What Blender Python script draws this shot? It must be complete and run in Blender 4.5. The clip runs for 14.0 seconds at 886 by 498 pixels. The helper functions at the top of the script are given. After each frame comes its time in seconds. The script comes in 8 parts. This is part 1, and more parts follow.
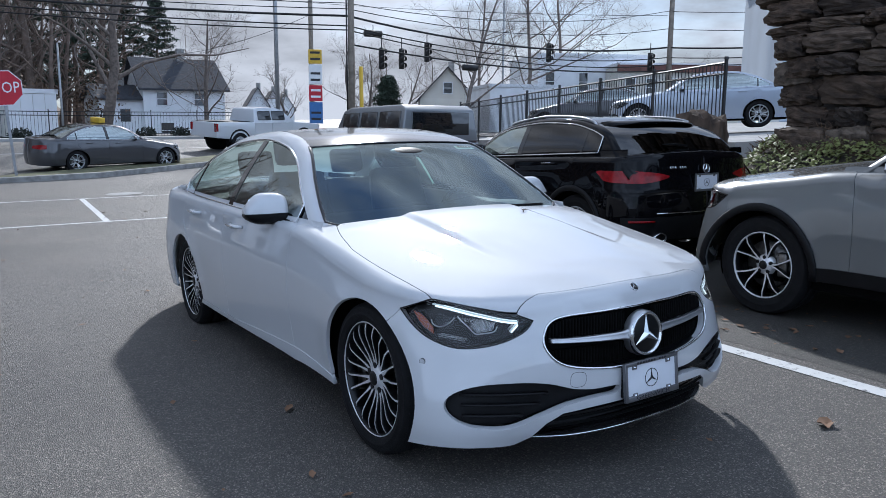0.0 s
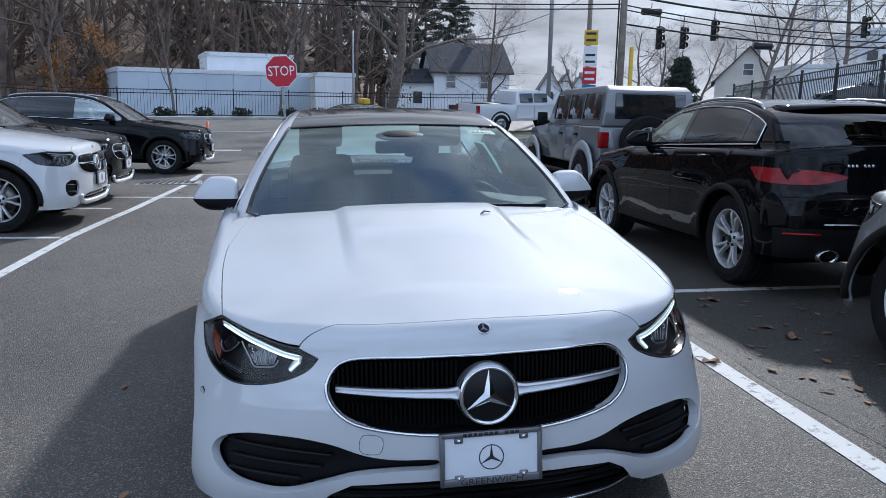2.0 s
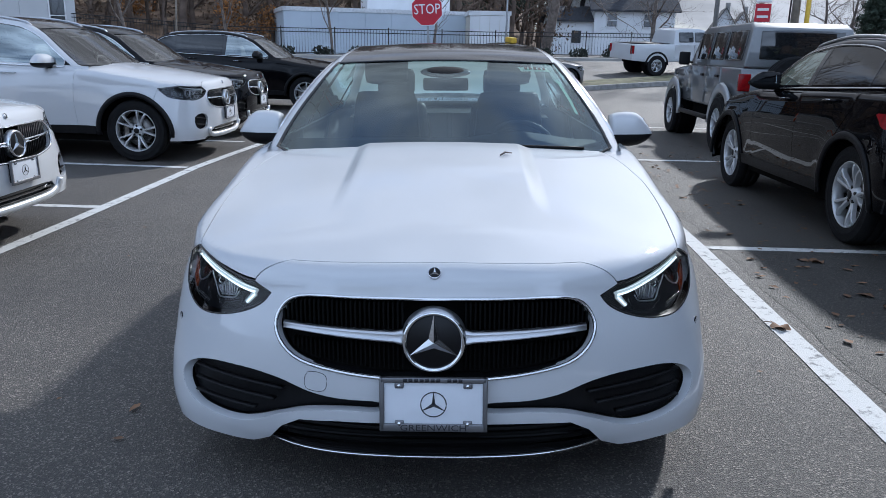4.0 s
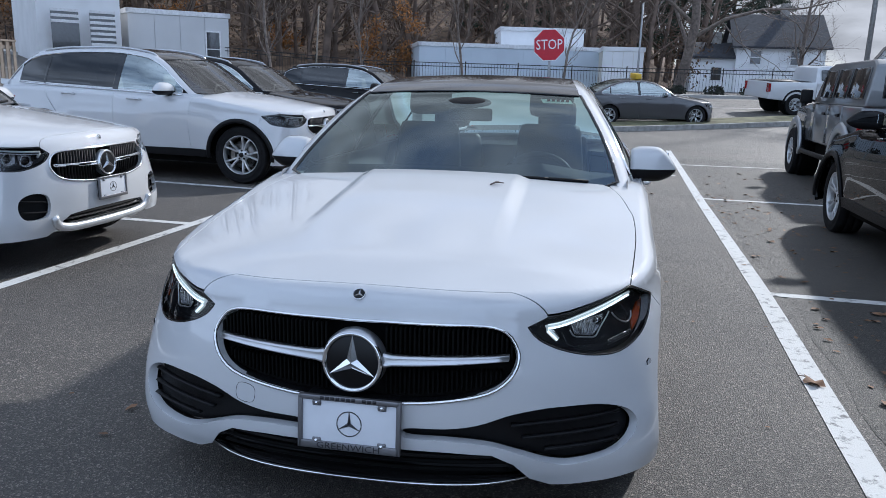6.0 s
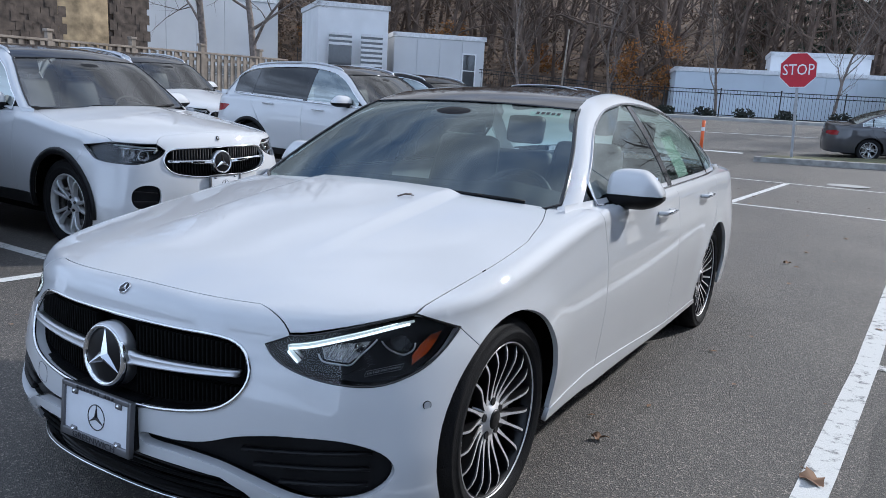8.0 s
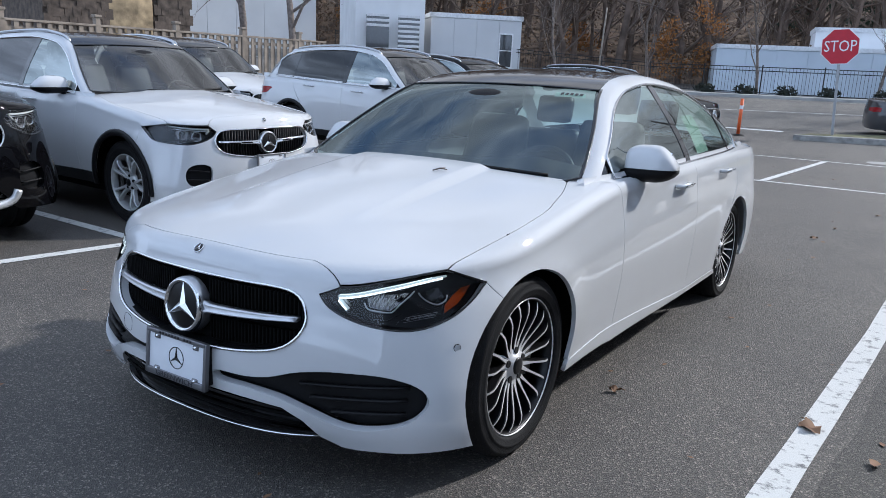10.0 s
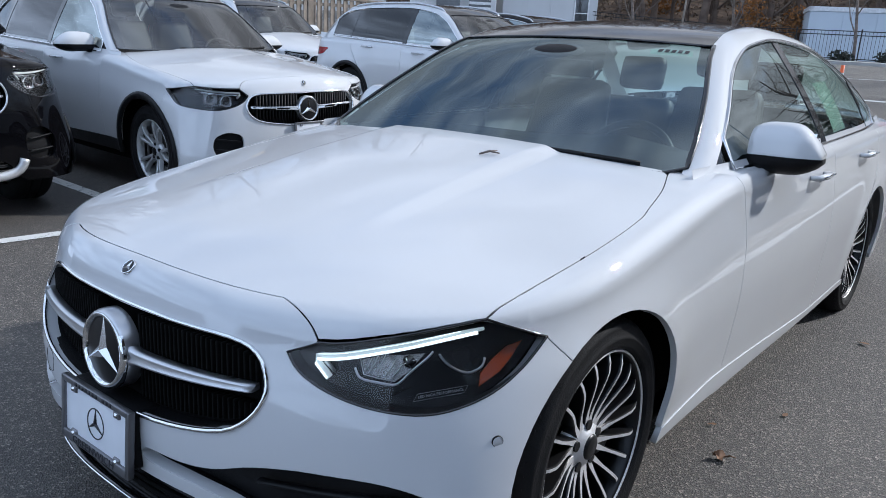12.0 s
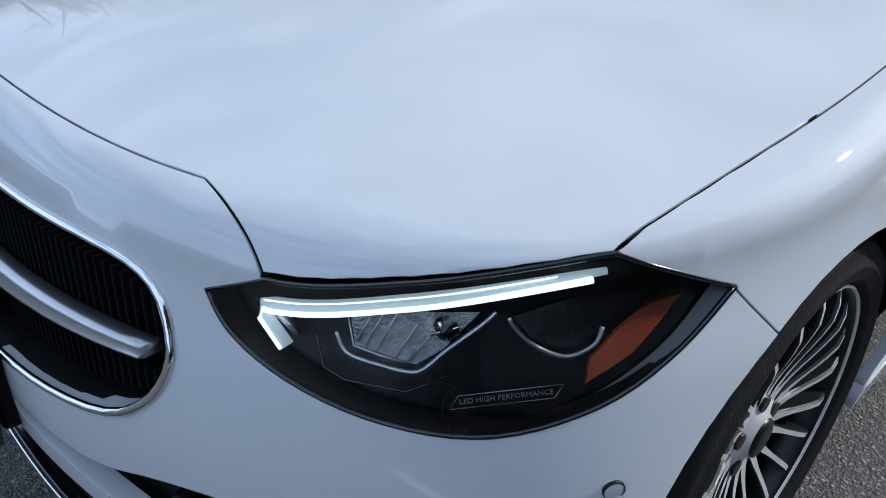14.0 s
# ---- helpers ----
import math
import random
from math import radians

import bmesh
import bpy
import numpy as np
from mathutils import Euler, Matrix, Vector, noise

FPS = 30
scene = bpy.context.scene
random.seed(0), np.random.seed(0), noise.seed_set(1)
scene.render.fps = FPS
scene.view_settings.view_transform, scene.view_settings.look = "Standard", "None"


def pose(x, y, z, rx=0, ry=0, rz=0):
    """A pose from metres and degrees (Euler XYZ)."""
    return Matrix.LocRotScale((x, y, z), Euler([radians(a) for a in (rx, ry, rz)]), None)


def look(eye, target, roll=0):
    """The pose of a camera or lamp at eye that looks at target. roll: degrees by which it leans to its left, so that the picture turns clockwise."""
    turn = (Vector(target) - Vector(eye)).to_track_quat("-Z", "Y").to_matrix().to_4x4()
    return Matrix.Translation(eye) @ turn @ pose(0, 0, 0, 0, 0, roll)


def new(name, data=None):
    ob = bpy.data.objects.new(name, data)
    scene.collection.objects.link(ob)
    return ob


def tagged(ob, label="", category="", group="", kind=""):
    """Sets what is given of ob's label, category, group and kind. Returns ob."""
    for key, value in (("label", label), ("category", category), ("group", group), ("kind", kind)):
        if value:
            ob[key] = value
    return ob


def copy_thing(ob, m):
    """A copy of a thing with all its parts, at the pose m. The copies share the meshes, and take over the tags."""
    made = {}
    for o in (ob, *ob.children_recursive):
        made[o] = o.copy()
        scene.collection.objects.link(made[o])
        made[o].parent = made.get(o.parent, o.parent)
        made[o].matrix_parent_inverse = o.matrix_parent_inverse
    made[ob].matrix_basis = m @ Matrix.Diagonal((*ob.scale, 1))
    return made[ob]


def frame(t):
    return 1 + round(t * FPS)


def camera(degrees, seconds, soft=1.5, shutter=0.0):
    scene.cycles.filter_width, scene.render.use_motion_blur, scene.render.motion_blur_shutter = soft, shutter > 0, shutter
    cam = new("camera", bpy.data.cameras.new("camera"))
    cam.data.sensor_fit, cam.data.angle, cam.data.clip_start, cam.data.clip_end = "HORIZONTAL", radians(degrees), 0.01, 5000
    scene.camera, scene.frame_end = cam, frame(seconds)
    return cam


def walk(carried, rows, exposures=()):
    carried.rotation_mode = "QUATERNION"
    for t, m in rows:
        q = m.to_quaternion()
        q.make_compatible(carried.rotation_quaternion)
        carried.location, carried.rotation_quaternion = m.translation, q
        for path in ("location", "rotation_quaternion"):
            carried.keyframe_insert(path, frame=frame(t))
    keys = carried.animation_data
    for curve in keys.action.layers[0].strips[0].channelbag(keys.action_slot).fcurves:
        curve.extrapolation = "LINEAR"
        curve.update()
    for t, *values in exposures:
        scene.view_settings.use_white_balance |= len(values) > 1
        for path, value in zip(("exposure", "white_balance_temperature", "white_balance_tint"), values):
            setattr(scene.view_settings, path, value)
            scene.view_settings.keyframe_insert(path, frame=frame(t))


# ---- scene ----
cam = camera(60.3, 14.0, soft=0.7)
PATH = [
    (0, (-2.301, -1.992, 1.365), (-1.232, -0.328, 1.068), -1.3),
    (0.5, (-1.844, -2.036, 1.348), (-0.927, -0.283, 1.056), -1.2),
    (1, (-1.375, -2.028, 1.334), (-0.635, -0.193, 1.039), -1.0),
    (1.5, (-0.944, -1.974, 1.337), (-0.389, -0.077, 1.033), -0.7),
    (2, (-0.525, -1.964, 1.335), (-0.155, -0.026, 1.007), -0.3),
    (2.5, (-0.214, -1.871, 1.321), (-0.007, 0.084, 0.953), 0.0),
    (3, (0.017, -1.875, 1.31), (0.104, 0.079, 0.894), 0.4),
    (3.5, (0.058, -1.901, 1.312), (0.068, 0.045, 0.85), 0.4),
    (3.7, (0.058, -1.921, 1.312), (0.048, 0.022, 0.837), 0.3),
    (5.8, (0.517, -1.932, 1.306), (0.207, 0.001, 0.897), 0.9),
    (6, (0.641, -1.884, 1.297), (0.265, 0.04, 0.904), 1.1),
    (6.5, (0.936, -1.677, 1.3), (0.374, 0.208, 0.939), 1.6),
    (7, (1.3, -1.503, 1.285), (0.554, 0.32, 0.939), 2.2),
    (7.5, (1.571, -1.292, 1.264), (0.674, 0.462, 0.919), 2.8),
    (8, (1.83, -1.197, 1.274), (0.832, 0.5, 0.917), 3.1),
    (8.5, (1.97, -1.312, 1.28), (0.925, 0.351, 0.904), 3.3),
    (8.7, (2.008, -1.41, 1.281), (0.954, 0.245, 0.895), 3.1),
    (10.8, (2.022, -1.464, 1.283), (0.93, 0.159, 0.862), 2.6),
    (11, (1.98, -1.351, 1.277), (0.874, 0.26, 0.851), 2.7),
    (11.5, (1.827, -1.026, 1.264), (0.676, 0.548, 0.82), 2.8),
    (12, (1.589, -0.708, 1.248), (0.39, 0.811, 0.744), 3.0),
    (12.5, (1.384, -0.407, 1.19), (0.146, 1.039, 0.577), 3.3),
    (13, (1.207, -0.193, 1.128), (-0.046, 1.164, 0.361), 3.7),
    (13.5, (1.108, -0.1, 1.079), (-0.128, 1.204, 0.201), 3.6),
    (14, (1.093, -0.079, 1.076), (-0.125, 1.169, 0.096), 3.9),
]
walk(cam, [(t, look(eye, target, roll)) for t, eye, target, roll in PATH], exposures=((0, 0.27, 5460, 10), (3.5, 0.25, 5440, 10), (7.5, 0.36, 5600, 10), (11.5, 0.46, 5580, 10), (12.5, 0.33, 5500, 9), (14, 0.23, 5420, 8)))

# ---- world, sun, exposure ----
scene.view_settings.exposure = 0.0
SUN_AZ, SUN_EL = radians(30.0), radians(33.5)  # azimuth from +y towards +x
world = bpy.data.worlds.new("sky")
scene.world = world
world.use_nodes = True
wn, wl = world.node_tree.nodes, world.node_tree.links
wn.clear()
w_out = wn.new("ShaderNodeOutputWorld")
w_bg = wn.new("ShaderNodeBackground")
w_sky = wn.new("ShaderNodeTexSky")
w_sky.sky_type, w_sky.sun_disc = "NISHITA", False
w_sky.sun_elevation, w_sky.sun_rotation = SUN_EL, SUN_AZ
w_sky.air_density, w_sky.dust_density, w_sky.ozone_density = 1.0, 0.6, 1.5
w_bg.inputs["Strength"].default_value = 0.104
# broken high cloud over the blue
w_tc = wn.new("ShaderNodeTexCoord")
w_map = wn.new("ShaderNodeMapping")
w_map.inputs["Scale"].default_value = (1.0, 1.0, 3.2)
w_noise = wn.new("ShaderNodeTexNoise")
w_noise.inputs["Scale"].default_value, w_noise.inputs["Detail"].default_value = 2.2, 7.0
w_noise.inputs["Roughness"].default_value = 0.58
w_ramp = wn.new("ShaderNodeValToRGB")
w_ramp.color_ramp.elements[0].position, w_ramp.color_ramp.elements[1].position = 0.22, 0.48
w_mix = wn.new("ShaderNodeMix")
w_mix.data_type = "RGBA"
# cloud is grey against the sun and bright where the sun shines on it
w_sep = wn.new("ShaderNodeSeparateXYZ")
w_side = wn.new("ShaderNodeMapRange")
w_side.interpolation_type = "SMOOTHSTEP"
w_side.inputs["From Min"].default_value, w_side.inputs["From Max"].default_value = -0.7, 0.75
w_cloud = wn.new("ShaderNodeMix")
w_cloud.data_type = "RGBA"
w_cloud.inputs[6].default_value, w_cloud.inputs[7].default_value = (7.9, 9.0, 10.7, 1), (4.5, 4.35, 4.25, 1)
wl.new(w_tc.outputs["Generated"], w_sep.inputs[0])
wl.new(w_sep.outputs["Y"], w_side.inputs["Value"])
wl.new(w_side.outputs["Result"], w_cloud.inputs[0])
# thick and thin parts of the cloud
w_noise2 = wn.new("ShaderNodeTexNoise")
w_noise2.inputs["Scale"].default_value, w_noise2.inputs["Detail"].default_value, w_noise2.inputs["Roughness"].default_value = 3.6, 6.0, 0.55
w_thick = wn.new("ShaderNodeMapRange")
w_thick.interpolation_type = "SMOOTHSTEP"
w_thick.inputs["From Min"].default_value, w_thick.inputs["From Max"].default_value = 0.36, 0.64
w_thick.inputs["To Min"].default_value, w_thick.inputs["To Max"].default_value = 0.66, 1.26
w_shade = wn.new("ShaderNodeVectorMath")
w_shade.operation = "SCALE"
wl.new(w_map.outputs["Vector"], w_noise2.inputs["Vector"])
wl.new(w_noise2.outputs["Fac"], w_thick.inputs["Value"])
wl.new(w_cloud.outputs[2], w_shade.inputs[0])
# thin cloud glows round the sun
w_dot = wn.new("ShaderNodeVectorMath")
w_dot.operation = "DOT_PRODUCT"
w_dot.inputs[1].default_value = (math.sin(SUN_AZ) * math.cos(SUN_EL), math.cos(SUN_AZ) * math.cos(SUN_EL), math.sin(SUN_EL))
w_glow = wn.new("ShaderNodeMapRange")
w_glow.interpolation_type = "SMOOTHSTEP"
w_glow.inputs["From Min"].default_value, w_glow.inputs["From Max"].default_value = 0.88, 1.0
w_glow.inputs["To Min"].default_value, w_glow.inputs["To Max"].default_value = 1.0, 1.5
w_mul = wn.new("ShaderNodeMath")
w_mul.operation = "MULTIPLY"
wl.new(w_tc.outputs["Generated"], w_dot.inputs[0])
wl.new(w_dot.outputs["Value"], w_glow.inputs["Value"])
wl.new(w_thick.outputs["Result"], w_mul.inputs[0])
wl.new(w_glow.outputs["Result"], w_mul.inputs[1])
wl.new(w_mul.outputs[0], w_shade.inputs["Scale"])
wl.new(w_shade.outputs["Vector"], w_mix.inputs[7])
wl.new(w_tc.outputs["Generated"], w_map.inputs["Vector"])
wl.new(w_map.outputs["Vector"], w_noise.inputs["Vector"])
# the cloud closes towards the horizon and opens overhead
w_thin = wn.new("ShaderNodeMath")
w_thin.operation = "MULTIPLY_ADD"
w_thin.inputs[1].default_value = -0.09
wl.new(w_sep.outputs["Z"], w_thin.inputs[0])
wl.new(w_noise.outputs["Fac"], w_thin.inputs[2])
wl.new(w_thin.outputs[0], w_ramp.inputs["Fac"])
wl.new(w_ramp.outputs["Color"], w_mix.inputs[0])
wl.new(w_sky.outputs["Color"], w_mix.inputs[6])
wl.new(w_mix.outputs[2], w_bg.inputs["Color"])
wl.new(w_bg.outputs["Background"], w_out.inputs["Surface"])
sun = new("sun", bpy.data.lights.new("sun", "SUN"))
sun.data.energy, sun.data.angle, sun.data.color = 3.0, radians(2.2), (1.0, 0.91, 0.79)
sun.matrix_world = look((0, 0, 0), (-math.sin(SUN_AZ) * math.cos(SUN_EL), -math.cos(SUN_AZ) * math.cos(SUN_EL), -math.sin(SUN_EL)))

# ---- materials ----
def node_mat(name):
    m = bpy.data.materials.new(name)
    m.use_nodes = True
    nt = m.node_tree
    return m, nt, nt.nodes["Principled BSDF"]


def plain(name, col, rough=0.5, metal=0.0, coat=0.0, noise_amt=0.12, scale=9.0, bump=0.0, bump_scale=60.0, spec=0.5, detail=4.0, coords="Object"):
    """A surface with slow and fine variation of its colour, and fine relief."""
    m, nt, b = node_mat(name)
    n, l = nt.nodes, nt.links
    tc = n.new("ShaderNodeTexCoord")
    b.inputs["Roughness"].default_value, b.inputs["Metallic"].default_value = rough, metal
    b.inputs["Coat Weight"].default_value, b.inputs["Coat Roughness"].default_value = coat, 0.02
    b.inputs["Specular IOR Level"].default_value = spec
    t = n.new("ShaderNodeTexNoise")
    t.inputs["Scale"].default_value, t.inputs["Detail"].default_value = scale, detail
    l.new(tc.outputs[coords], t.inputs["Vector"])
    r = n.new("ShaderNodeValToRGB")
    lo, hi = [c * (1 - noise_amt) for c in col], [min(1, c * (1 + noise_amt)) for c in col]
    r.color_ramp.elements[0].position, r.color_ramp.elements[1].position = 0.3, 0.7
    r.color_ramp.elements[0].color, r.color_ramp.elements[1].color = (*lo, 1), (*hi, 1)
    l.new(t.outputs["Fac"], r.inputs["Fac"])
    l.new(r.outputs["Color"], b.inputs["Base Color"])
    if bump:
        t2 = n.new("ShaderNodeTexNoise")
        t2.inputs["Scale"].default_value, t2.inputs["Detail"].default_value = bump_scale, 4.0
        l.new(tc.outputs[coords], t2.inputs["Vector"])
        bp = n.new("ShaderNodeBump")
        bp.inputs["Strength"].default_value, bp.inputs["Distance"].default_value = bump, 0.01
        l.new(t2.outputs["Fac"], bp.inputs["Height"])
        l.new(bp.outputs["Normal"], b.inputs["Normal"])
    return m


def asphalt_mat(name, base, warm=1.0):
    """Worn asphalt: stone grain, slow stains, hairline patches."""
    m, nt, b = node_mat(name)
    n, l = nt.nodes, nt.links
    tc = n.new("ShaderNodeTexCoord")
    v = n.new("ShaderNodeTexVoronoi")
    v.inputs["Scale"].default_value = 165.0
    v2 = n.new("ShaderNodeTexNoise")
    v2.inputs["Scale"].default_value, v2.inputs["Detail"].default_value = 260.0, 3.0
    big = n.new("ShaderNodeTexNoise")
    big.inputs["Scale"].default_value, big.inputs["Detail"].default_value, big.inputs["Roughness"].default_value = 0.55, 8.0, 0.62
    for t in (v, v2, big):
        l.new(tc.outputs["Object"], t.inputs["Vector"])
    r1 = n.new("ShaderNodeValToRGB")
    e = r1.color_ramp.elements
    e[0].position, e[0].color = 0.0, (base * 0.5, base * 0.475, base * 0.425, 1)
    e[1].position, e[1].color = 1.0, (base * 3.5 * warm, base * 3.2, base * 2.75, 1)
    mid = e.new(0.68)
    mid.color = (base * 0.95 * warm, base * 0.90, base * 0.80, 1)
    l.new(v.outputs["Color"], r1.inputs["Fac"])
    r2 = n.new("ShaderNodeValToRGB")
    r2.color_ramp.elements[0].position, r2.color_ramp.elements[1].position = 0.32, 0.72
    r2.color_ramp.elements[0].color, r2.color_ramp.elements[1].color = (0.72, 0.72, 0.74, 1), (1.25, 1.23, 1.2, 1)
    l.new(big.outputs["Fac"], r2.inputs["Fac"])
    mx = n.new("ShaderNodeMix")
    mx.data_type, mx.blend_type = "RGBA", "MULTIPLY"
    mx.inputs[0].default_value = 1.0
    l.new(r1.outputs["Color"], mx.inputs[6])
    l.new(r2.outputs["Color"], mx.inputs[7])
    l.new(mx.outputs[2], b.inputs["Base Color"])
    b.inputs["Roughness"].default_value = 0.62
    bp = n.new("ShaderNodeBump")
    bp.inputs["Strength"].default_value, bp.inputs["Distance"].default_value = 0.75, 0.006
    ad = n.new("ShaderNodeMath")
    l.new(v.outputs["Distance"], ad.inputs[0])
    l.new(v2.outputs["Fac"], ad.inputs[1])
    l.new(ad.outputs[0], bp.inputs["Height"])
    l.new(bp.outputs["Normal"], b.inputs["Normal"])
    return m


def worn_paint_mat():
    """Road marking paint, worn through in spots."""
    m, nt, b = node_mat("road_paint")
    n, l = nt.nodes, nt.links
    tc = n.new("ShaderNodeTexCoord")
    t = n.new("ShaderNodeTexNoise")
    t.inputs["Scale"].default_value, t.inputs["Detail"].default_value, t.inputs["Roughness"].default_value = 14.0, 8.0, 0.75
    l.new(tc.outputs["Object"], t.inputs["Vector"])
    r = n.new("ShaderNodeValToRGB")
    r.color_ramp.elements[0].position, r.color_ramp.elements[1].position = 0.36, 0.46
    r.color_ramp.elements[0].color, r.color_ramp.elements[1].color = (0.16, 0.16, 0.16, 1), (0.62, 0.62, 0.60, 1)
    l.new(t.outputs["Fac"], r.inputs["Fac"])
    l.new(r.outputs["Color"], b.inputs["Base Color"])
    b.inputs["Roughness"].default_value = 0.75
    v = n.new("ShaderNodeTexVoronoi")
    v.inputs["Scale"].default_value = 130.0
    l.new(tc.outputs["Object"], v.inputs["Vector"])
    bp = n.new("ShaderNodeBump")
    bp.inputs["Strength"].default_value, bp.inputs["Distance"].default_value = 0.4, 0.004
    l.new(v.outputs["Distance"], bp.inputs["Height"])
    l.new(bp.outputs["Normal"], b.inputs["Normal"])
    return m


ASPHALT = asphalt_mat("asphalt", 0.100, 1.03)
NEW_ASPHALT = asphalt_mat("dark_asphalt", 0.062, 1.0)
ROAD = asphalt_mat("road_asphalt", 0.13, 1.02)
PAINT_LINE = worn_paint_mat()

# ---- materials of the surroundings ----
KERB = plain("kerb_stone", (0.30, 0.29, 0.27), 0.85, noise_amt=0.3, scale=6, bump=0.5, bump_scale=60)
GRASS = plain("grass", (0.13, 0.125, 0.065), 0.9, noise_amt=0.45, scale=3)
PAVE = plain("concrete_pavement", (0.36, 0.35, 0.33), 0.85, noise_amt=0.2, scale=2, bump=0.3, bump_scale=50)
IRON = plain("black_iron", (0.012, 0.012, 0.013), 0.5, noise_amt=0.2)
BARK = plain("grey_bark", (0.17, 0.14, 0.12), 0.9, noise_amt=0.4, scale=7, bump=0.8, bump_scale=30)
BARK_BROWN = plain("brown_bark", (0.135, 0.098, 0.075), 0.92, noise_amt=0.45, scale=1.2, bump=0.6, bump_scale=20)
LITTER = plain("leaf_litter", (0.125, 0.082, 0.052), 0.95, noise_amt=0.6, scale=1.2, bump=0.8, bump_scale=8)
NEEDLES = plain("pine_needles", (0.045, 0.062, 0.042), 0.85, noise_amt=0.5, scale=1.5)
RUST_LEAF = plain("rust_leaves", (0.30, 0.13, 0.035), 0.85, noise_amt=0.5, scale=2.0)
SHRUB = plain("dark_shrub", (0.025, 0.030, 0.022), 0.9, noise_amt=0.5, scale=12)
WHITE_SIDING = plain("white_siding", (0.80, 0.81, 0.82), 0.7, noise_amt=0.07, scale=0.8)
SLATE_WALL = plain("slate_blue_siding", (0.46, 0.52, 0.60), 0.75, noise_amt=0.07, scale=0.5)
BLUE_WALL = plain("pale_blue_wall", (0.56, 0.62, 0.68), 0.75, noise_amt=0.07, scale=0.5)
CREAM = plain("cream_wall", (0.62, 0.59, 0.52), 0.75, noise_amt=0.08, scale=0.6)
GREY_WALL = plain("grey_wall", (0.55, 0.56, 0.57), 0.75, noise_amt=0.08, scale=0.4)
SHINGLE = plain("dark_roof_shingle", (0.045, 0.047, 0.055), 0.9, noise_amt=0.35, scale=5, bump=0.6, bump_scale=12)
OLD_SHINGLE = plain("old_brown_shingle", (0.105, 0.08, 0.062), 0.9, noise_amt=0.5, scale=4, bump=0.6, bump_scale=25)
OLD_WOOD = plain("weathered_wood", (0.27, 0.225, 0.18), 0.85, noise_amt=0.35, scale=3, bump=0.6, bump_scale=25)
CORNICE = plain("red_brown_cornice", (0.15, 0.07, 0.055), 0.8, noise_amt=0.25, scale=2)
TAN_STONE = plain("tan_stone", (0.36, 0.27, 0.16), 0.9, noise_amt=0.5, scale=2.5, bump=0.9, bump_scale=7)
POLE_WOOD = plain("pole_wood", (0.25, 0.215, 0.175), 0.9, noise_amt=0.3, scale=4, bump=0.6, bump_scale=18)
GALV = plain("galvanised_steel", (0.36, 0.37, 0.38), 0.45, 0.6, noise_amt=0.15)
YELLOW = plain("yellow_plastic", (0.62, 0.40, 0.03), 0.5)
ORANGE = plain("orange_plastic", (0.75, 0.13, 0.03), 0.5)
SIGN_RED = plain("sign_red", (0.48, 0.012, 0.03), 0.45, noise_amt=0.08)
SIGN_WHITE = plain("sign_white", (0.80, 0.81, 0.82), 0.5, noise_amt=0.04)
SIGN_BLUE = plain("sign_blue", (0.06, 0.17, 0.42), 0.5)
WIRE = plain("cable", (0.012, 0.012, 0.012), 0.7)
def stone_mat():
    """Field stone: each one its own grey or brown, with stains and a rough face."""
    m = plain("field_stone", (0.085, 0.072, 0.062), 0.92, noise_amt=0.85, scale=3.2, bump=1.0, bump_scale=16, detail=10.0)
    n, l = m.node_tree.nodes, m.node_tree.links
    b = n["Principled BSDF"]
    old = b.inputs["Base Color"].links[0].from_socket
    oi = n.new("ShaderNodeObjectInfo")
    r = n.new("ShaderNodeValToRGB")
    r.color_ramp.elements[0].color, r.color_ramp.elements[1].color = (0.35, 0.33, 0.32, 1), (1.5, 1.4, 1.25, 1)
    e = r.color_ramp.elements.new(0.55)
    e.color = (1.0, 0.80, 0.64, 1)
    l.new(oi.outputs["Random"], r.inputs["Fac"])
    mx = n.new("ShaderNodeMix")
    mx.data_type, mx.blend_type = "RGBA", "MULTIPLY"
    mx.inputs[0].default_value = 1.0
    l.new(old, mx.inputs[6])
    l.new(r.outputs["Color"], mx.inputs[7])
    l.new(mx.outputs[2], b.inputs["Base Color"])
    return m


ROCK = stone_mat()
MORTAR = plain("mortar", (0.045, 0.04, 0.035), 0.95, noise_amt=0.3, bump=0.6, bump_scale=20)
IVY = plain("ivy_leaf", (0.19, 0.205, 0.06), 0.55, noise_amt=0.5, scale=4)
SOIL = plain("soil", (0.035, 0.028, 0.02), 0.95, noise_amt=0.4, bump=0.8, bump_scale=15)
DEAD_LEAF = plain("fallen_leaf", (0.22, 0.125, 0.07), 0.8, noise_amt=0.45, scale=2.0)
DARK_GLASS = plain("dark_window", (0.03, 0.035, 0.04), 0.08, coat=1.0, noise_amt=0.2)
FRAME_WHITE = plain("white_frame", (0.72, 0.73, 0.74), 0.6)


# ---- mesh helpers ----
def part(name, bm, material, parent=None, label="", smooth=True, mats=()):
    """Links a bmesh as one mesh object, under a thing or a part."""
    me = bpy.data.meshes.new(name)
    bm.to_mesh(me)
    bm.free()
    for m in (material, *mats):
        me.materials.append(m)
    if smooth:
        me.polygons.foreach_set("use_smooth", [True] * len(me.polygons))
    ob = new(name, me)
    ob.parent = parent
    if label:
        ob["label"] = label
    return ob


def thing(name, m, label, category, group="", kind=""):
    ob = new(name)
    ob.empty_display_size = 0.2
    ob.matrix_world = m
    return tagged(ob, label, category, group, kind)


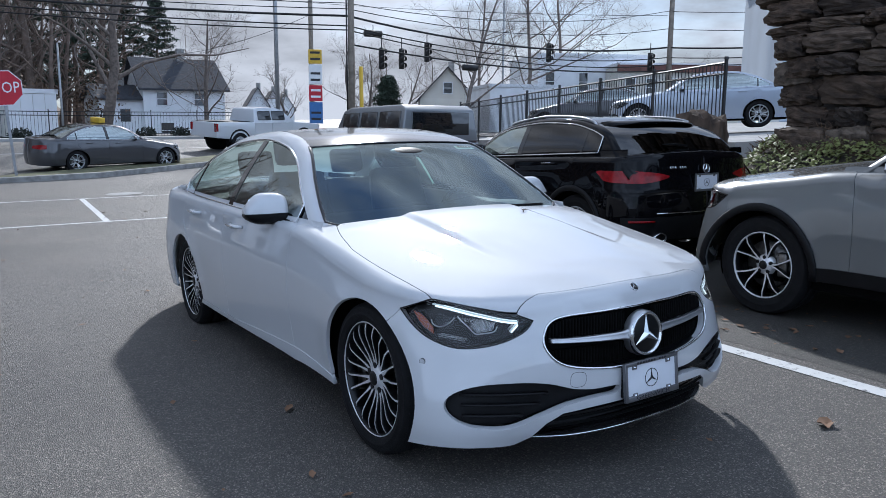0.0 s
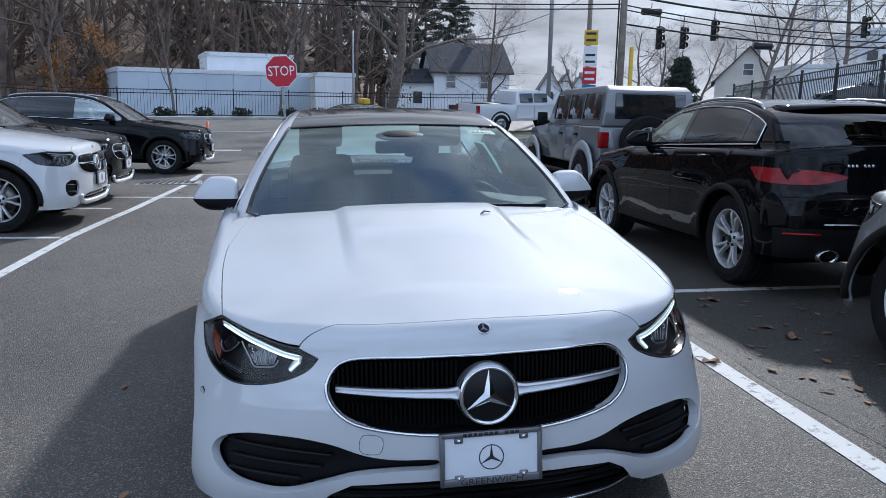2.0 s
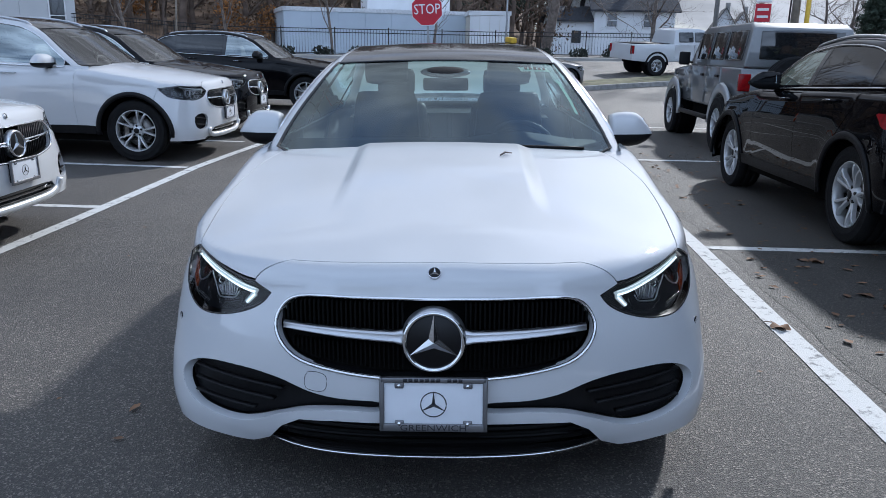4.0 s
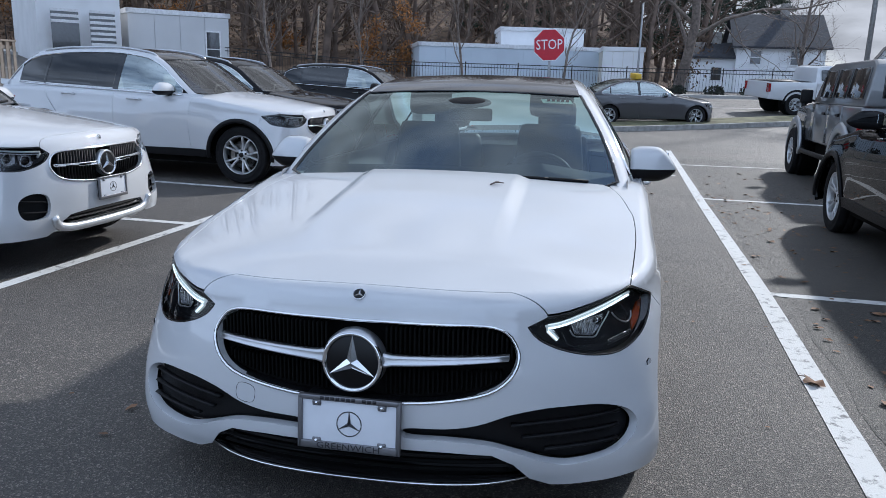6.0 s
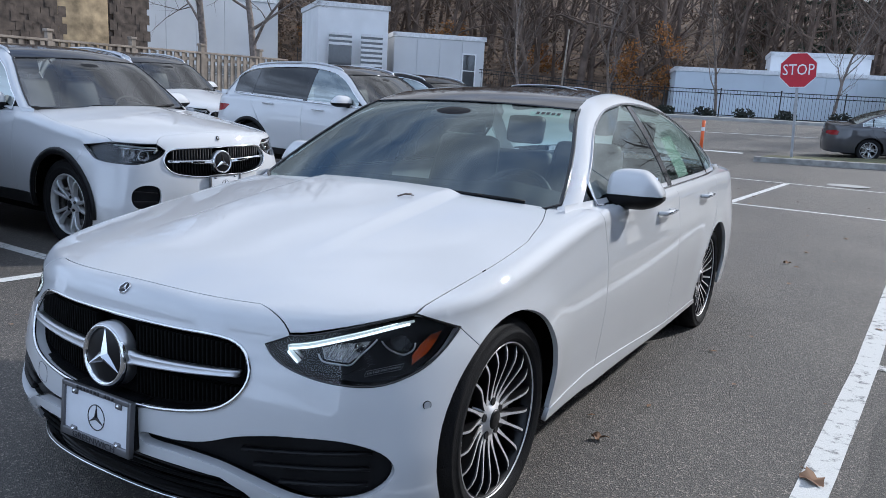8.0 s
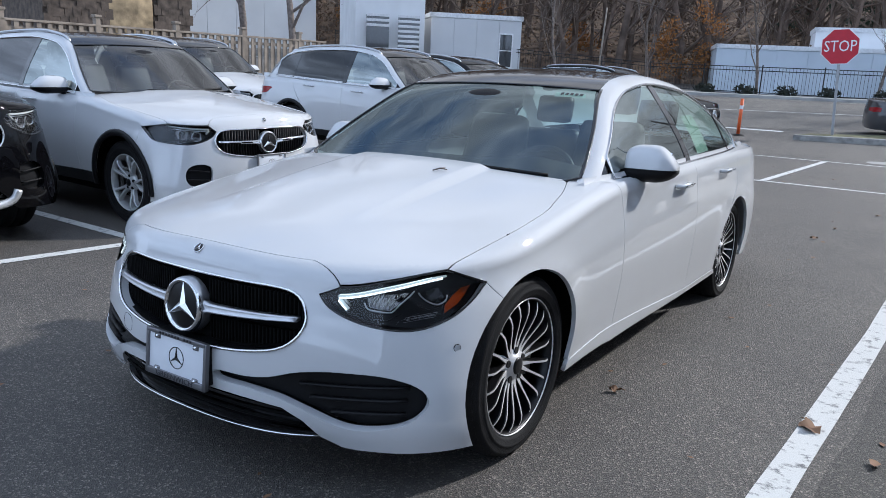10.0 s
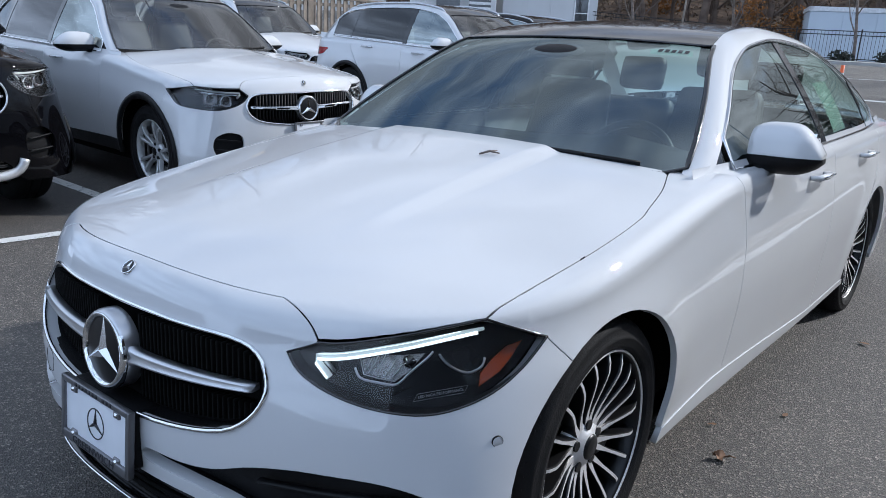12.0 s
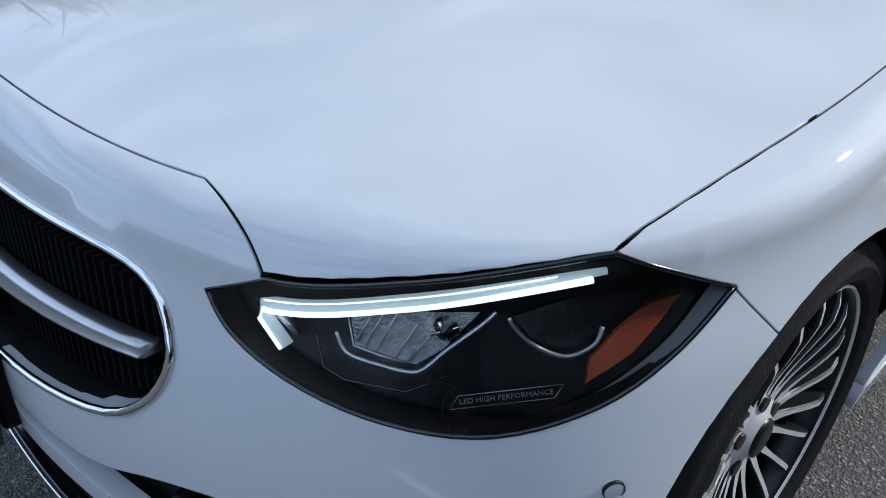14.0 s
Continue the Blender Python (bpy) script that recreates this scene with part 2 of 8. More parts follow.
def box_bm(x0, x1, y0, y1, z0, z1, bevel=0.0, bm=None):
    own = bm is None
    bm = bm or bmesh.new()
    r = bmesh.ops.create_cube(bm, size=1.0)
    for v in r["verts"]:
        v.co = Vector((x0 + (v.co.x + 0.5) * (x1 - x0), y0 + (v.co.y + 0.5) * (y1 - y0), z0 + (v.co.z + 0.5) * (z1 - z0)))
    if bevel:
        es = list({e for v in r["verts"] for e in v.link_edges})
        bmesh.ops.bevel(bm, geom=es, offset=bevel, segments=2, affect="EDGES", profile=0.6)
    return bm


RISE = [(-300, 0), (2, 0), (8, 0.09), (21, 0.31), (28, 0.85), (36, 1.45), (60, 2.1), (200, 6.0), (900, 24.0)]
CROSS = [(2, 0), (8, 0.022), (20, 0.03), (28, 0.008), (900, 0.008)]


def ground_z(x, y):
    """The lot, then the land beyond it, which climbs away from it."""
    a = float(np.interp(y, [p[0] for p in RISE], [p[1] for p in RISE]))
    c = float(np.interp(y, [p[0] for p in CROSS], [p[1] for p in CROSS]))
    side = 0.07 * max(0.0, min(-10.0 - x, 60.0)) * min(1.0, max(0.0, (y - 2) / 8))
    return a - c * max(-90.0, min(60.0, x)) + side


# true vertical, against the slope on which the cars stand
PLUMB = Vector((0.017, -0.027, 1)).normalized()
UPRIGHT = Vector((0, 0, 1)).rotation_difference(PLUMB).to_matrix().to_4x4()


def stand(x, y, rz=0.0, dz=0.0):
    """A plumb pose on the ground."""
    return Matrix.Translation((x, y, ground_z(x, y) + dz)) @ UPRIGHT @ Matrix.Rotation(radians(rz), 4, "Z")


def parked(x, y, rz):
    """A pose on four wheels on the ground, for the middle of the nose at (x, y)."""
    d = Vector((math.sin(radians(rz)), -math.cos(radians(rz)), 0))
    c = Vector((x, y, 0)) - d * 2.3
    e = 1.3
    n = Vector((ground_z(c.x - e, c.y) - ground_z(c.x + e, c.y), ground_z(c.x, c.y - e) - ground_z(c.x, c.y + e), 2 * e)).normalized()
    m = Vector((0, 0, 1)).rotation_difference(n).to_matrix().to_4x4()
    return Matrix.Translation((c.x, c.y, ground_z(c.x, c.y))) @ m @ Matrix.Rotation(radians(rz), 4, "Z") @ Matrix.Translation((0, -2.3, 0))


# ---- ground ----
def sheet(name, xs, ys, mat, lift=0.0, zf=ground_z):
    bm = bmesh.new()
    grid = [[bm.verts.new((x, y, zf(x, y) + lift)) for x in xs] for y in ys]
    for j in range(len(ys) - 1):
        for i in range(len(xs) - 1):
            bm.faces.new((grid[j][i], grid[j][i + 1], grid[j + 1][i + 1], grid[j + 1][i]))
    return part(name, bm, mat)


def spread(a, b, n):
    return [a + (b - a) * i / n for i in range(n + 1)]


XS = [-600, -200, -80] + spread(-40, -9, 8) + spread(-8, 8, 32) + spread(9, 40, 8) + [80, 200, 600]
YS = [-200, -60, -20, -8] + spread(-4, 10, 56) + spread(10.5, 48, 38) + [70, 120, 300, 900]
tagged(sheet("ground", XS, YS, ASPHALT), "grey worn asphalt car park surface", "ground", kind="structure")


def patch_sheet():
    """A newer, darker layer of asphalt with an uneven edge along the bays."""
    bm = bmesh.new()
    rows = []
    for y in spread(-6.0, 14.5, 82):
        x0 = float(np.interp(y, (-6, -1.2, 3.5, 4.8, 14.5), (1.45, 1.72, 1.95, 2.0, 2.35))) + 0.10 * noise.noise((y * 1.1, 3.0, 0)) + 0.05 * noise.noise((y * 4.0, 7.0, 0))
        rows.append([bm.verts.new((x, y, ground_z(x, y) + 0.002)) for x in spread(x0, 4.85, 12)])
    for A, C in zip(rows, rows[1:]):
        for i in range(12):
            bm.faces.new((A[i], A[i + 1], C[i + 1], C[i]))
    return part("asphalt_patch", bm, NEW_ASPHALT)


tagged(patch_sheet(), "darker newer asphalt along the parking bays", "ground", kind="structure")


def stripe(pts, width=0.1, lift=0.004):
    """A painted line that follows the ground."""
    bm = bmesh.new()
    dense = []
    for (x0, y0), (x1, y1) in zip(pts, pts[1:]):
        k = max(1, int(math.hypot(x1 - x0, y1 - y0) / 0.25))
        dense += [(x0 + (x1 - x0) * i / k, y0 + (y1 - y0) * i / k) for i in range(k)]
    dense.append(pts[-1])
    prev = None
    for i, (x, y) in enumerate(dense):
        a, b = dense[max(0, i - 1)], dense[min(len(dense) - 1, i + 1)]
        d = Vector((b[0] - a[0], b[1] - a[1])).normalized()
        w0 = width * 0.5 * (1 + 0.05 * noise.noise((x * 3, y * 3, 1)))
        ends = []
        for s in (-1, 1):
            px, py = x - s * d.y * w0, y + s * d.x * w0
            ends.append(bm.verts.new((px, py, ground_z(px, py) + lift)))
        if prev:
            bm.faces.new((prev[0], prev[1], ends[1], ends[0]))
        prev = ends
    bmesh.ops.recalc_face_normals(bm, faces=bm.faces)
    for f in bm.faces:
        if f.normal.z < 0:
            f.normal_flip()
    return tagged(part("parking_line", bm, PAINT_LINE), "worn white painted parking line on asphalt", "parking line", "parking lines", "structure")


stripe([(1.55, -1.2), (1.82, 3.5), (1.87, 4.8), (2.29, 16.4)], 0.115)
stripe([(1.82, 3.5), (4.9, 3.3)])
stripe([(2.01, 8.43), (5.2, 8.55)])
stripe([(2.17, 13.0), (5.4, 13.6)])
stripe([(-3.3, -4.0), (-3.24, 1.0), (-3.06, 4.0), (-2.97, 6.8), (-2.75, 9.2), (-2.52, 12.6), (-2.5, 14.9)], 0.11)
for ya_, yb_ in ((-2.6, -2.3), (-0.15, 0.15), (2.15, 2.4), (4.62, 4.85), (6.8, 7.1), (9.2, 9.5)):
    stripe([(-3.05, ya_), (-8.0, yb_)])
stripe([(-5.5, 10.6), (-1.9, 10.55), (1.95, 11.0)])
stripe([(-2.5, 14.85), (2.2, 15.7)])
stripe([(-0.05, 15.2), (-0.3, 10.8)])

# ---- car surfaces ----
from mathutils.geometry import delaunay_2d_cdt


def pchip(pts):
    """A monotone smooth curve through a few (x, y) pairs."""
    X = np.array([p[0] for p in pts], float)
    Y = np.array([p[1] for p in pts], float)
    h, d = np.diff(X), np.diff(Y) / np.diff(X)
    m = np.zeros(len(X))
    m[0], m[-1] = d[0], d[-1]
    for i in range(1, len(X) - 1):
        if d[i - 1] * d[i] > 0:
            w1, w2 = 2 * h[i] + h[i - 1], h[i] + 2 * h[i - 1]
            m[i] = (w1 + w2) / (w1 / d[i - 1] + w2 / d[i])

    def exact(x):
        x = np.asarray(x, float)
        xc = np.clip(x, X[0], X[-1])
        i = np.clip(np.searchsorted(X, xc, side="right") - 1, 0, len(X) - 2)
        t = (xc - X[i]) / h[i]
        y = (Y[i] * (1 + 2 * t) * (1 - t) ** 2 + h[i] * m[i] * t * (1 - t) ** 2 + Y[i + 1] * t * t * (3 - 2 * t) + h[i] * m[i + 1] * t * t * (t - 1))
        return y + np.where(x < X[0], (x - X[0]) * m[0], 0) + np.where(x > X[-1], (x - X[-1]) * m[-1], 0)
    span = X[-1] - X[0]
    TX = np.linspace(X[0] - span * 0.3, X[-1] + span * 0.3, 24001)
    TY = exact(TX)
    return lambda x: np.interp(x, TX, TY)


def smooth01(t):
    t = np.clip(t, 0, 1)
    return t * t * (3 - 2 * t)


def catmull(pts, n=8, closed=True):
    """A smooth polyline through a few points."""
    out, k = [], len(pts)
    for i in range(k if closed else k - 1):
        p = [np.array(pts[j % k if closed else min(max(j, 0), k - 1)], float) for j in range(i - 1, i + 3)]
        for a in range(n):
            t = a / n
            out.append(0.5 * (2 * p[1] + (p[2] - p[0]) * t + (2 * p[0] - 5 * p[1] + 4 * p[2] - p[3]) * t * t + (3 * p[1] - 3 * p[2] + p[3] - p[0]) * t ** 3))
    if not closed:
        out.append(np.array(pts[-1], float))
    return [tuple(q) for q in out]


def resample(poly, step, closed=True):
    """Points at an even step; sharp corners stay."""
    out, k = [], len(poly)
    for i in range(k if closed else k - 1):
        a, b = np.array(poly[i], float), np.array(poly[(i + 1) % k], float)
        n = max(1, int(round(np.linalg.norm(b - a) / step)))
        out += [tuple(a + (b - a) * j / n) for j in range(n)]
    if not closed:
        out.append(tuple(poly[-1]))
    return out


def inside(poly, p):
    x, y = p[:, 0], p[:, 1]
    c = np.zeros(len(p), bool)
    q = np.array(poly)
    for (x0, y0), (x1, y1) in zip(q, np.roll(q, -1, 0)):
        if y0 != y1:
            c ^= ((y0 > y) != (y1 > y)) & (x < (x1 - x0) * (y - y0) / (y1 - y0) + x0)
    return c


def shrink(poly, g):
    """The outline moved inwards by g."""
    q = np.array(poly, float)
    area = 0.5 * np.sum(q[:, 0] * np.roll(q[:, 1], -1) - np.roll(q[:, 0], -1) * q[:, 1])
    e = np.roll(q, -1, 0) - q
    e /= np.maximum(np.linalg.norm(e, axis=1, keepdims=True), 1e-9)
    nrm = np.stack([-e[:, 1], e[:, 0]], 1) * (1 if area > 0 else -1)
    v = nrm + np.roll(nrm, 1, 0)
    v /= np.maximum(np.linalg.norm(v, axis=1, keepdims=True), 0.6)
    return [tuple(p) for p in q + v * g]


def mesh_part(name, verts, faces, mat, parent=None, label="", normals=None, mats=(), index=None):
    me = bpy.data.meshes.new(name)
    me.from_pydata([tuple(v) for v in verts], [], faces)
    for m in (mat, *mats):
        me.materials.append(m)
    if index is not None:
        me.polygons.foreach_set("material_index", index)
    me.polygons.foreach_set("use_smooth", [True] * len(me.polygons))
    me.update()
    if normals is not None:
        me.normals_split_custom_set_from_vertices([tuple(v) for v in normals])
    ob = new(name, me)
    ob.parent = parent
    if label:
        ob["label"] = label
    return ob


def panel(name, fmap, outline, mat, parent, holes=(), step=0.05, gap=0.0018, depth=0.018, label="", mirror=False, offset=0.0, mats=()):
    """A sheet of bodywork: an outline, with holes, laid on the surface fmap(u, v), with turned-in edges."""
    loops = [shrink(resample(outline, step * 0.5), gap)] + [shrink(resample(h, step * 0.4), -gap * 0.2) for h in holes]
    lo, hi = np.min(loops[0], 0), np.max(loops[0], 0)
    gx, gy = np.meshgrid(np.arange(lo[0] + step * 0.37, hi[0], step), np.arange(lo[1] + step * 0.37, hi[1], step))
    pts = np.stack([gx.ravel(), gy.ravel()], 1)
    if step <= 0.031:  # a finer edge for the large near panels
        pts = np.concatenate([pts] + [np.array(shrink(shrink(l, g * 0.5), g * 0.5)) * 1.0 for l in loops[:1] for g in (0.006, 0.016)])
    rings = len(pts) - gx.size
    keep = inside(loops[0], pts)
    for h in loops[1:]:
        keep &= ~inside(h, pts)
    allb = np.concatenate([np.array(l) for l in loops])
    if len(pts):
        dmin = np.array([np.min((allb[:, 0] - p[0]) ** 2 + (allb[:, 1] - p[1]) ** 2) for p in pts]) if len(pts) else np.zeros(0)
        lim = np.full(len(pts), (0.3 * step) ** 2)
        if rings:
            lim[-rings:] = 0.004 ** 2
            lim[:-rings] = (0.75 * step) ** 2
        keep &= dmin > lim
    vs, es, k = [], [], 0
    for l in loops:
        vs += [Vector(p) for p in l]
        es += [(k + i, k + (i + 1) % len(l)) for i in range(len(l))]
        k += len(l)
    nb = k
    vs += [Vector(p) for p in pts[keep]]
    ov, oe, of, _, _, _ = delaunay_2d_cdt(vs, es, [], 0, 1e-6)
    uv = np.array([(v.x, v.y) for v in ov])
    tri = np.array([f for f in of if len(f) == 3])
    cen = uv[tri].mean(1)
    ok = inside(loops[0], cen)
    for h in loops[1:]:
        ok &= ~inside(h, cen)
    tri = tri[ok]
    used = np.unique(tri)
    remap = -np.ones(len(uv), int)
    remap[used] = np.arange(len(used))
    uv, tri = uv[used], remap[tri]
    e = 2e-3
    P = fmap(uv[:, 0], uv[:, 1])
    nrm = np.cross(fmap(uv[:, 0] + e, uv[:, 1]) - fmap(uv[:, 0] - e, uv[:, 1]), fmap(uv[:, 0], uv[:, 1] + e) - fmap(uv[:, 0], uv[:, 1] - e))
    nrm /= np.maximum(np.linalg.norm(nrm, axis=1, keepdims=True), 1e-12)
    P = P + nrm * offset
    fn = np.cross(P[tri[:, 1]] - P[tri[:, 0]], P[tri[:, 2]] - P[tri[:, 0]])
    flip = np.sum(fn * nrm[tri[:, 0]], 1) < 0
    tri[flip] = tri[flip][:, ::-1]
    verts, normals, faces = list(P), list(nrm), [tuple(int(i) for i in t) for t in tri]
    if depth:
        edge = {}
        for t in faces:
            for a, b in ((t[0], t[1]), (t[1], t[2]), (t[2], t[0])):
                edge[(a, b)] = edge.get((a, b), 0) + 1
        border = [(a, b) for a, b in edge if (b, a) not in edge]
        ring, acc = {}, {}
        for a, b in border:
            d = np.cross(P[b] - P[a], nrm[a])
            d /= max(np.linalg.norm(d), 1e-9)
            for i in (a, b):
                acc[i] = acc.get(i, 0) + d
        for i, d in acc.items():
            d = d / max(np.linalg.norm(d), 1e-9)
            ring[i] = len(verts)
            verts += [P[i] + d * 0.0012 - nrm[i] * 0.0014, P[i] + d * 0.0012 - nrm[i] * depth]
            normals += [d, d]
        for a, b in border:
            faces += [(b, a, ring[a], ring[b]), (ring[b], ring[a], ring[a] + 1, ring[b] + 1)]
    verts, normals = np.array(verts), np.array(normals)
    if mirror:
        verts, normals = verts * (-1, 1, 1), normals * (-1, 1, 1)
        faces = [f[::-1] for f in faces]
    return mesh_part(name, verts, faces, mat, parent, label, normals, mats)


def tube(path, radius, n=8, closed=False, bm=None, flat=1.0, up=Vector((0, 0, 1)), cap=True):
    """A round bar along a path; flat squashes it across its second axis; radius may be a list."""
    bm = bm or bmesh.new()
    path = [Vector(p) for p in path]
    k, rings = len(path), []
    for i, p in enumerate(path):
        a = path[(i - 1) % k] if closed or i else p
        b = path[(i + 1) % k] if closed or i < k - 1 else p
        d = (b - a).normalized()
        s = d.cross(up)
        s = s.normalized() if s.length > 1e-4 else d.orthogonal().normalized()
        u = s.cross(d).normalized()
        r = radius[i] if isinstance(radius, (list, tuple)) else radius
        rings.append([bm.verts.new(p + s * (r * math.cos(2 * math.pi * j / n)) + u * (r * flat * math.sin(2 * math.pi * j / n))) for j in range(n)])
    for i in range(k if closed else k - 1):
        A, B = rings[i], rings[(i + 1) % k]
        for j in range(n):
            bm.faces.new((A[j], B[j], B[(j + 1) % n], A[(j + 1) % n]))
    if not closed and cap:
        bm.faces.new(rings[0])
        bm.faces.new(rings[-1][::-1])
    return bm


def lathe(profile, n=48, axis="x", bm=None):
    """Turns a profile of (radius, along) round an axis."""
    bm = bm or bmesh.new()
    rings = []
    for r, a in profile:
        ring = []
        for j in range(n):
            c, s = math.cos(2 * math.pi * j / n) * r, math.sin(2 * math.pi * j / n) * r
            ring.append(bm.verts.new((a, c, s) if axis == "x" else ((c, a, s) if axis == "y" else (c, s, a))))
        rings.append(ring)
    for A, B in zip(rings, rings[1:]):
        for j in range(n):
            bm.faces.new((A[j], A[(j + 1) % n], B[(j + 1) % n], B[j]))
    bmesh.ops.recalc_face_normals(bm, faces=bm.faces)
    return bm


class Body:
    """The surfaces of one car: nose at low y, z up, x to its left. All in metres."""

    def __init__(self, q):
        self.q = q
        W, Df, nf, y0, ye, Dr = q["W"], q["Df"], q["nf"], q["y0"], q["ye"], q["Dr"]
        th = np.linspace(0, math.pi / 2, 500)
        x = W * np.sin(th) ** (2 / nf)
        y = y0 + Df * (1 - np.cos(th) ** (2 / nf))
        ys = np.linspace(y0 + Df, ye - Dr, 300)[1:]
        xs = W + q["barrel"] * np.sin(math.pi * (ys - ys[0]) / (ys[-1] - ys[0])) ** 2
        xr = W * np.sin(th[::-1]) ** (2 / 2.6)
        yr = ye - Dr * (1 - np.cos(th[::-1]) ** (2 / 2.6))
        self.px, self.py = np.concatenate([x, xs, xr[1:]]), np.concatenate([y, ys, yr[1:]])
        keep = np.concatenate([[True], np.hypot(np.diff(self.px), np.diff(self.py)) > 1e-5])
        self.px, self.py = self.px[keep], self.py[keep]
        self.ps = np.concatenate([[0], np.cumsum(np.hypot(np.diff(self.px), np.diff(self.py)))])
        tx, ty = np.gradient(self.px, self.ps), np.gradient(self.py, self.ps)
        ln = np.hypot(tx, ty)
        self.nx, self.ny = -ty / ln, tx / ln
        k = np.ones(15) / 15
        for a in ("nx", "ny"):
            v = self.nx if a == "nx" else self.ny
            s = np.convolve(np.pad(v, 7, mode="edge"), k, "valid")
            if a == "nx":
                self.nx = s
            else:
                self.ny = s
        self.nx[0], self.ny[0], self.nx[-1], self.ny[-1] = 0, 1, 0, -1
        self.S = self.ps[-1]
        self.c, self.k, self.rad = pchip(q["crown"]), pchip(q["drop"]), pchip(q["round"])
        self.prof = [pchip(p) for p in q["profiles"]]
        S = self.S
        self.anchor = [0, 0.45, 0.86, float(self.s_of_y(q["hubs"][0] + 0.13)), S - 1.4, S - 0.8, S]
        self.pick = [0, 0, 1, 2, 2, 3, 3]
        self.zc_roof = pchip(q["roof"])
        self.zb = q["zb"]

    def s_of_y(self, y):
        """Arc position on the flank at that y."""
        m = self.px > self.q["W"] * 0.6
        return np.interp(y, self.py[m], self.ps[m])

    def s_of_x(self, x):
        return np.interp(x, self.px[:450], self.ps[:450])

    def hood(self, x, y):
        q = self.q
        z = self.c(y) - self.k(y) * (np.abs(x) / 0.9) ** 2
        e = np.clip((np.abs(x) - 0.318) / q.get("ridge", 0.085), 0, 1)
        z = z + q["bulge"] * (1 - 0.6 * e - 0.4 * smooth01(e)) * smooth01((y - 0.45) / 0.6) * (0.72 + 0.28 * smooth01((1.43 - y) / 0.16)) * smooth01((2.0 - y) / 0.2)
        return z

    def at(self, s, v):
        """The outer skin. v: height over the shoulder (below it minus), then onwards over the round and inwards."""
        s, v = np.asarray(s, float), np.asarray(v, float)
        a = np.abs(s)
        X, Y = np.interp(a, self.ps, self.px), np.interp(a, self.ps, self.py)
        NX, NY = np.interp(a, self.ps, self.nx), np.interp(a, self.ps, self.ny)
        r = self.rad(a)
        zc = self.hood(X, Y) - r
        t = np.clip((zc + np.minimum(v, 0) - self.zb) / (zc - self.zb), -0.2, 1)
        o = np.zeros_like(t)
        for i in range(len(self.anchor) - 1):
            m = (a >= self.anchor[i]) & (a <= self.anchor[i + 1] + 1e-9)
            w = smooth01((a - self.anchor[i]) / (self.anchor[i + 1] - self.anchor[i]))
            o = np.where(m, self.prof[self.pick[i]](t) * (1 - w) + self.prof[self.pick[i + 1]](t) * w, o)
        z = zc + v
        for yh in self.q["hubs"]:
            dist = np.hypot(Y - yh, z - self.q["hub_z"])
            o = o + np.where(v < 0, self.q["flare"] * np.exp(-((dist - self.q["arch"]) / 0.09) ** 2) * smooth01(-v / 0.12) * smooth01((z - self.q["hub_z"] + 0.10) / 0.2) * (np.abs(Y - yh) < 0.8) * (X > 0.6), 0)
        ang = np.clip(v / r, 0, math.pi / 2)
        d = np.where(v > 0, r * (1 - np.cos(ang)) + np.maximum(0, v - r * math.pi / 2), -o)
        x, y = X + NX * d, Y + NY * d
        zt = self.hood(x, y) - r + r * np.sin(ang)
        z = np.where(v > 0, zt, zc + v)
        return np.stack([np.sign(s + 1e-12) * x, y, z], -1)

    def v_of_z(self, s, z):
        """The height coordinate of a place on the skin at height z."""
        s = np.asarray(s, float)
        a = np.abs(s)
        X, Y = np.interp(a, self.ps, self.px), np.interp(a, self.ps, self.py)
        r = self.rad(a)
        zc = self.hood(X, Y) - r
        return np.where(z <= zc, z - zc, r * np.arcsin(np.clip((z - zc) / r, 0, 1)))

    def skin(self, s, z):
        return self.at(s, self.v_of_z(s, z))

    def near(self, x, y):
        """Arc position and inset of a place in plan."""
        x, y = np.atleast_1d(np.asarray(x, float)), np.atleast_1d(np.asarray(y, float))
        S, D = np.zeros(len(x)), np.zeros(len(x))
        for i in range(len(x)):
            dx, dy = abs(x[i]) - self.px, y[i] - self.py
            j = int(np.argmin(dx * dx + dy * dy))
            best = None
            for k in (max(j - 1, 0), min(j, len(self.px) - 2)):
                tx, ty = self.px[k + 1] - self.px[k], self.py[k + 1] - self.py[k]
                ln = math.hypot(tx, ty)
                f = min(1.0, max(0.0, (dx[k] * tx + dy[k] * ty) / (ln * ln)))
                ex, ey = dx[k] - f * tx, dy[k] - f * ty
                e = math.hypot(ex, ey)
                if best is None or e < best[0]:
                    best = (e, self.ps[k] + f * ln, e if (-ex * ty + ey * tx) >= 0 else -e)
            S[i], D[i] = best[1], best[2]
        return S, D

    def top(self, x, y):
        """The bonnet and deck, seen from above."""
        x, y = np.asarray(x, float), np.asarray(y, float)
        s, d = self.near(x, y)
        r = self.rad(np.abs(s))
        w = np.clip(1 - d / r, 0, 1)
        z = self.hood(x, y) - r * (1 - np.sqrt(np.maximum(0, 1 - w * w)))
        return np.stack([x, y, z], -1)

    def plan_to_sv(self, pts):
        """Places in plan, as (s, v) of the skin."""
        s, d = self.near([p[0] for p in pts], [p[1] for p in pts])
        r = self.rad(np.abs(s))
        dc = np.clip(d, 0, None)
        v = np.where(dc < r, r * np.arccos(np.clip(1 - dc / r, -1, 1)), r * math.pi / 2 + dc - r)
        return list(zip(s, v))

    # -- the cabin
    def roof_top(self, x, y):
        x, y = np.asarray(x, float), np.asarray(y, float)
        q = self.q
        bend = q["glass_bend"] * (1 - 1.6 * smooth01((y - q["roof_mid"] + 0.5) / 1.2))
        return np.stack([x, y, self.zc_roof(y - bend * x * x) - q["roof_crown"] * x * x], -1)

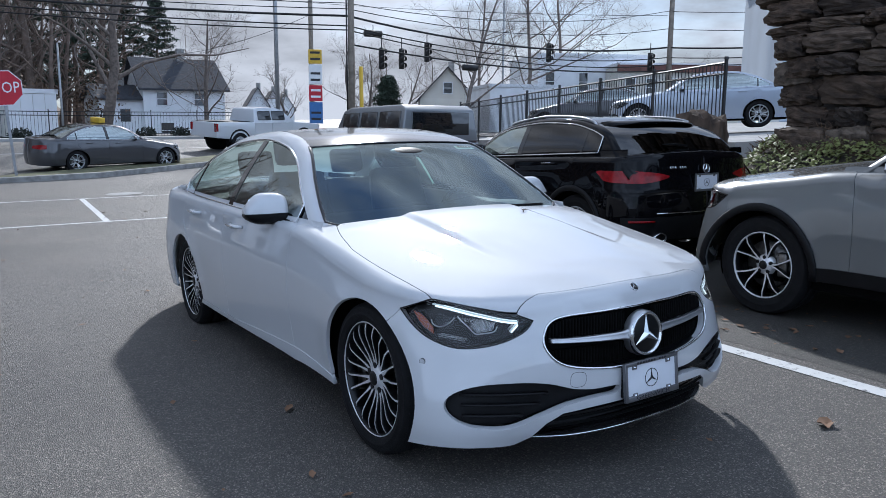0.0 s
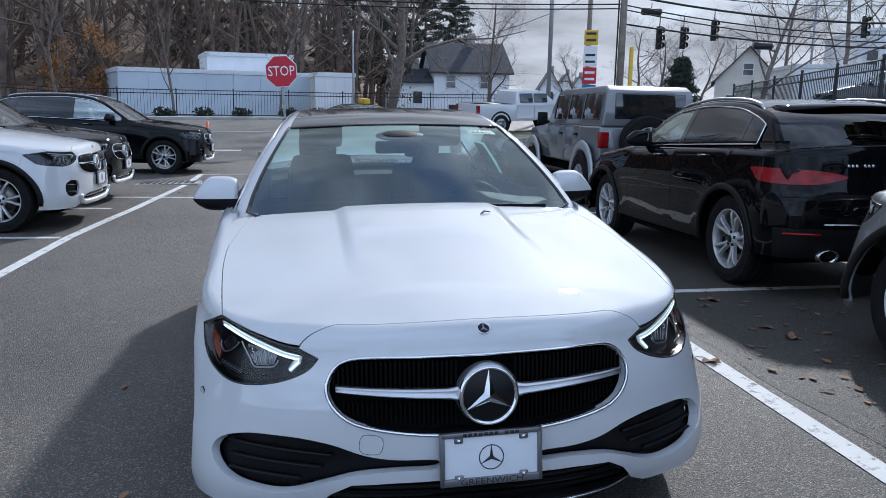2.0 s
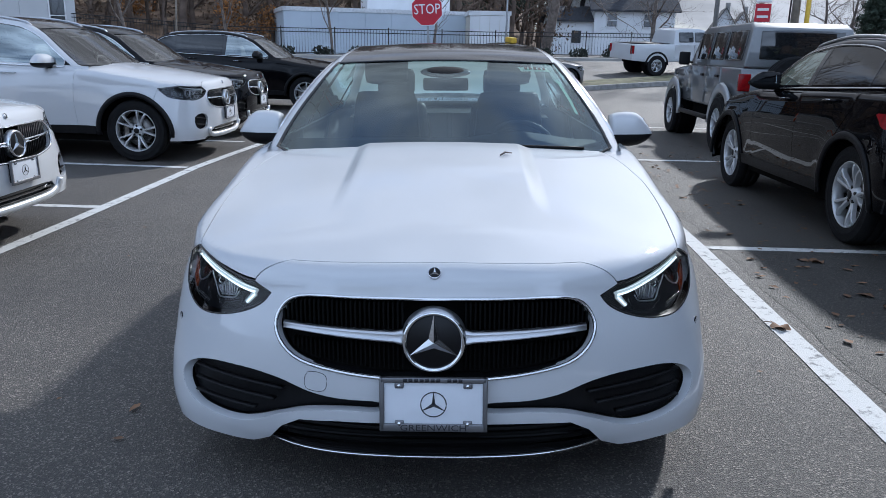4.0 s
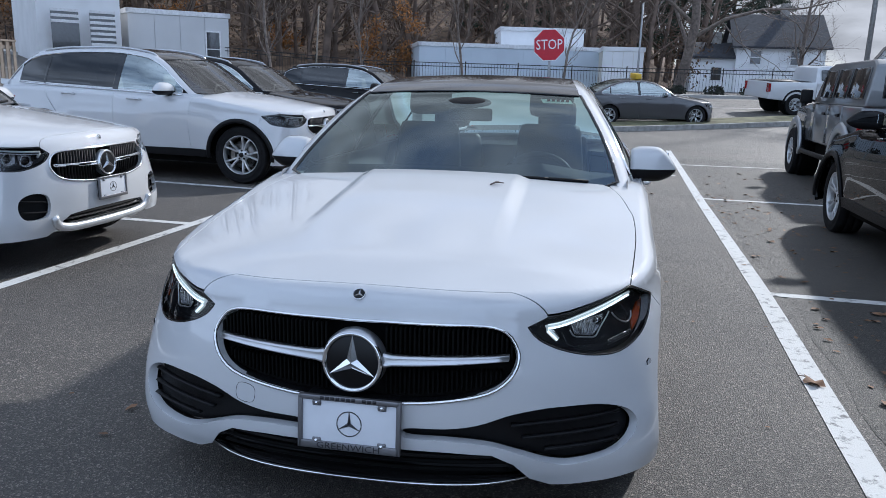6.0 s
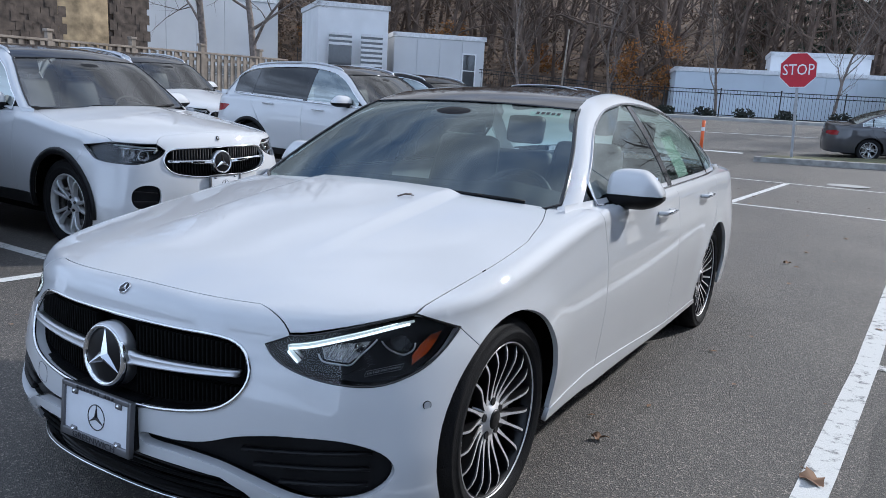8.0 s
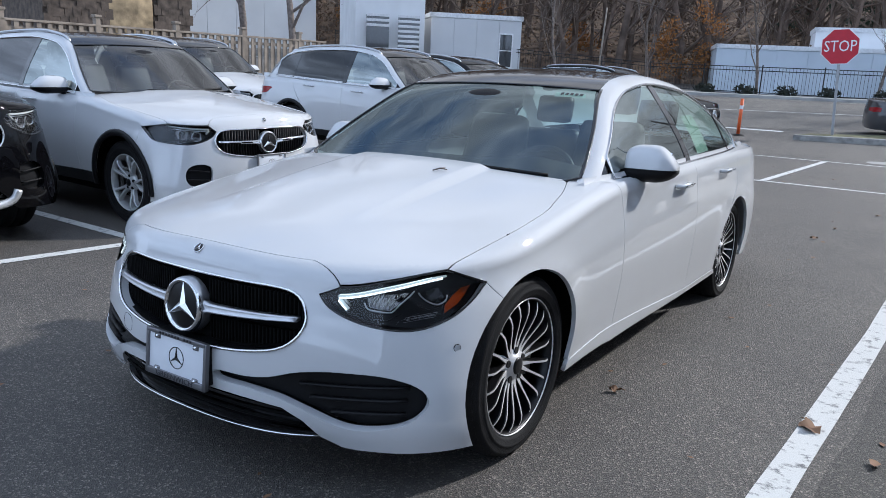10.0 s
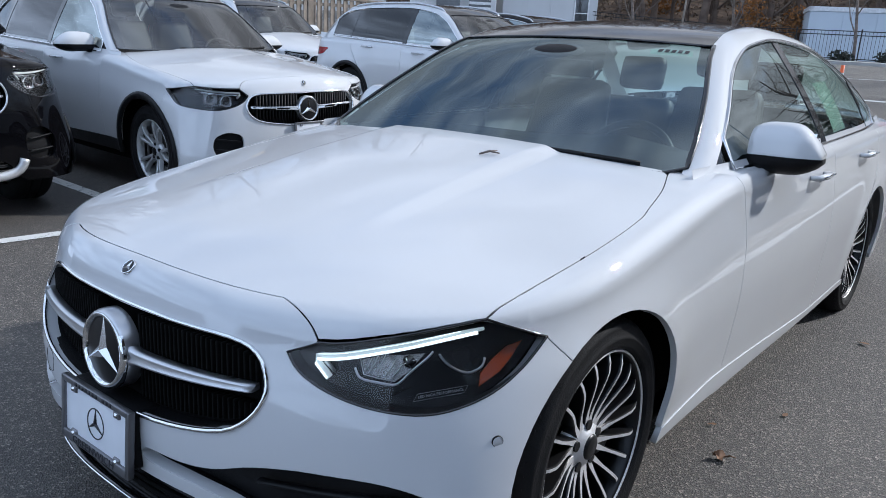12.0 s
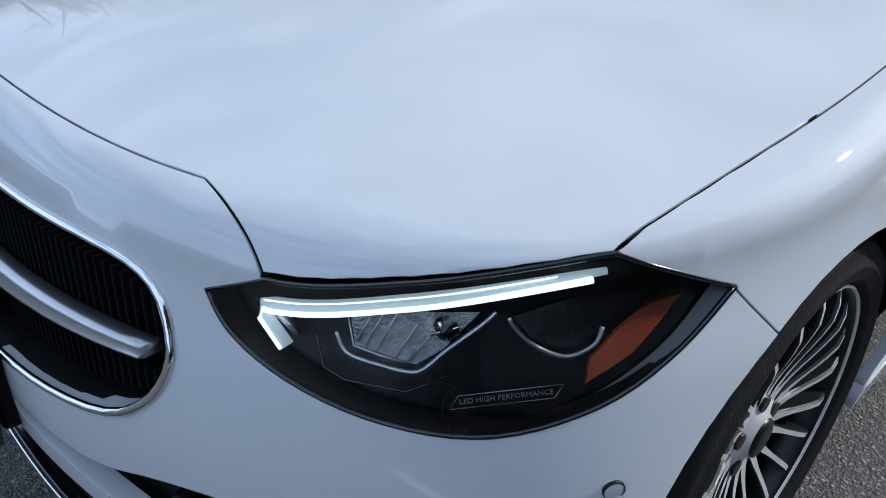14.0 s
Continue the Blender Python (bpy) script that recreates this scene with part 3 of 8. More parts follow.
    def belt(self, y):
        return self.q["belt"][0] + self.q["belt"][1] * (np.asarray(y, float) - 1.8)

    def cab_side(self, y, z):
        q = self.q
        y, z = np.asarray(y, float), np.asarray(z, float)
        xb = q["xb"](y)
        h = np.clip((z - self.belt(y)) / q["cab_h"], -0.3, 1.4)
        lean = q["tumble"] * np.sign(h) * np.abs(h) ** 1.22
        x = xb - lean
        return np.stack([x, y, z], -1)

    def rail(self, y):
        """Where roof and flank of the cabin meet."""
        y = np.atleast_1d(np.asarray(y, float))
        z = self.zc_roof(y) - 0.05
        for _ in range(40):
            x = self.cab_side(y, z)[:, 0]
            z = 0.6 * z + 0.4 * self.roof_top(x, y)[:, 2]
        return np.stack([self.cab_side(y, z)[:, 0], y, z], -1)

# ---- car materials ----
def paint_mat(name, col, rough=0.6, metal=0.0, coat_ior=1.6, spec=0.15):
    m, nt, b = node_mat(name)
    n, l = nt.nodes, nt.links
    b.inputs["Base Color"].default_value = (*col, 1)
    b.inputs["Roughness"].default_value, b.inputs["Metallic"].default_value = rough, metal
    b.inputs["Specular IOR Level"].default_value = spec
    b.inputs["Coat Weight"].default_value, b.inputs["Coat Roughness"].default_value, b.inputs["Coat IOR"].default_value = 1.0, 0.015, coat_ior
    tc = n.new("ShaderNodeTexCoord")
    t = n.new("ShaderNodeTexNoise")
    t.inputs["Scale"].default_value, t.inputs["Detail"].default_value = 2.0, 6.0
    l.new(tc.outputs["Object"], t.inputs["Vector"])
    r = n.new("ShaderNodeValToRGB")
    r.color_ramp.elements[0].color, r.color_ramp.elements[1].color = (*[c * 0.94 for c in col], 1), (*[min(1, c * 1.03) for c in col], 1)
    l.new(t.outputs["Fac"], r.inputs["Fac"])
    l.new(r.outputs["Color"], b.inputs["Base Color"])
    # road dust dulls the clear coat here and there
    d = n.new("ShaderNodeTexNoise")
    d.inputs["Scale"].default_value, d.inputs["Detail"].default_value = 14.0, 8.0
    l.new(tc.outputs["Object"], d.inputs["Vector"])
    mr = n.new("ShaderNodeMapRange")
    mr.inputs["From Min"].default_value, mr.inputs["From Max"].default_value = 0.4, 0.75
    mr.inputs["To Min"].default_value, mr.inputs["To Max"].default_value = 0.003, 0.018
    l.new(d.outputs["Fac"], mr.inputs["Value"])
    l.new(mr.outputs["Result"], b.inputs["Coat Roughness"])
    return m


def glass_mat(name, tint, ior=1.5, rough=0.0, sheen=(1.0, 1.0, 1.0)):
    """A thin pane: tinted see-through with a mirror's gloss."""
    m, nt, b = node_mat(name)
    n, l = nt.nodes, nt.links
    out = n["Material Output"]
    n.remove(b)
    tr = n.new("ShaderNodeBsdfTransparent")
    tr.inputs["Color"].default_value = (*tint, 1)
    gl = n.new("ShaderNodeBsdfGlossy")
    gl.inputs["Roughness"].default_value = rough
    gl.inputs["Color"].default_value = (*sheen, 1)
    fr = n.new("ShaderNodeFresnel")
    fr.inputs["IOR"].default_value = ior
    mx = n.new("ShaderNodeMixShader")
    l.new(fr.outputs["Fac"], mx.inputs["Fac"])
    l.new(tr.outputs["BSDF"], mx.inputs[1])
    l.new(gl.outputs["BSDF"], mx.inputs[2])
    l.new(mx.outputs["Shader"], out.inputs["Surface"])
    return m


def glow_mat(name, col, strength):
    m, nt, b = node_mat(name)
    b.inputs["Base Color"].default_value = (*col, 1)
    b.inputs["Emission Color"].default_value = (*col, 1)
    b.inputs["Emission Strength"].default_value = strength
    b.inputs["Roughness"].default_value = 0.2
    return m


WHITE = paint_mat("white_paint", (0.595, 0.605, 0.62), coat_ior=1.75)
BLACK_PAINT = paint_mat("black_paint", (0.003, 0.003, 0.004), 0.6, coat_ior=1.3, spec=0.0)
GREY_PAINT = paint_mat("grey_metallic_paint", (0.21, 0.22, 0.225), 0.35, 0.5)
SILVER_PAINT = paint_mat("silver_metallic_paint", (0.42, 0.44, 0.46), 0.35, 0.5)
STORM_PAINT = paint_mat("storm_grey_paint", (0.20, 0.21, 0.22), 0.4, 0.4)
PALE_BLUE = paint_mat("pale_blue_paint", (0.42, 0.47, 0.55), 0.35, 0.3)
RED_PAINT = paint_mat("red_paint", (0.28, 0.01, 0.015), 0.3)
GUN_PAINT = paint_mat("dark_grey_paint", (0.07, 0.07, 0.075), 0.32, 0.4)
TRIM = plain("black_plastic", (0.006, 0.006, 0.007), 0.45, spec=0.22, noise_amt=0.2, bump=0.15, bump_scale=400)
GLOSS = plain("gloss_black", (0.005, 0.005, 0.006), 0.12, coat=0.6, noise_amt=0.1)
RUBBER = plain("tyre_rubber", (0.010, 0.010, 0.011), 0.75, spec=0.2, noise_amt=0.3, scale=14, bump=0.25, bump_scale=220)
CHROME = plain("chrome", (0.78, 0.79, 0.80), 0.08, 1.0, noise_amt=0.04)
SATIN = plain("satin_aluminium", (0.55, 0.56, 0.58), 0.28, 0.9, noise_amt=0.08)
ALLOY = plain("machined_alloy", (0.80, 0.80, 0.81), 0.42, 0.55, noise_amt=0.08, scale=30)
ALLOY_SILVER = plain("silver_alloy", (0.62, 0.63, 0.64), 0.34, 0.55, noise_amt=0.1)
RIM_BLACK = plain("black_rim", (0.006, 0.006, 0.007), 0.35, 0.2)
STEEL = plain("brake_steel", (0.22, 0.21, 0.20), 0.4, 0.9, noise_amt=0.25, scale=40)
LINER = plain("wheel_liner", (0.004, 0.004, 0.004), 0.9, spec=0.1)
WINDSHIELD = glass_mat("windshield_glass", (0.46, 0.62, 0.64), 2.75, sheen=(0.86, 0.98, 1.0))
PARKED_SCREEN = glass_mat("coated_windscreen", (0.46, 0.52, 0.52), 2.3)
SIDE_GLASS = glass_mat("side_glass", (0.44, 0.55, 0.53), 3.8, sheen=(0.92, 1.0, 0.99))
PRIVACY = glass_mat("privacy_glass", (0.018, 0.020, 0.022), 1.7)
LENS = glass_mat("lamp_lens", (0.92, 0.93, 0.94), 1.42)
LAMP_DARK = plain("lamp_housing", (0.004, 0.004, 0.005), 0.3, spec=0.3)
LAMP_GREY = plain("chromed_lamp_housing", (0.035, 0.037, 0.04), 0.22, 0.8, noise_amt=0.4, scale=18)
DRL = glow_mat("daytime_light", (0.55, 0.60, 0.58), 0.34)
DRL_CORE = glow_mat("daytime_light_core", (0.93, 1.0, 0.96), 0.9)
DRL_OFF = plain("light_guide", (0.6, 0.62, 0.63), 0.15, coat=1.0)
AMBER = plain("amber_reflector", (0.29, 0.045, 0.006), 0.18, coat=1.0, bump=0.12, bump_scale=300)
RED_LAMP = plain("red_lamp", (0.24, 0.003, 0.006), 0.22, coat=0.25, spec=0.3, noise_amt=0.3, scale=20)
FACET = plain("ribbed_reflector", (0.30, 0.30, 0.31), 0.20, 0.9, noise_amt=0.3, scale=60, bump=0.4, bump_scale=260)
FACET_DARK = plain("dark_reflector", (0.03, 0.03, 0.033), 0.15, 0.6, noise_amt=0.2)
SEAT = plain("black_leather", (0.022, 0.021, 0.021), 0.5, bump=0.3, bump_scale=120)
SEAT_TAN = plain("tan_leather", (0.28, 0.2, 0.13), 0.5, bump=0.3, bump_scale=120)
DASH = plain("dashboard", (0.018, 0.018, 0.02), 0.6, bump=0.2, bump_scale=300)
PLATE_WHITE = plain("plate_white", (0.72, 0.74, 0.78), 0.4, noise_amt=0.05)
PLATE_FRAME = plain("plate_frame", (0.20, 0.20, 0.21), 0.35, 0.7)
INK = plain("black_ink", (0.02, 0.02, 0.025), 0.5)
STICKER = plain("pale_sticker", (0.62, 0.80, 0.72), 0.5)
SHEET = plain("pale_green_sheet", (0.34, 0.50, 0.44), 0.6)


# ---- wheels ----
def wheel_part(parent, radius, rim, width, style, x, y, z, side):
    """A road wheel with its tyre, spokes, cap and brake disc; the outer face looks to +x, turned round for the other flank."""
    m = Matrix.Translation((x, y, z)) @ (Matrix.Identity(4) if side > 0 else Matrix.Rotation(math.pi, 4, "Z"))
    key = (radius, rim, width, style)
    black = style in ("multi", "sport")
    if key not in WHEELS:
        w = width
        meshes = {}
        barrel = lathe([(rim * 0.97, -w * 0.9), (rim * 0.93, -w * 0.3), (rim * 0.90, -0.055), (rim * 0.965, -0.012), (rim * 0.985, -0.004), (rim * 1.0, -0.010)], 72)
        meshes["wheel"] = (barrel, RIM_BLACK if black else ALLOY_SILVER)
        lip = lathe([(rim * (0.976 if style == "multi" else 0.955), -0.014), (rim * (0.979 if style == "multi" else 0.962), -0.006), (rim * 0.988, -0.002), (rim * 1.002, -0.006), (rim * 1.004, -0.014)], 72)
        meshes["rim_flange"] = (lip, ALLOY if black else ALLOY_SILVER)
        t, h = radius, radius - rim
        bm = lathe([(rim * 0.99, -w), (rim + h * 0.35, -w - 0.006), (t - 0.018, -w - 0.002), (t - 0.004, -w + 0.016), (t, -w + 0.045), (t + 0.001, -w * 0.66), (t - 0.006, -w * 0.655),
                    (t - 0.006, -w * 0.635), (t + 0.001, -w * 0.63), (t + 0.001, -w * 0.37), (t - 0.006, -w * 0.365), (t - 0.006, -w * 0.345), (t + 0.001, -w * 0.34), (t, -0.045), (t - 0.005, -0.018),
                    (t - 0.016, -0.002), (t - 0.022, 0.0045), (t - 0.026, 0.003), (rim + h * 0.45, 0.009), (rim + h * 0.40, 0.0115), (rim + h * 0.36, 0.0095), (rim + h * 0.16, 0.006), (rim + h * 0.08, 0.002), (rim * 1.0, -0.008)], 96)
        for k in range(64):  # shoulder blocks of the tread
            a = 2 * math.pi * k / 64
            r0 = box_bm(-0.042, -0.013, -0.005, 0.005, t - 0.018, t - 0.0055, 0.002)
            r0.transform(Matrix.Rotation(a, 4, "X"))
            me = bpy.data.meshes.new("t")
            r0.to_mesh(me)
            r0.free()
            bm.from_mesh(me)
            bpy.data.meshes.remove(me)
        meshes["tyre"] = (bm, RUBBER)
        hub = lathe([(0.0, -0.022), (0.034, -0.022), (0.040, -0.030), (0.062, -0.035), (0.074, -0.046), (0.08, -0.07)], 40)
        meshes["hub"] = (hub, ALLOY if black else ALLOY_SILVER)
        cap = lathe([(0.0, -0.014), (0.022, -0.015), (0.031, -0.018), (0.033, -0.024)], 32)
        meshes["centre_cap"] = (cap, RIM_BLACK)
        disc = lathe([(0.06, -0.085), (rim * 0.72, -0.085), (rim * 0.72, -0.11), (0.06, -0.11)], 48)
        meshes["brake_disc"] = (disc, STEEL)
        # one spoke, tapering outwards, with a sharp machined face
        def spoke(a0, a1, w0, w1):
            bm = bmesh.new()
            rings, n = [], 9
            for i in range(n):
                f = i / (n - 1)
                r = 0.055 + (rim * 0.965 - 0.055) * f
                a = a0 + (a1 - a0) * (f if style == "multi" else f ** 0.85)
                wd = w0 + (w1 - w0) * min(1, f * (2.8 if style == "multi" else 2.2))
                face = -0.034 + 0.030 * smooth01(f * 1.15) - 0.012 * smooth01((f - 0.8) / 0.2)
                if style == "multi":
                    px_ = 0.055 * math.cos(a0) * (1 - f) + rim * 0.965 * math.cos(a1) * f
                    py_ = 0.055 * math.sin(a0) * (1 - f) + rim * 0.965 * math.sin(a1) * f
                    r, a = math.hypot(px_, py_), math.atan2(py_, px_)
                c, s = math.cos(a), math.sin(a)
                rings.append([bm.verts.new((px, c * r - s * dt, s * r + c * dt)) for px, dt in
                              ((face - 0.035, -wd * 0.75), (face - 0.004, -wd * 0.62), (face, -wd * 0.45), (face, wd * 0.45), (face - 0.004, wd * 0.62), (face - 0.035, wd * 0.75))])
            for A, B in zip(rings, rings[1:]):
                for j in range(5):
                    f = bm.faces.new((A[j], A[j + 1], B[j + 1], B[j]))
                    f.material_index = 0 if j == 2 else 1
            bm.faces.new(rings[-1])
            bmesh.ops.recalc_face_normals(bm, faces=bm.faces)
            return bm
        spokes = []
        if style == "multi":
            for k in range(5):
                for a0, a1 in ((-23, -27.5), (-11, -9.5), (11, 9.5), (23, 27.5)):
                    spokes.append(spoke(radians(72 * k + a0), radians(72 * k + a1), 0.0190, 0.0088))
        elif style == "sport":
            for k in range(5):
                for a0 in (-1, 1):
                    spokes.append(spoke(radians(72 * k + 3.5 * a0), radians(72 * k + 17 * a0), 0.017, 0.012))
        else:
            for k in range(5):
                for a0 in (-1, 1):
                    spokes.append(spoke(radians(72 * k + 6 * a0), radians(72 * k + 13 * a0), 0.020, 0.017))
        meshes["spokes"] = (spokes, ALLOY if black else ALLOY_SILVER)
        done = {}
        for name, (b, mat) in meshes.items():
            group = b if isinstance(b, list) else [b]
            done[name] = []
            for g in group:
                me = bpy.data.meshes.new(name)
                g.to_mesh(me)
                g.free()
                me.materials.append(mat)
                me.materials.append(RIM_BLACK if black else ALLOY_SILVER)
                me.polygons.foreach_set("use_smooth", [name != "spokes"] * len(me.polygons))
                done[name].append(me)
        # solid black discs on the hub stand for the shaded nut holes
        meshes_n = []
        for k in range(5):
            a = 2 * math.pi * k / 5 + 0.3
            nb = lathe([(0.0, -0.0225), (0.013, -0.0225), (0.0135, -0.030), (0.0135, -0.04)], 14)
            nb.transform(Matrix.Translation((-0.006, 0.056 * math.cos(a), 0.056 * math.sin(a))))
            me = bpy.data.meshes.new("wheel_nut")
            nb.to_mesh(me)
            nb.free()
            me.materials.append(RIM_BLACK)
            meshes_n.append(me)
        done["nut_holes"] = meshes_n
        WHEELS[key] = done
    d = WHEELS[key]
    root = new("wheel", d["wheel"][0])
    root.parent = parent
    root.matrix_local = m
    for name in ("rim_flange", "tyre", "hub", "centre_cap", "brake_disc"):
        o = new(name, d[name][0])
        o.parent = root
    for me in d["spokes"]:
        new("spoke", me).parent = root
    for me in d["nut_holes"]:
        new("wheel_nut", me).parent = root
    return root


WHEELS = {}


def emblem(parent, centre, normal, radius, mats=(CHROME, LAMP_DARK), depth=0.006, name="emblem"):
    """A plain round badge: a ring with three bars on a dark disc."""
    n = Vector(normal).normalized()
    base = Matrix.Translation(centre) @ n.to_track_quat("Z", "Y").to_matrix().to_4x4()
    disc = lathe([(0, depth * 0.5), (radius * 0.8, depth * 0.35), (radius * 0.92, 0), (radius * 0.92, -depth)], 40, "z")
    disc.transform(base)
    root = part(name, disc, mats[1], parent)
    ring = lathe([(radius * 0.86, depth * 0.2), (radius * 0.9, depth * 0.95), (radius * 0.97, depth * 0.95), (radius * 1.03, depth * 0.1), (radius * 1.03, -depth)], 48, "z")
    ring.transform(base)
    part("ring", ring, mats[0], root)
    star = bmesh.new()
    top = star.verts.new((0, 0, depth * 1.6))
    rim = []
    for k in range(6):
        a = math.pi / 2 + k * math.pi / 3
        r = radius * (0.9 if k % 2 == 0 else 0.2)
        rim.append(star.verts.new((r * math.cos(a), r * math.sin(a), depth * 0.45)))
    for k in range(6):
        star.faces.new((top, rim[k], rim[(k + 1) % 6]))
    star.transform(base)
    part("three_bar_mark", star, mats[0], root, smooth=False)
    return root


def text_part(name, words, size, m, mat, parent, extrude=0.0006, stretch=1.0):
    cu = bpy.data.curves.new(name, "FONT")
    cu.body, cu.size, cu.extrude, cu.align_x, cu.align_y = words, size, extrude, "CENTER", "CENTER"
    cu.resolution_u = 2
    tmp = new(name, cu)
    me = bpy.data.meshes.new_from_object(tmp.evaluated_get(bpy.context.evaluated_depsgraph_get()))
    bpy.data.objects.remove(tmp)
    bpy.data.curves.remove(cu)
    me.transform(m @ Matrix.Diagonal((stretch, 1, 1, 1)))
    me.materials.append(mat)
    ob = new(name, me)
    ob.parent = parent
    return ob


def plate(parent, centre, tilt=0.0, back=False, words="", w=0.305, h=0.158):
    """A dealer plate in its frame; faces -y (or +y at the back)."""
    m = Matrix.Translation(centre) @ Matrix.Rotation(math.pi if back else 0, 4, "Z") @ Matrix.Rotation(radians(tilt), 4, "X")
    bm = box_bm(-w / 2, w / 2, -0.004, 0.004, -h / 2, h / 2, 0.003)
    bm.transform(m)
    root = part("licence_plate", bm, PLATE_WHITE, parent, "white dealer plate with a round mark")
    fr = bmesh.new()
    t = 0.011
    for x0, x1, z0, z1 in ((-w / 2 - 0.004, w / 2 + 0.004, h / 2 - t * 0.8, h / 2 + 0.006), (-w / 2 - 0.004, w / 2 + 0.004, -h / 2 - 0.006, -h / 2 + t * 1.5),
                           (-w / 2 - 0.006, -w / 2 + t * 0.7, -h / 2 - 0.006, h / 2 + 0.006), (w / 2 - t * 0.7, w / 2 + 0.006, -h / 2 - 0.006, h / 2 + 0.006)):
        box_bm(x0, x1, -0.011, 0.006, z0, z1, 0.003, fr)
    for sx in (-1, 1):
        for sz in (-1, 1):
            box_bm(sx * w * 0.33 - 0.013, sx * w * 0.33 + 0.013, -0.009, 0.004, sz * (h / 2 - 0.017) - 0.009, sz * (h / 2 - 0.017) + 0.009, 0.004, fr)
    fr.transform(m)
    part("plate_frame", fr, PLATE_FRAME, root, "grey metal plate frame")
    for sx in (-1, 1):
        for sz in (-1, 1):
            b = lathe([(0, -0.013), (0.0045, -0.0125), (0.006, -0.009)], 12, "y")
            b.transform(m @ Matrix.Translation((sx * w * 0.33, 0, sz * (h / 2 - 0.017))))
            part("screw", b, CHROME, root)
    ring = bmesh.new()
    tube([(0.036 * math.cos(a), -0.0045, 0.036 * math.sin(a)) for a in [2 * math.pi * i / 32 for i in range(32)]], 0.0016, 6, True, ring)
    for k in range(3):
        a = math.pi / 2 + k * 2 * math.pi / 3
        tube([(0, -0.0045, 0), (0.035 * math.cos(a), -0.0045, 0.035 * math.sin(a))], [0.0055, 0.0008], 6, bm=ring)
    ring.transform(m)
    part("round_mark", ring, INK, root)
    if words:
        text_part("lettering", words, 0.026, m @ Matrix.Translation((0, -0.0115, -h / 2 + 0.0055)) @ Matrix.Rotation(math.pi / 2, 4, "X"), INK, root, stretch=1.25)
        for i in range(11):
            if i != 7:
                bar = box_bm(-0.085 + i * 0.0155, -0.074 + i * 0.0155, -0.0118, -0.010, h / 2 - 0.005, h / 2 + 0.004)
                bar.transform(m)
                part("lettering_bar", bar, INK, root)
    return root


def seat(parent, x, y, z, mat, wide=0.5):
    """A car seat with cushion, back and head rest."""
    bm = box_bm(-wide / 2, wide / 2, -0.25, 0.28, -0.12, 0.02, 0.05)
    bm.transform(Matrix.Translation((x, y, z)))
    root = part("seat", bm, mat, parent)
    bm = box_bm(-wide / 2 * 0.95, wide / 2 * 0.95, -0.06, 0.07, 0, 0.62, 0.055)
    for v in bm.verts:
        v.co.x *= 1 - 0.25 * smooth01((v.co.z - 0.3) / 0.35)
    bm.transform(Matrix.Translation((x, y + 0.27, z)) @ Matrix.Rotation(radians(-17), 4, "X"))
    part("backrest", bm, mat, root)
    bm = box_bm(-0.13, 0.13, -0.05, 0.05, 0.66, 0.85, 0.045)
    bm.transform(Matrix.Translation((x, y + 0.27, z)) @ Matrix.Rotation(radians(-15), 4, "X"))
    part("head_rest", bm, mat, root)
    return root


def mirror_unit(parent, sgn, x, y, z, paint, k=1.0, slim=1.0):
    """A door mirror: painted shell, black underside and foot, glass behind."""
    shell, under = bmesh.new(), bmesh.new()
    for bm, up in ((shell, True), (under, False)):
        rings, n = [], 20
        for i in range(13):
            f = i / 12
            xx = (-0.105 + 0.235 * f) * slim
            hgt = (0.084 if up else 0.050) * (1.0 if slim == 1.0 else 1.12) * (1 - abs(2 * f - 0.8) ** 3.2 * 0.32) * (1 - max(0, f - 0.55) ** 2 * (2.6 if up else 1.0)) * (1 if f < 1 else 0.75)
            dep = 0.075 * (1 - max(0, f - 0.5) ** 2 * 1.6)
            prof = []
            for j in range(11):
                a = math.pi / 2 * j / 10
                prof.append(bm.verts.new((xx * sgn, -dep * math.cos(a) ** 0.8 + 0.035 + 0.02 * f, (1 if up else -1) * hgt * math.sin(a) ** 0.85)))
            prof.append(bm.verts.new((xx * sgn, 0.05 + 0.02 * f, (1 if up else -1) * hgt * 0.97)))
            prof.append(bm.verts.new((xx * sgn, 0.05 + 0.02 * f, 0)))
            rings.append(prof)
        for A, B in zip(rings, rings[1:]):
            for j in range(len(A) - 1):
                bm.faces.new((A[j], A[j + 1], B[j + 1], B[j]))
        bm.faces.new(rings[0])
        bm.faces.new(rings[-1])
        bmesh.ops.recalc_face_normals(bm, faces=bm.faces)
        bm.transform(Matrix.Translation((x, y, z)) @ Matrix.Scale(k, 4))
    root = part("door_mirror", shell, paint, parent)
    part("lower_shell", under, TRIM, root, "black lower mirror shell")
    foot = tube([(x - sgn * 0.145, y + 0.02, z - 0.085), (x - sgn * 0.12, y + 0.01, z - 0.055), (x - sgn * 0.06, y + 0.01, z - 0.028), (x + sgn * 0.02, y + 0.01, z - 0.015)], [0.040, 0.036, 0.032, 0.034], 10, flat=0.6)
    part("mirror_foot", foot, TRIM, root)
    gl = box_bm(x - 0.085 if sgn < 0 else x - 0.085, x + 0.085, y + 0.056, y + 0.064, z - 0.01, z + 0.075, 0.003)
    part("mirror_glass", gl, CHROME, root)
    return root


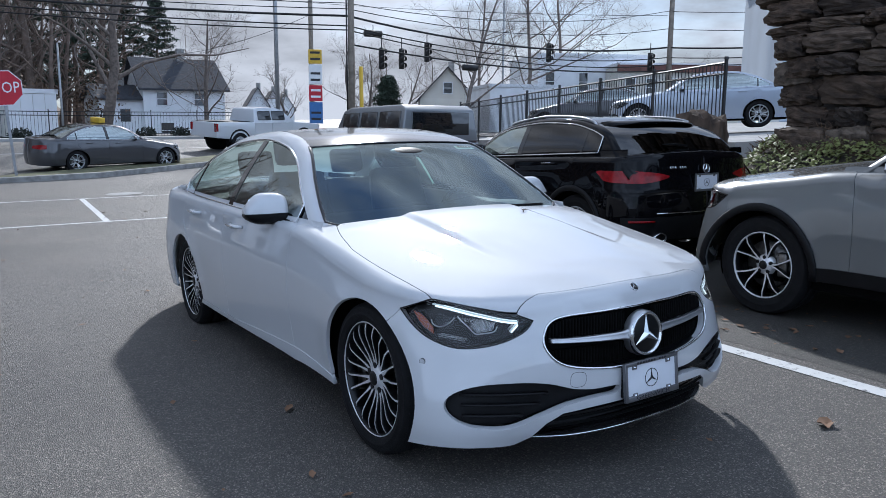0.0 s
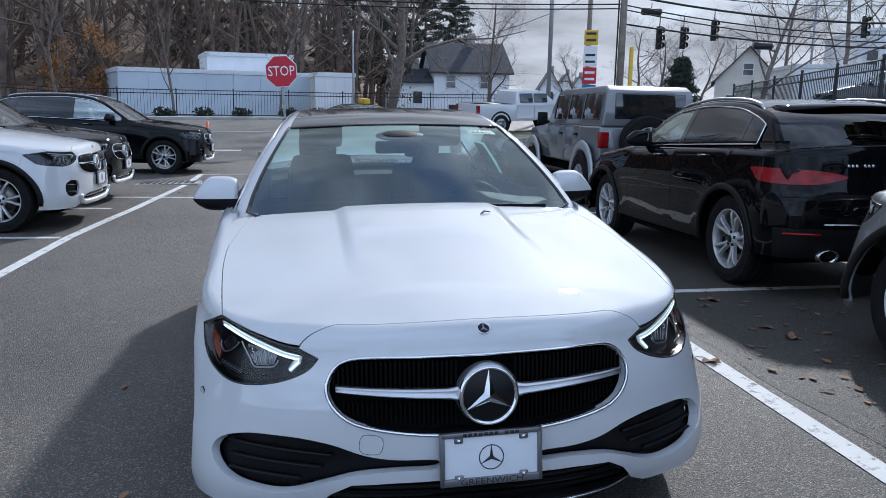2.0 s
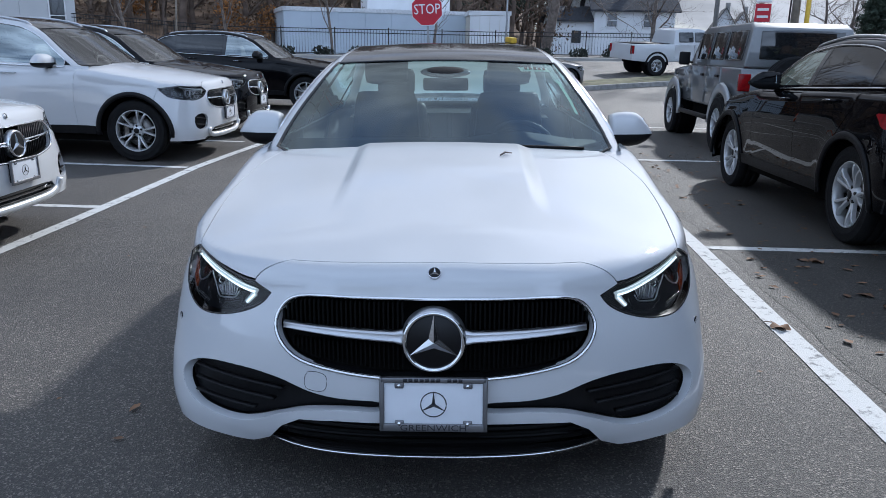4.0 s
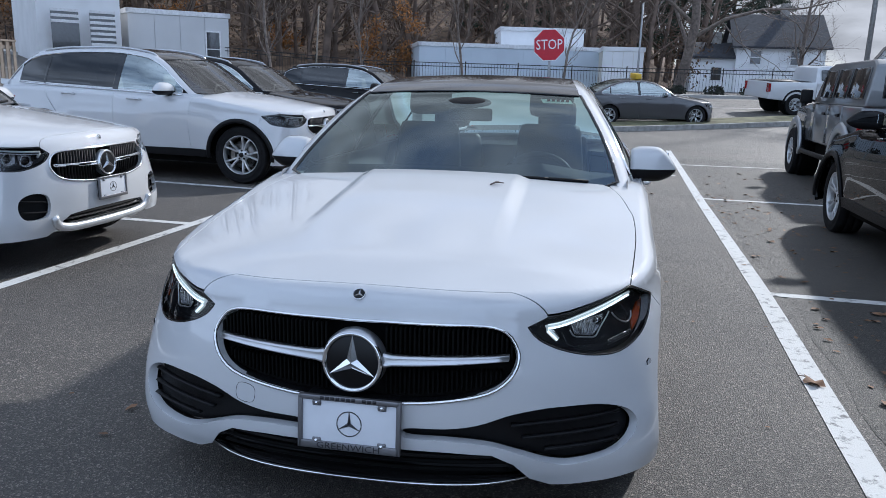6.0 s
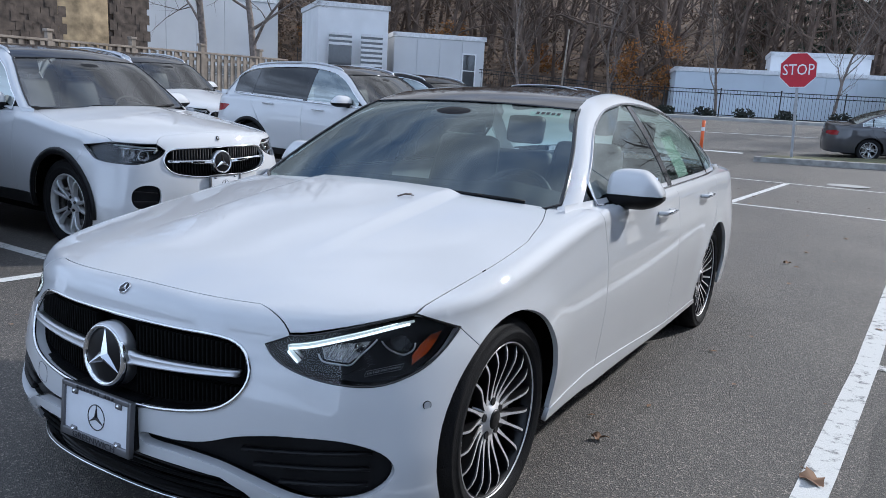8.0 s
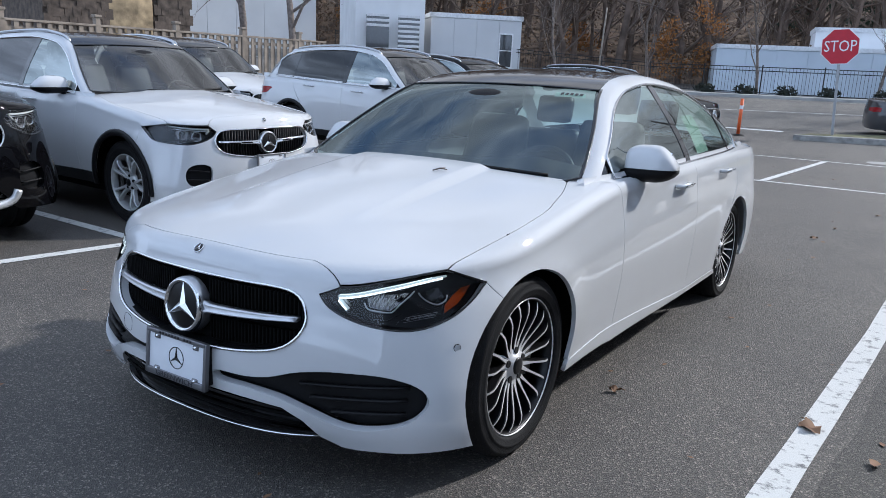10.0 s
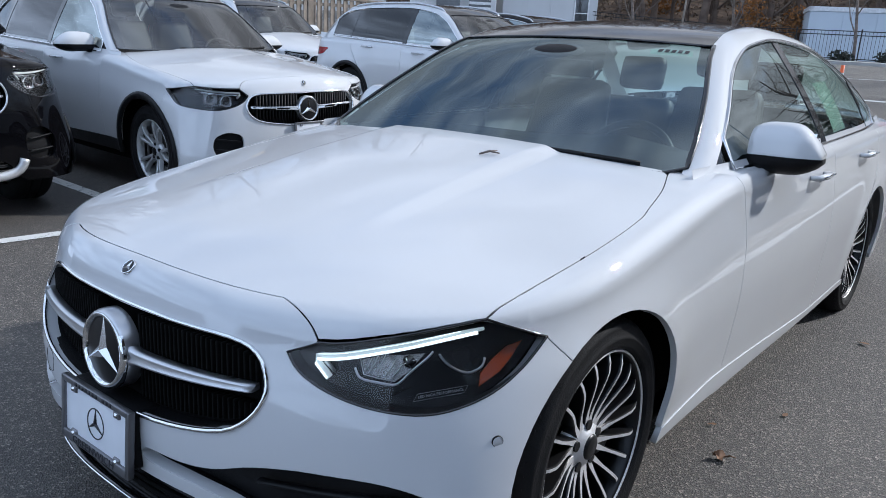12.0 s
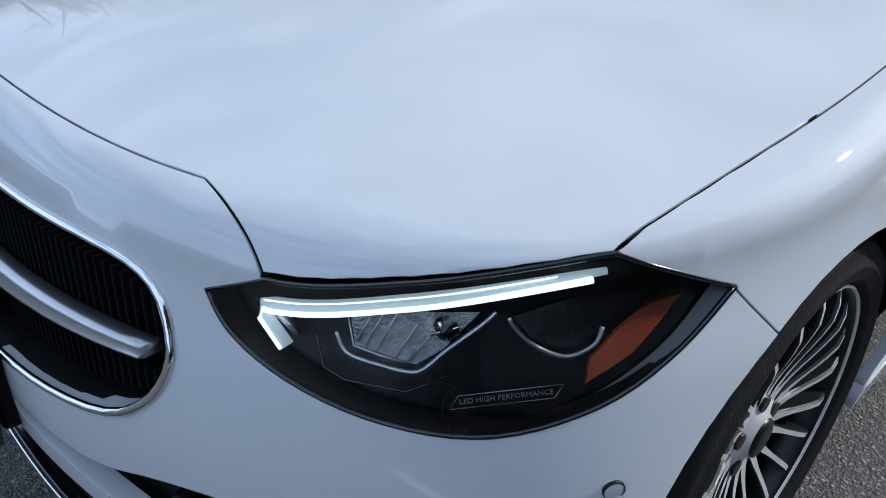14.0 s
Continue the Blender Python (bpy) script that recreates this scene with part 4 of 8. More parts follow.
# ---- a whole car ----
SEDAN = dict(
    W=0.88, Df=0.80, nf=2.45, y0=0.135, ye=4.74, Dr=0.75, barrel=0.012, zb=0.17,
    crown=[(0.0, 0.70), (0.2, 0.759), (0.4, 0.812), (0.6, 0.848), (0.84, 0.884), (1.1, 0.922), (1.4, 0.966), (1.6, 0.985), (2.2, 0.992), (3.2, 1.012), (4.1, 1.035), (4.5, 1.035), (4.85, 1.0)],
    drop=[(0.1, 0.14), (0.47, 0.113), (1.0, 0.085), (1.57, 0.065), (2.2, 0.05), (4.8, 0.06)],
    round=[(0, 0.055), (0.42, 0.054), (0.56, 0.058), (0.70, 0.040), (0.86, 0.027), (1.1, 0.04), (1.5, 0.06), (2.2, 0.05), (4.4, 0.05), (5.6, 0.05)],
    profiles=[[(0, 0.0), (0.1, 0.03), (0.25, 0.05), (0.47, 0.055), (0.62, 0.05), (0.81, 0.03), (0.94, 0.008), (1, 0)],
              [(0, 0.098), (0.15, 0.112), (0.34, 0.098), (0.47, 0.080), (0.62, 0.060), (0.81, 0.030), (0.94, 0.006), (1, 0)],
              [(0, -0.012), (0.1, 0.000), (0.22, 0.006), (0.38, 0.016), (0.6, 0.026), (0.75, 0.024), (0.88, 0.013), (1, 0)],
              [(0, 0.0), (0.15, 0.04), (0.4, 0.06), (0.6, 0.05), (0.8, 0.02), (1, 0)]],
    bulge=0.021, ridge=0.055, flare=0.010, arch=0.357, hubs=(0.852, 3.705), hub_z=0.33, roof=[(1.40, 0.968), (1.72, 1.158), (2.05, 1.325), (2.3, 1.388), (2.75, 1.425), (3.2, 1.405), (3.6, 1.31), (4.15, 1.06)],
    glass_bend=0.14, cowl_bend=0.18, roof_mid=2.75, roof_crown=0.07, belt=(0.928, 0.024), cab_h=0.42, tumble=0.275,
    xb=pchip([(1.4, 0.79), (1.9, 0.83), (2.4, 0.845), (3.4, 0.835), (4.2, 0.77)]),
    zmap=[(0.0, 0.0), (1.0, 1.0)], xk=1.0, wheel=(0.331, 0.250, 0.225), style="multi", track=0.868, base_y=1.40, top_y=2.05, roof_end=3.33, dlo=(1.71, 3.93), doors=(1.64, 2.73, 3.60), seats_y=(2.35, 3.10), seat_z=0.55,
    step=0.03, rear="sedan", roof_dark=True, star=0.088, cladding=False, privacy=False, mirror=(0.905, 1.88, 0.975), plate_z=0.378, steer=(0.37, 1.86, 0.86),
)


def suv_spec(**kw):
    q = dict(SEDAN)
    q.update(
        W=0.905, Df=0.66, nf=2.7, y0=0.10, ye=4.66, Dr=0.40, zb=0.26, barrel=0.012,
        crown=[(0.0, 0.90), (0.12, 0.955), (0.35, 1.00), (0.7, 1.045), (1.1, 1.085), (1.4, 1.115), (2.2, 1.13), (3.2, 1.15), (4.1, 1.16), (4.7, 1.15)],
        drop=[(0.1, 0.12), (0.47, 0.10), (1.0, 0.08), (1.57, 0.06), (4.8, 0.05)],
        round=[(0, 0.07), (0.5, 0.06), (0.86, 0.04), (1.5, 0.07), (4.4, 0.05), (5.6, 0.05)],
        roof=[(1.36, 1.10), (1.65, 1.29), (1.98, 1.48), (2.25, 1.565), (2.8, 1.61), (3.5, 1.60), (4.0, 1.55), (4.2, 1.48), (4.42, 1.27), (4.55, 1.12)],
        arch=0.42, hubs=(0.87, 3.74), hub_z=0.365, glass_bend=0.24, cowl_bend=0.36, roof_mid=2.9, roof_crown=0.06, belt=(1.075, 0.030), cab_h=0.44, tumble=0.22,
        xb=pchip([(1.3, 0.80), (1.9, 0.85), (2.4, 0.865), (3.6, 0.86), (4.6, 0.77)]), zmap=[(0.0, 0.07), (0.17, 0.26), (0.35, 0.47), (0.433, 0.60), (0.553, 0.725), (0.664, 0.845), (0.74, 0.925), (1.0, 1.2)],
        xk=1.0, wheel=(0.365, 0.246, 0.235), style="five", track=0.885, base_y=1.36, top_y=2.0, roof_end=4.0, dlo=(1.70, 4.18), doors=(1.55, 2.66, 3.62), seats_y=(2.3, 3.25), seat_z=0.72,
        step=0.07, rear="suv", roof_dark=False, star=0.092, cladding=True, privacy=True, mirror=(0.955, 1.86, 1.13), plate_z=0.545, steer=(0.37, 1.8, 1.02), bulge=0.012)
    q.update(kw)
    return q


def make_car(q, paint, m, label, category="car", group="", wheel_gaps=True, lit=False, hero=False, interior=SEAT, front=True):
    car = thing(q.get("name", "sedan"), Matrix.Identity(4), label, category, group)
    B = Body(q)
    st = q["step"]
    zm = pchip(q["zmap"])
    zf = lambda z: float(zm(z))

    tables = {}

    def sx(x, z):
        """Arc position of the nose at that half width and height."""
        z = round(zf(z), 5)
        if z not in tables:
            g = np.linspace(0, 1.35, 600)
            tables[z] = (np.maximum.accumulate(B.skin(g, np.full(600, z))[:, 0]), g)
        return float(np.interp(x * q["xk"], *tables[z]))

    def nose(pts):
        """Half outline in (x, height), as (s, v); the far side follows by mirroring."""
        out = []
        for x, z in pts:
            s = sx(abs(x), z) * (1 if x >= 0 else -1)
            out.append((s, float(B.v_of_z(np.array([s]), np.array([zf(z)]))[0])))
        return out

    flip = lambda pts: [(-s, v) for s, v in pts][::-1]
    yoff = q["y0"] - 0.135
    sv = lambda y, z: (float(B.s_of_y(y)), float(B.v_of_z(np.array([B.s_of_y(y)]), np.array([z]))[0]))
    y_h, y_r = q["hubs"]
    hz, ra = q["hub_z"], q["arch"]

    # shut lines in plan: the bonnet's front and flank
    cut = []
    for x in np.linspace(0, 0.445, 8):
        s = float(B.s_of_x(x))
        a = B.at(np.array([s]), np.array([0.001]))[0]
        n = (np.interp(s, B.ps, B.nx), np.interp(s, B.ps, B.ny))
        cut.append((a[0] + n[0] * 0.055, a[1] + n[1] * 0.055))
    k1 = np.searchsorted(B.px[:450], 0.538)
    inset = lambda k, d: (B.px[k] + B.nx[k] * d, B.py[k] + B.ny[k] * d)
    e1 = inset(k1, 0.0014)
    cut += catmull([cut[-1], (0.482, cut[-1][1] - 0.0035), (0.508, cut[-1][1] * 0.72 + e1[1] * 0.28 - 0.003), (0.525, cut[-1][1] * 0.4 + e1[1] * 0.6 - 0.002), e1], 4, False)[1:]
    j = int(np.argmin(np.abs(B.px[:480] - 0.778 * q["W"] / 0.88)))
    e2 = inset(j, 0.006)
    brow = []
    for f in np.linspace(0, 1, 9)[1:-1]:
        k = int(np.argmin(np.abs(B.px[:480] - (B.px[k1] + (B.px[j] - B.px[k1]) * f))))
        brow.append(inset(k, 0.0014 + 0.0046 * f ** 3))
    wsx = 0.70
    base = lambda x: q["base_y"] + q["cowl_bend"] * x * x
    kw = q["W"] / 0.88
    flank = catmull([e2, (0.80 * kw, 0.84), (0.80 * kw, 1.08), (0.785 * kw, base(0.7) - 0.31), (0.757 * kw, base(0.7) - 0.17), (0.715 * kw, base(0.7) - 0.045)], 6, False)[1:]
    rear_edge = [(0.685, base(0.685) - 0.014), (0.5, base(0.5) - 0.02), (0.25, base(0.25) - 0.02), (0, base(0) - 0.02)]
    half = cut + brow + [e2] + flank + rear_edge
    outline = half + [(-x, y) for x, y in half[::-1]][1:-1]
    hood = panel("bonnet", B.top, outline, paint, car, step=0.019 if hero else st, gap=0.0024)

    if hero:
        # black tubes added down in the bonnet's shut lines, to stand for their shade
        def sunk(line):
            a = np.array(line)
            e = 0.003
            p = B.top(a[:, 0], a[:, 1])
            n = np.cross(B.top(a[:, 0] + e, a[:, 1]) - B.top(a[:, 0] - e, a[:, 1]), B.top(a[:, 0], a[:, 1] + e) - B.top(a[:, 0], a[:, 1] - e))
            n /= np.maximum(np.linalg.norm(n, axis=1, keepdims=True), 1e-9)
            return p - n * 0.0085
        shade_front = sunk([(-x, y) for x, y in cut[:-1][::-1]][:-1] + cut[:-1])
        part("bonnet_seal", tube([tuple(p) for p in shade_front], 0.0055, 5), LINER, hood)
        for side in (1, -1):
            part("bonnet_seal", tube([(p[0] * side, p[1], p[2]) for p in sunk(flank)], 0.0055, 5), LINER, hood)

    # nose: one bumper skin with its openings
    hl_in = nose([(0.482, 0.655)])[0]
    tip = sv(0.600 + yoff, zf(0.685))
    lamp_low = nose([(0.514, 0.620), (0.58, 0.587), (0.67, 0.563), (0.75, 0.560)]) + [sv(0.464 + yoff, zf(0.588)), sv(0.537 + yoff, zf(0.635))]
    lamp_low = catmull([hl_in] + lamp_low + [tip], 5, False)
    lamp_top = B.plan_to_sv([e1] + brow + [e2])
    lamp_top = [(s, v) for s, v in lamp_top]
    lamp = lamp_low + [tip] + lamp_top[::-1]
    cut_sv = B.plan_to_sv(cut)
    arch_pts = lambda yc, a0, a1, n=18, r=ra: [(float(B.s_of_y(yc + r * math.cos(t))), hz + r * math.sin(t)) for t in np.linspace(a0, a1, n)]
    tov = lambda pts: [(s, float(B.v_of_z(np.array([s]), np.array([z]))[0])) for s, z in pts]
    ang_seam = math.acos(max(-1, min(1, (0.655 + yoff - y_h) / ra)))
    z_low = zf(0.174)
    ang_low = math.pi + math.asin(min(1, (hz - z_low) / ra))
    arch_front = tov(arch_pts(y_h, ang_seam, ang_low, 14))
    mouth = nose([(0.64, 0.168), (0.565, 0.166), (0.505, 0.195), (0.46, 0.252), (0.40, 0.288), (0.28, 0.297), (0.15, 0.300), (0.0, 0.300)])
    right = cut_sv + lamp_low[:0] + [lamp_top[0]] + [hl_in] + lamp_low[1:] + arch_front + mouth
    full = right + flip(right)[1:-1]
    gx = q.get("grille_k", 1.0)
    gr = [(0.0, 0.664), (0.2, 0.664), (0.36, 0.662), (0.425, 0.643), (0.458, 0.60), (0.463, 0.56), (0.44, 0.515), (0.385, 0.478), (0.28, 0.456), (0.15, 0.443), (0.0, 0.438)]
    gr = [(x * gx, z) for x, z in gr]
    gn = catmull(nose(gr), 3, False)
    grille_line = gn + flip(gn)[1:-1]
    vn = nose([(0.155, 0.368), (0.27, 0.372), (0.36, 0.385), (0.46, 0.416), (0.58, 0.429), (0.70, 0.422), (0.78, 0.393), (0.812, 0.35), (0.798, 0.305), (0.74, 0.268), (0.64, 0.247), (0.55, 0.258), (0.46, 0.297), (0.38, 0.322), (0.27, 0.334), (0.155, 0.338)]) \
        if not q["cladding"] else nose([(0.57, 0.40), (0.66, 0.415), (0.74, 0.395), (0.765, 0.35), (0.74, 0.30), (0.66, 0.285), (0.58, 0.30), (0.555, 0.35)])
    vent_r = catmull(vn, 4)
    vent_l = flip(vent_r)
    bumper = panel("front_bumper", B.at, full, paint, car, holes=[grille_line, vent_r, vent_l], step=st, depth=0.03)

    # grille: dark well, ribs, surround, bars, mark
    well = panel("grille", B.at, shrink(grille_line, -0.004), LINER, car, step=0.06, depth=0, offset=-0.055)
    walls = bmesh.new()
    P0 = B.at(*np.array(resample(grille_line, 0.03)).T)
    rim0 = [walls.verts.new(p) for p in P0 + (0, 0.004, 0)]
    rim1 = [walls.verts.new(p) for p in P0 + (0, 0.075, 0)]
    for i in range(len(rim0)):
        walls.faces.new((rim0[i], rim0[(i + 1) % len(rim0)], rim1[(i + 1) % len(rim0)], rim1[i]))
    part("grille_wall", walls, TRIM, well)
    part("chrome_surround", tube([Vector(p) + Vector((0, -0.001, 0)) for p in P0], 0.0055 if hero else 0.008, 6, True), CHROME, well, "thin chrome grille surround")
    zmid = zf(0.553)
    gtop, gbot = pchip([(x, zf(z)) for x, z in gr[:5]]), pchip([(x, zf(z)) for x, z in gr[::-1][:6]])
    if hero:
        for side in (-1, 1):
            for i in range(27):
                x = 0.09 + i * 0.0135
                if x > 0.45:
                    break
                for z0, z1 in ((zmid + 0.018, float(gtop(x)) - 0.012), (float(gbot(min(x, 0.44))) + 0.012, zmid - 0.022)):
                    if z1 - z0 < 0.02:
                        continue
                    s = sx(x, 0.55)
                    y = B.skin(np.array([s]), np.array([zmid]))[0, 1]
                    bm = box_bm(-0.0028, 0.0028, -0.012, 0.014, z0, z1, 0.0018)
                    bm.transform(Matrix.Translation((side * x, y + 0.036, 0)))
                    part("rib", bm, LINER, well)
    else:
        ribs = bmesh.new()
        for side in (-1, 1):
            for i in range(14):
                x = 0.09 + i * 0.026
                z0, z1 = float(gbot(min(x, 0.44))) + 0.01, float(gtop(x)) - 0.01
                y = B.skin(np.array([sx(x, 0.55)]), np.array([zmid]))[0, 1]
                box_bm(side * x - 0.004, side * x + 0.004, y + 0.02, y + 0.05, z0, z1, 0, ribs)
        part("grille_insert", ribs, TRIM, well)["kind"] = "stuff"
    star_y = float(B.skin(np.array([0.0]), np.array([zmid]))[0, 1])
    for side in (-1, 1):
        path = []
        for x in np.linspace(q["star"] * 0.9, 0.437 * gx, 12):
            p = B.skin(np.array([sx(x, 0.56)]), np.array([zmid]))[0]
            path.append((side * x, p[1] + 0.002, zmid + 0.004 + 0.020 * (x / 0.45) ** 1.3))
        bm = bmesh.new()
        rings = []
        for i, (x, y, z) in enumerate(path):
            f = i / 11
            hh, dd = 0.0175 * (1 - 0.5 * f), 0.012
            if i == 0:
                hh = 0.026
            rings.append([bm.verts.new((x, y + a * dd, z + b * hh)) for a, b in ((1.6, -0.8), (0, -1), (-0.7, -0.75), (-0.75, -0.45), (-0.2, -0.1), (-0.55, 0.55), (-0.2, 0.95), (1.6, 0.9))])
        for A, C in zip(rings, rings[1:]):
            for k in range(8):
                bm.faces.new((A[k], A[(k + 1) % 8], C[(k + 1) % 8], C[k]))
        bm.faces.new(rings[-1])
        bmesh.ops.recalc_face_normals(bm, faces=bm.faces)
        bar = part("grille_bar", bm, SATIN if hero else CHROME, well, "satin silver grille bar")
        if not hero:
            for x0_, x1_ in ((0.16, 0.25), (0.27, 0.36)):
                pa, pb = (B.skin(np.array([sx(x_, 0.56)]), np.array([zmid]))[0] for x_ in (x0_ * gx, x1_ * gx))
                slot = [(side * x0_ * gx, pa[1] - 0.009, zmid + 0.010), (side * x1_ * gx, pb[1] - 0.009, zmid + 0.015)]
                part("slot", tube(slot, 0.0055, 6), LINER, bar)
    part("mark_surround", lathe_y(q["star"] * 1.06, q["star"] * 0.97, (0, star_y, zmid)), SATIN, well)
    emblem(well, (0, star_y - 0.009, zmid), (0, -1, 0.08), q["star"], depth=0.010, name="front_mark")
    b0 = B.skin(np.array([0.0]), np.array([zf(0.728)]))[0]
    b1 = B.skin(np.array([0.0]), np.array([zf(0.728) + 0.006]))[0]
    t = Vector(b1 - b0)
    emblem(car, Vector(b0) + Vector((0, -0.001, 0.001)), Vector((0, -t.z, t.y)), 0.019, depth=0.003, name="bonnet_badge")

    # intakes and mouth
    for side, line in ((1, vent_r), (-1, vent_l)):
        vent = panel("air_intake", B.at, shrink(line, -0.004), TRIM, car, step=0.05, depth=0, offset=-0.045)
        wl0 = B.at(*np.array(line).T)
        bm = bmesh.new()
        r0 = [bm.verts.new(p) for p in wl0]
        inn = wl0
        nrm = np.array([(0, 1, 0)] * len(inn)) * 0.05
        r1 = [bm.verts.new(p) for p in inn + nrm + np.array((-side * 0.02, 0, 0))]
        for i in range(len(r0)):
            bm.faces.new((r0[i], r0[(i + 1) % len(r0)], r1[(i + 1) % len(r0)], r1[i]))
        part("intake_wall", bm, TRIM, vent)
        for zz in ((0.375, 0.335, 0.295) if not q["cladding"] else (0.375, 0.325)):
            lo_x, hi_x = (0.46, 0.755) if not q["cladding"] else (0.575, 0.74)
            if not q["cladding"]:
                lo_x = {0.375: 0.45, 0.335: 0.48, 0.295: 0.545}[zz]
            pts = [B.skin(np.array([side * sx(x, zz)]), np.array([zf(zz + 0.012 * (x - lo_x) / (hi_x - lo_x))]))[0] + (0, 0.023 if hero else 0.016, 0) for x in np.linspace(lo_x, hi_x, 10)]
            part("intake_blade", tube([tuple(p) for p in pts], 0.012, 6, flat=0.45), TRIM, vent)
    ml = nose([(0.50, 0.203), (0.46, 0.25), (0.40, 0.285), (0.28, 0.296), (0.15, 0.299), (0.0, 0.299)])
    low_edge = nose([(0.0, 0.18), (0.25, 0.18), (0.44, 0.185), (0.52, 0.19)])
    mouth_full = [(s, v) for s, v in ml] + [(-s, v) for s, v in ml[::-1]][1:] + [(-s, v) for s, v in low_edge[::-1]][:-1] + low_edge
    lowg = panel("lower_grille", B.at, mouth_full, GLOSS, car, step=0.05, depth=0, offset=-0.03)
    sp = [B.skin(np.array([(1 if x >= 0 else -1) * sx(abs(x), 0.2)]), np.array([zf(0.195)]))[0] + (0, -0.018 + 0.05 * abs(x / 0.52) ** 6, -0.004) for x in np.linspace(-0.515, 0.515, 25)]
    bm = bmesh.new()
    rings = []
    for p in sp:
        rings.append([bm.verts.new(Vector(p) + Vector(d)) for d in ((0, 0, 0.006), (0, -0.006, 0.002), (0, 0.0, -0.005), (0, 0.14, -0.002), (0, 0.14, 0.012))])
    for A, C in zip(rings, rings[1:]):
        for k in range(5):
            bm.faces.new((A[k], A[(k + 1) % 5], C[(k + 1) % 5], C[k]))
    bmesh.ops.recalc_face_normals(bm, faces=bm.faces)
    part("splitter", bm, GLOSS if not q["cladding"] else SATIN, lowg)
    part("splitter_trim", tube([tuple(p + (0, -0.006, 0.002)) for p in sp], 0.0035, 6), CHROME, lowg, "thin chrome lip strip")
    if q["cladding"]:
        ug = [B.skin(np.array([(1 if x >= 0 else -1) * sx(abs(x), z)]), np.array([zf(z)]))[0] + (0, -0.006, 0) for x, z in catmull([(-0.535, 0.292), (-0.50, 0.235), (-0.40, 0.205), (-0.2, 0.200), (0.2, 0.200), (0.40, 0.205), (0.50, 0.235), (0.535, 0.292)], 3, False)]
        part("skid_plate", tube([tuple(p) for p in ug], 0.024, 8, flat=1.3), ALLOY_SILVER, lowg, "bright silver skid plate")
    for k in (0.235, 0.262):
        pts = [B.skin(np.array([(1 if x >= 0 else -1) * sx(abs(x), k)]), np.array([zf(k)]))[0] + (0, 0.012, 0) for x in np.linspace(-0.44, 0.44, 17)]
        part("grille_blade", tube([tuple(p) for p in pts], 0.006, 5), LINER if hero else TRIM, lowg)
    py = float(B.skin(np.array([0.0]), np.array([q["plate_z"] if q["cladding"] else 0.40]))[0, 1])
    plate(car, (0, py - 0.022, q["plate_z"]), tilt=-4 if hero else 0, words="GREENWICH" if hero else "", w=0.292 if hero else 0.305, h=0.146 if hero else 0.158)
    part("plate_holder", box_bm(-0.14, 0.14, py - 0.016, py + 0.06, q["plate_z"] - 0.07, q["plate_z"] + 0.07, 0.01), TRIM, car)

    if hero:
        cov = B.at(*np.array(nose([(x, z) for x, z in catmull([(-0.372, 0.397), (-0.318, 0.393), (-0.312, 0.44), (-0.366, 0.445)], 4)])).T)
        part("tow_eye_cover", tube([tuple(p) for p in cov], 0.0008, 5, True), TRIM, bumper)

    # headlamps
    for side in (1, -1):
        mir = side < 0
        back = panel("headlamp", B.at, lamp, LAMP_DARK if hero else LAMP_GREY, car, step=0.04, depth=0, offset=-0.034, mirror=mir, label="headlamp with a lit white light strip" if lit else "")
        sxp = lambda p: (p[0] * side, p[1], p[2])
        wall = bmesh.new()
        L0 = B.at(*np.array(resample(lamp, 0.02)).T)
        L1 = B.at(*np.array(shrink(resample(lamp, 0.02), 0.004)).T)
        r0 = [wall.verts.new(sxp(p)) for p in L0]
        r1 = [wall.verts.new(sxp(p)) for p in L1 + (-0.008, 0.030, 0.0)]
        for i in range(len(r0)):
            wall.faces.new((r0[i], r0[(i + 1) % len(r0)], r1[(i + 1) % len(r0)], r1[i]))
        part("lamp_wall", wall, LAMP_DARK, back)
        # light strip: a short hook at the inner end, then along the brow
        def lp(f, drop, off):
            """A place a share f along the lamp's brow, that far under it and behind the lens."""
            i = np.interp(f, np.linspace(0, 1, len(lamp_top)), np.arange(len(lamp_top)))
            s = np.interp(i, np.arange(len(lamp_top)), [p[0] for p in lamp_top])
            v = np.interp(i, np.arange(len(lamp_top)), [p[1] for p in lamp_top])
            a = B.at(np.array([s]), np.array([v - drop]))[0]
            nx, ny = np.interp(s, B.ps, B.nx), np.interp(s, B.ps, B.ny)
            return (side * (a[0] + nx * off), a[1] + ny * off, a[2] - off * 0.3)
        strip = [lp(f, 0.016 + 0.010 * (1 - f), 0.010) for f in np.linspace(-0.04, 0.995, 16)]
        hk = B.at(np.array([lamp_top[0][0] - 0.004, lamp_top[0][0] + 0.022]), np.array([lamp_top[0][1] - 0.040, lamp_top[0][1] - 0.066]))
        hook = [(side * p[0], p[1] + 0.010, p[2]) for p in hk[::-1]]
        ls = part("light_strip", tube(hook + strip, [0.0078] * 4 + [0.0080] * 8 + [0.0074, 0.0068, 0.0062, 0.0056, 0.005, 0.0038], 8), DRL if lit else DRL_OFF, back, "lit white light strip" if lit else "")
        if hero:
            core = [(side * p[0], p[1] + 0.004, p[2]) for p in hk[::-1]] + [lp(f, 0.021 + 0.010 * (1 - f), 0.0045) for f in np.linspace(-0.02, 0.96, 14)]
            part("light_guide", tube(core, 0.0036, 6), DRL_CORE, ls)
            part("upper_guide", tube([lp(f, 0.011 + 0.010 * (1 - f), 0.0045) for f in np.linspace(-0.02, 0.88, 14)], 0.0010, 6), DRL_CORE, ls)
            part("hook_plate", tube([lp(0.05, 0.034, 0.014), lp(0.12, 0.054, 0.016)], [0.008, 0.004], 6, flat=0.5), SATIN, back)
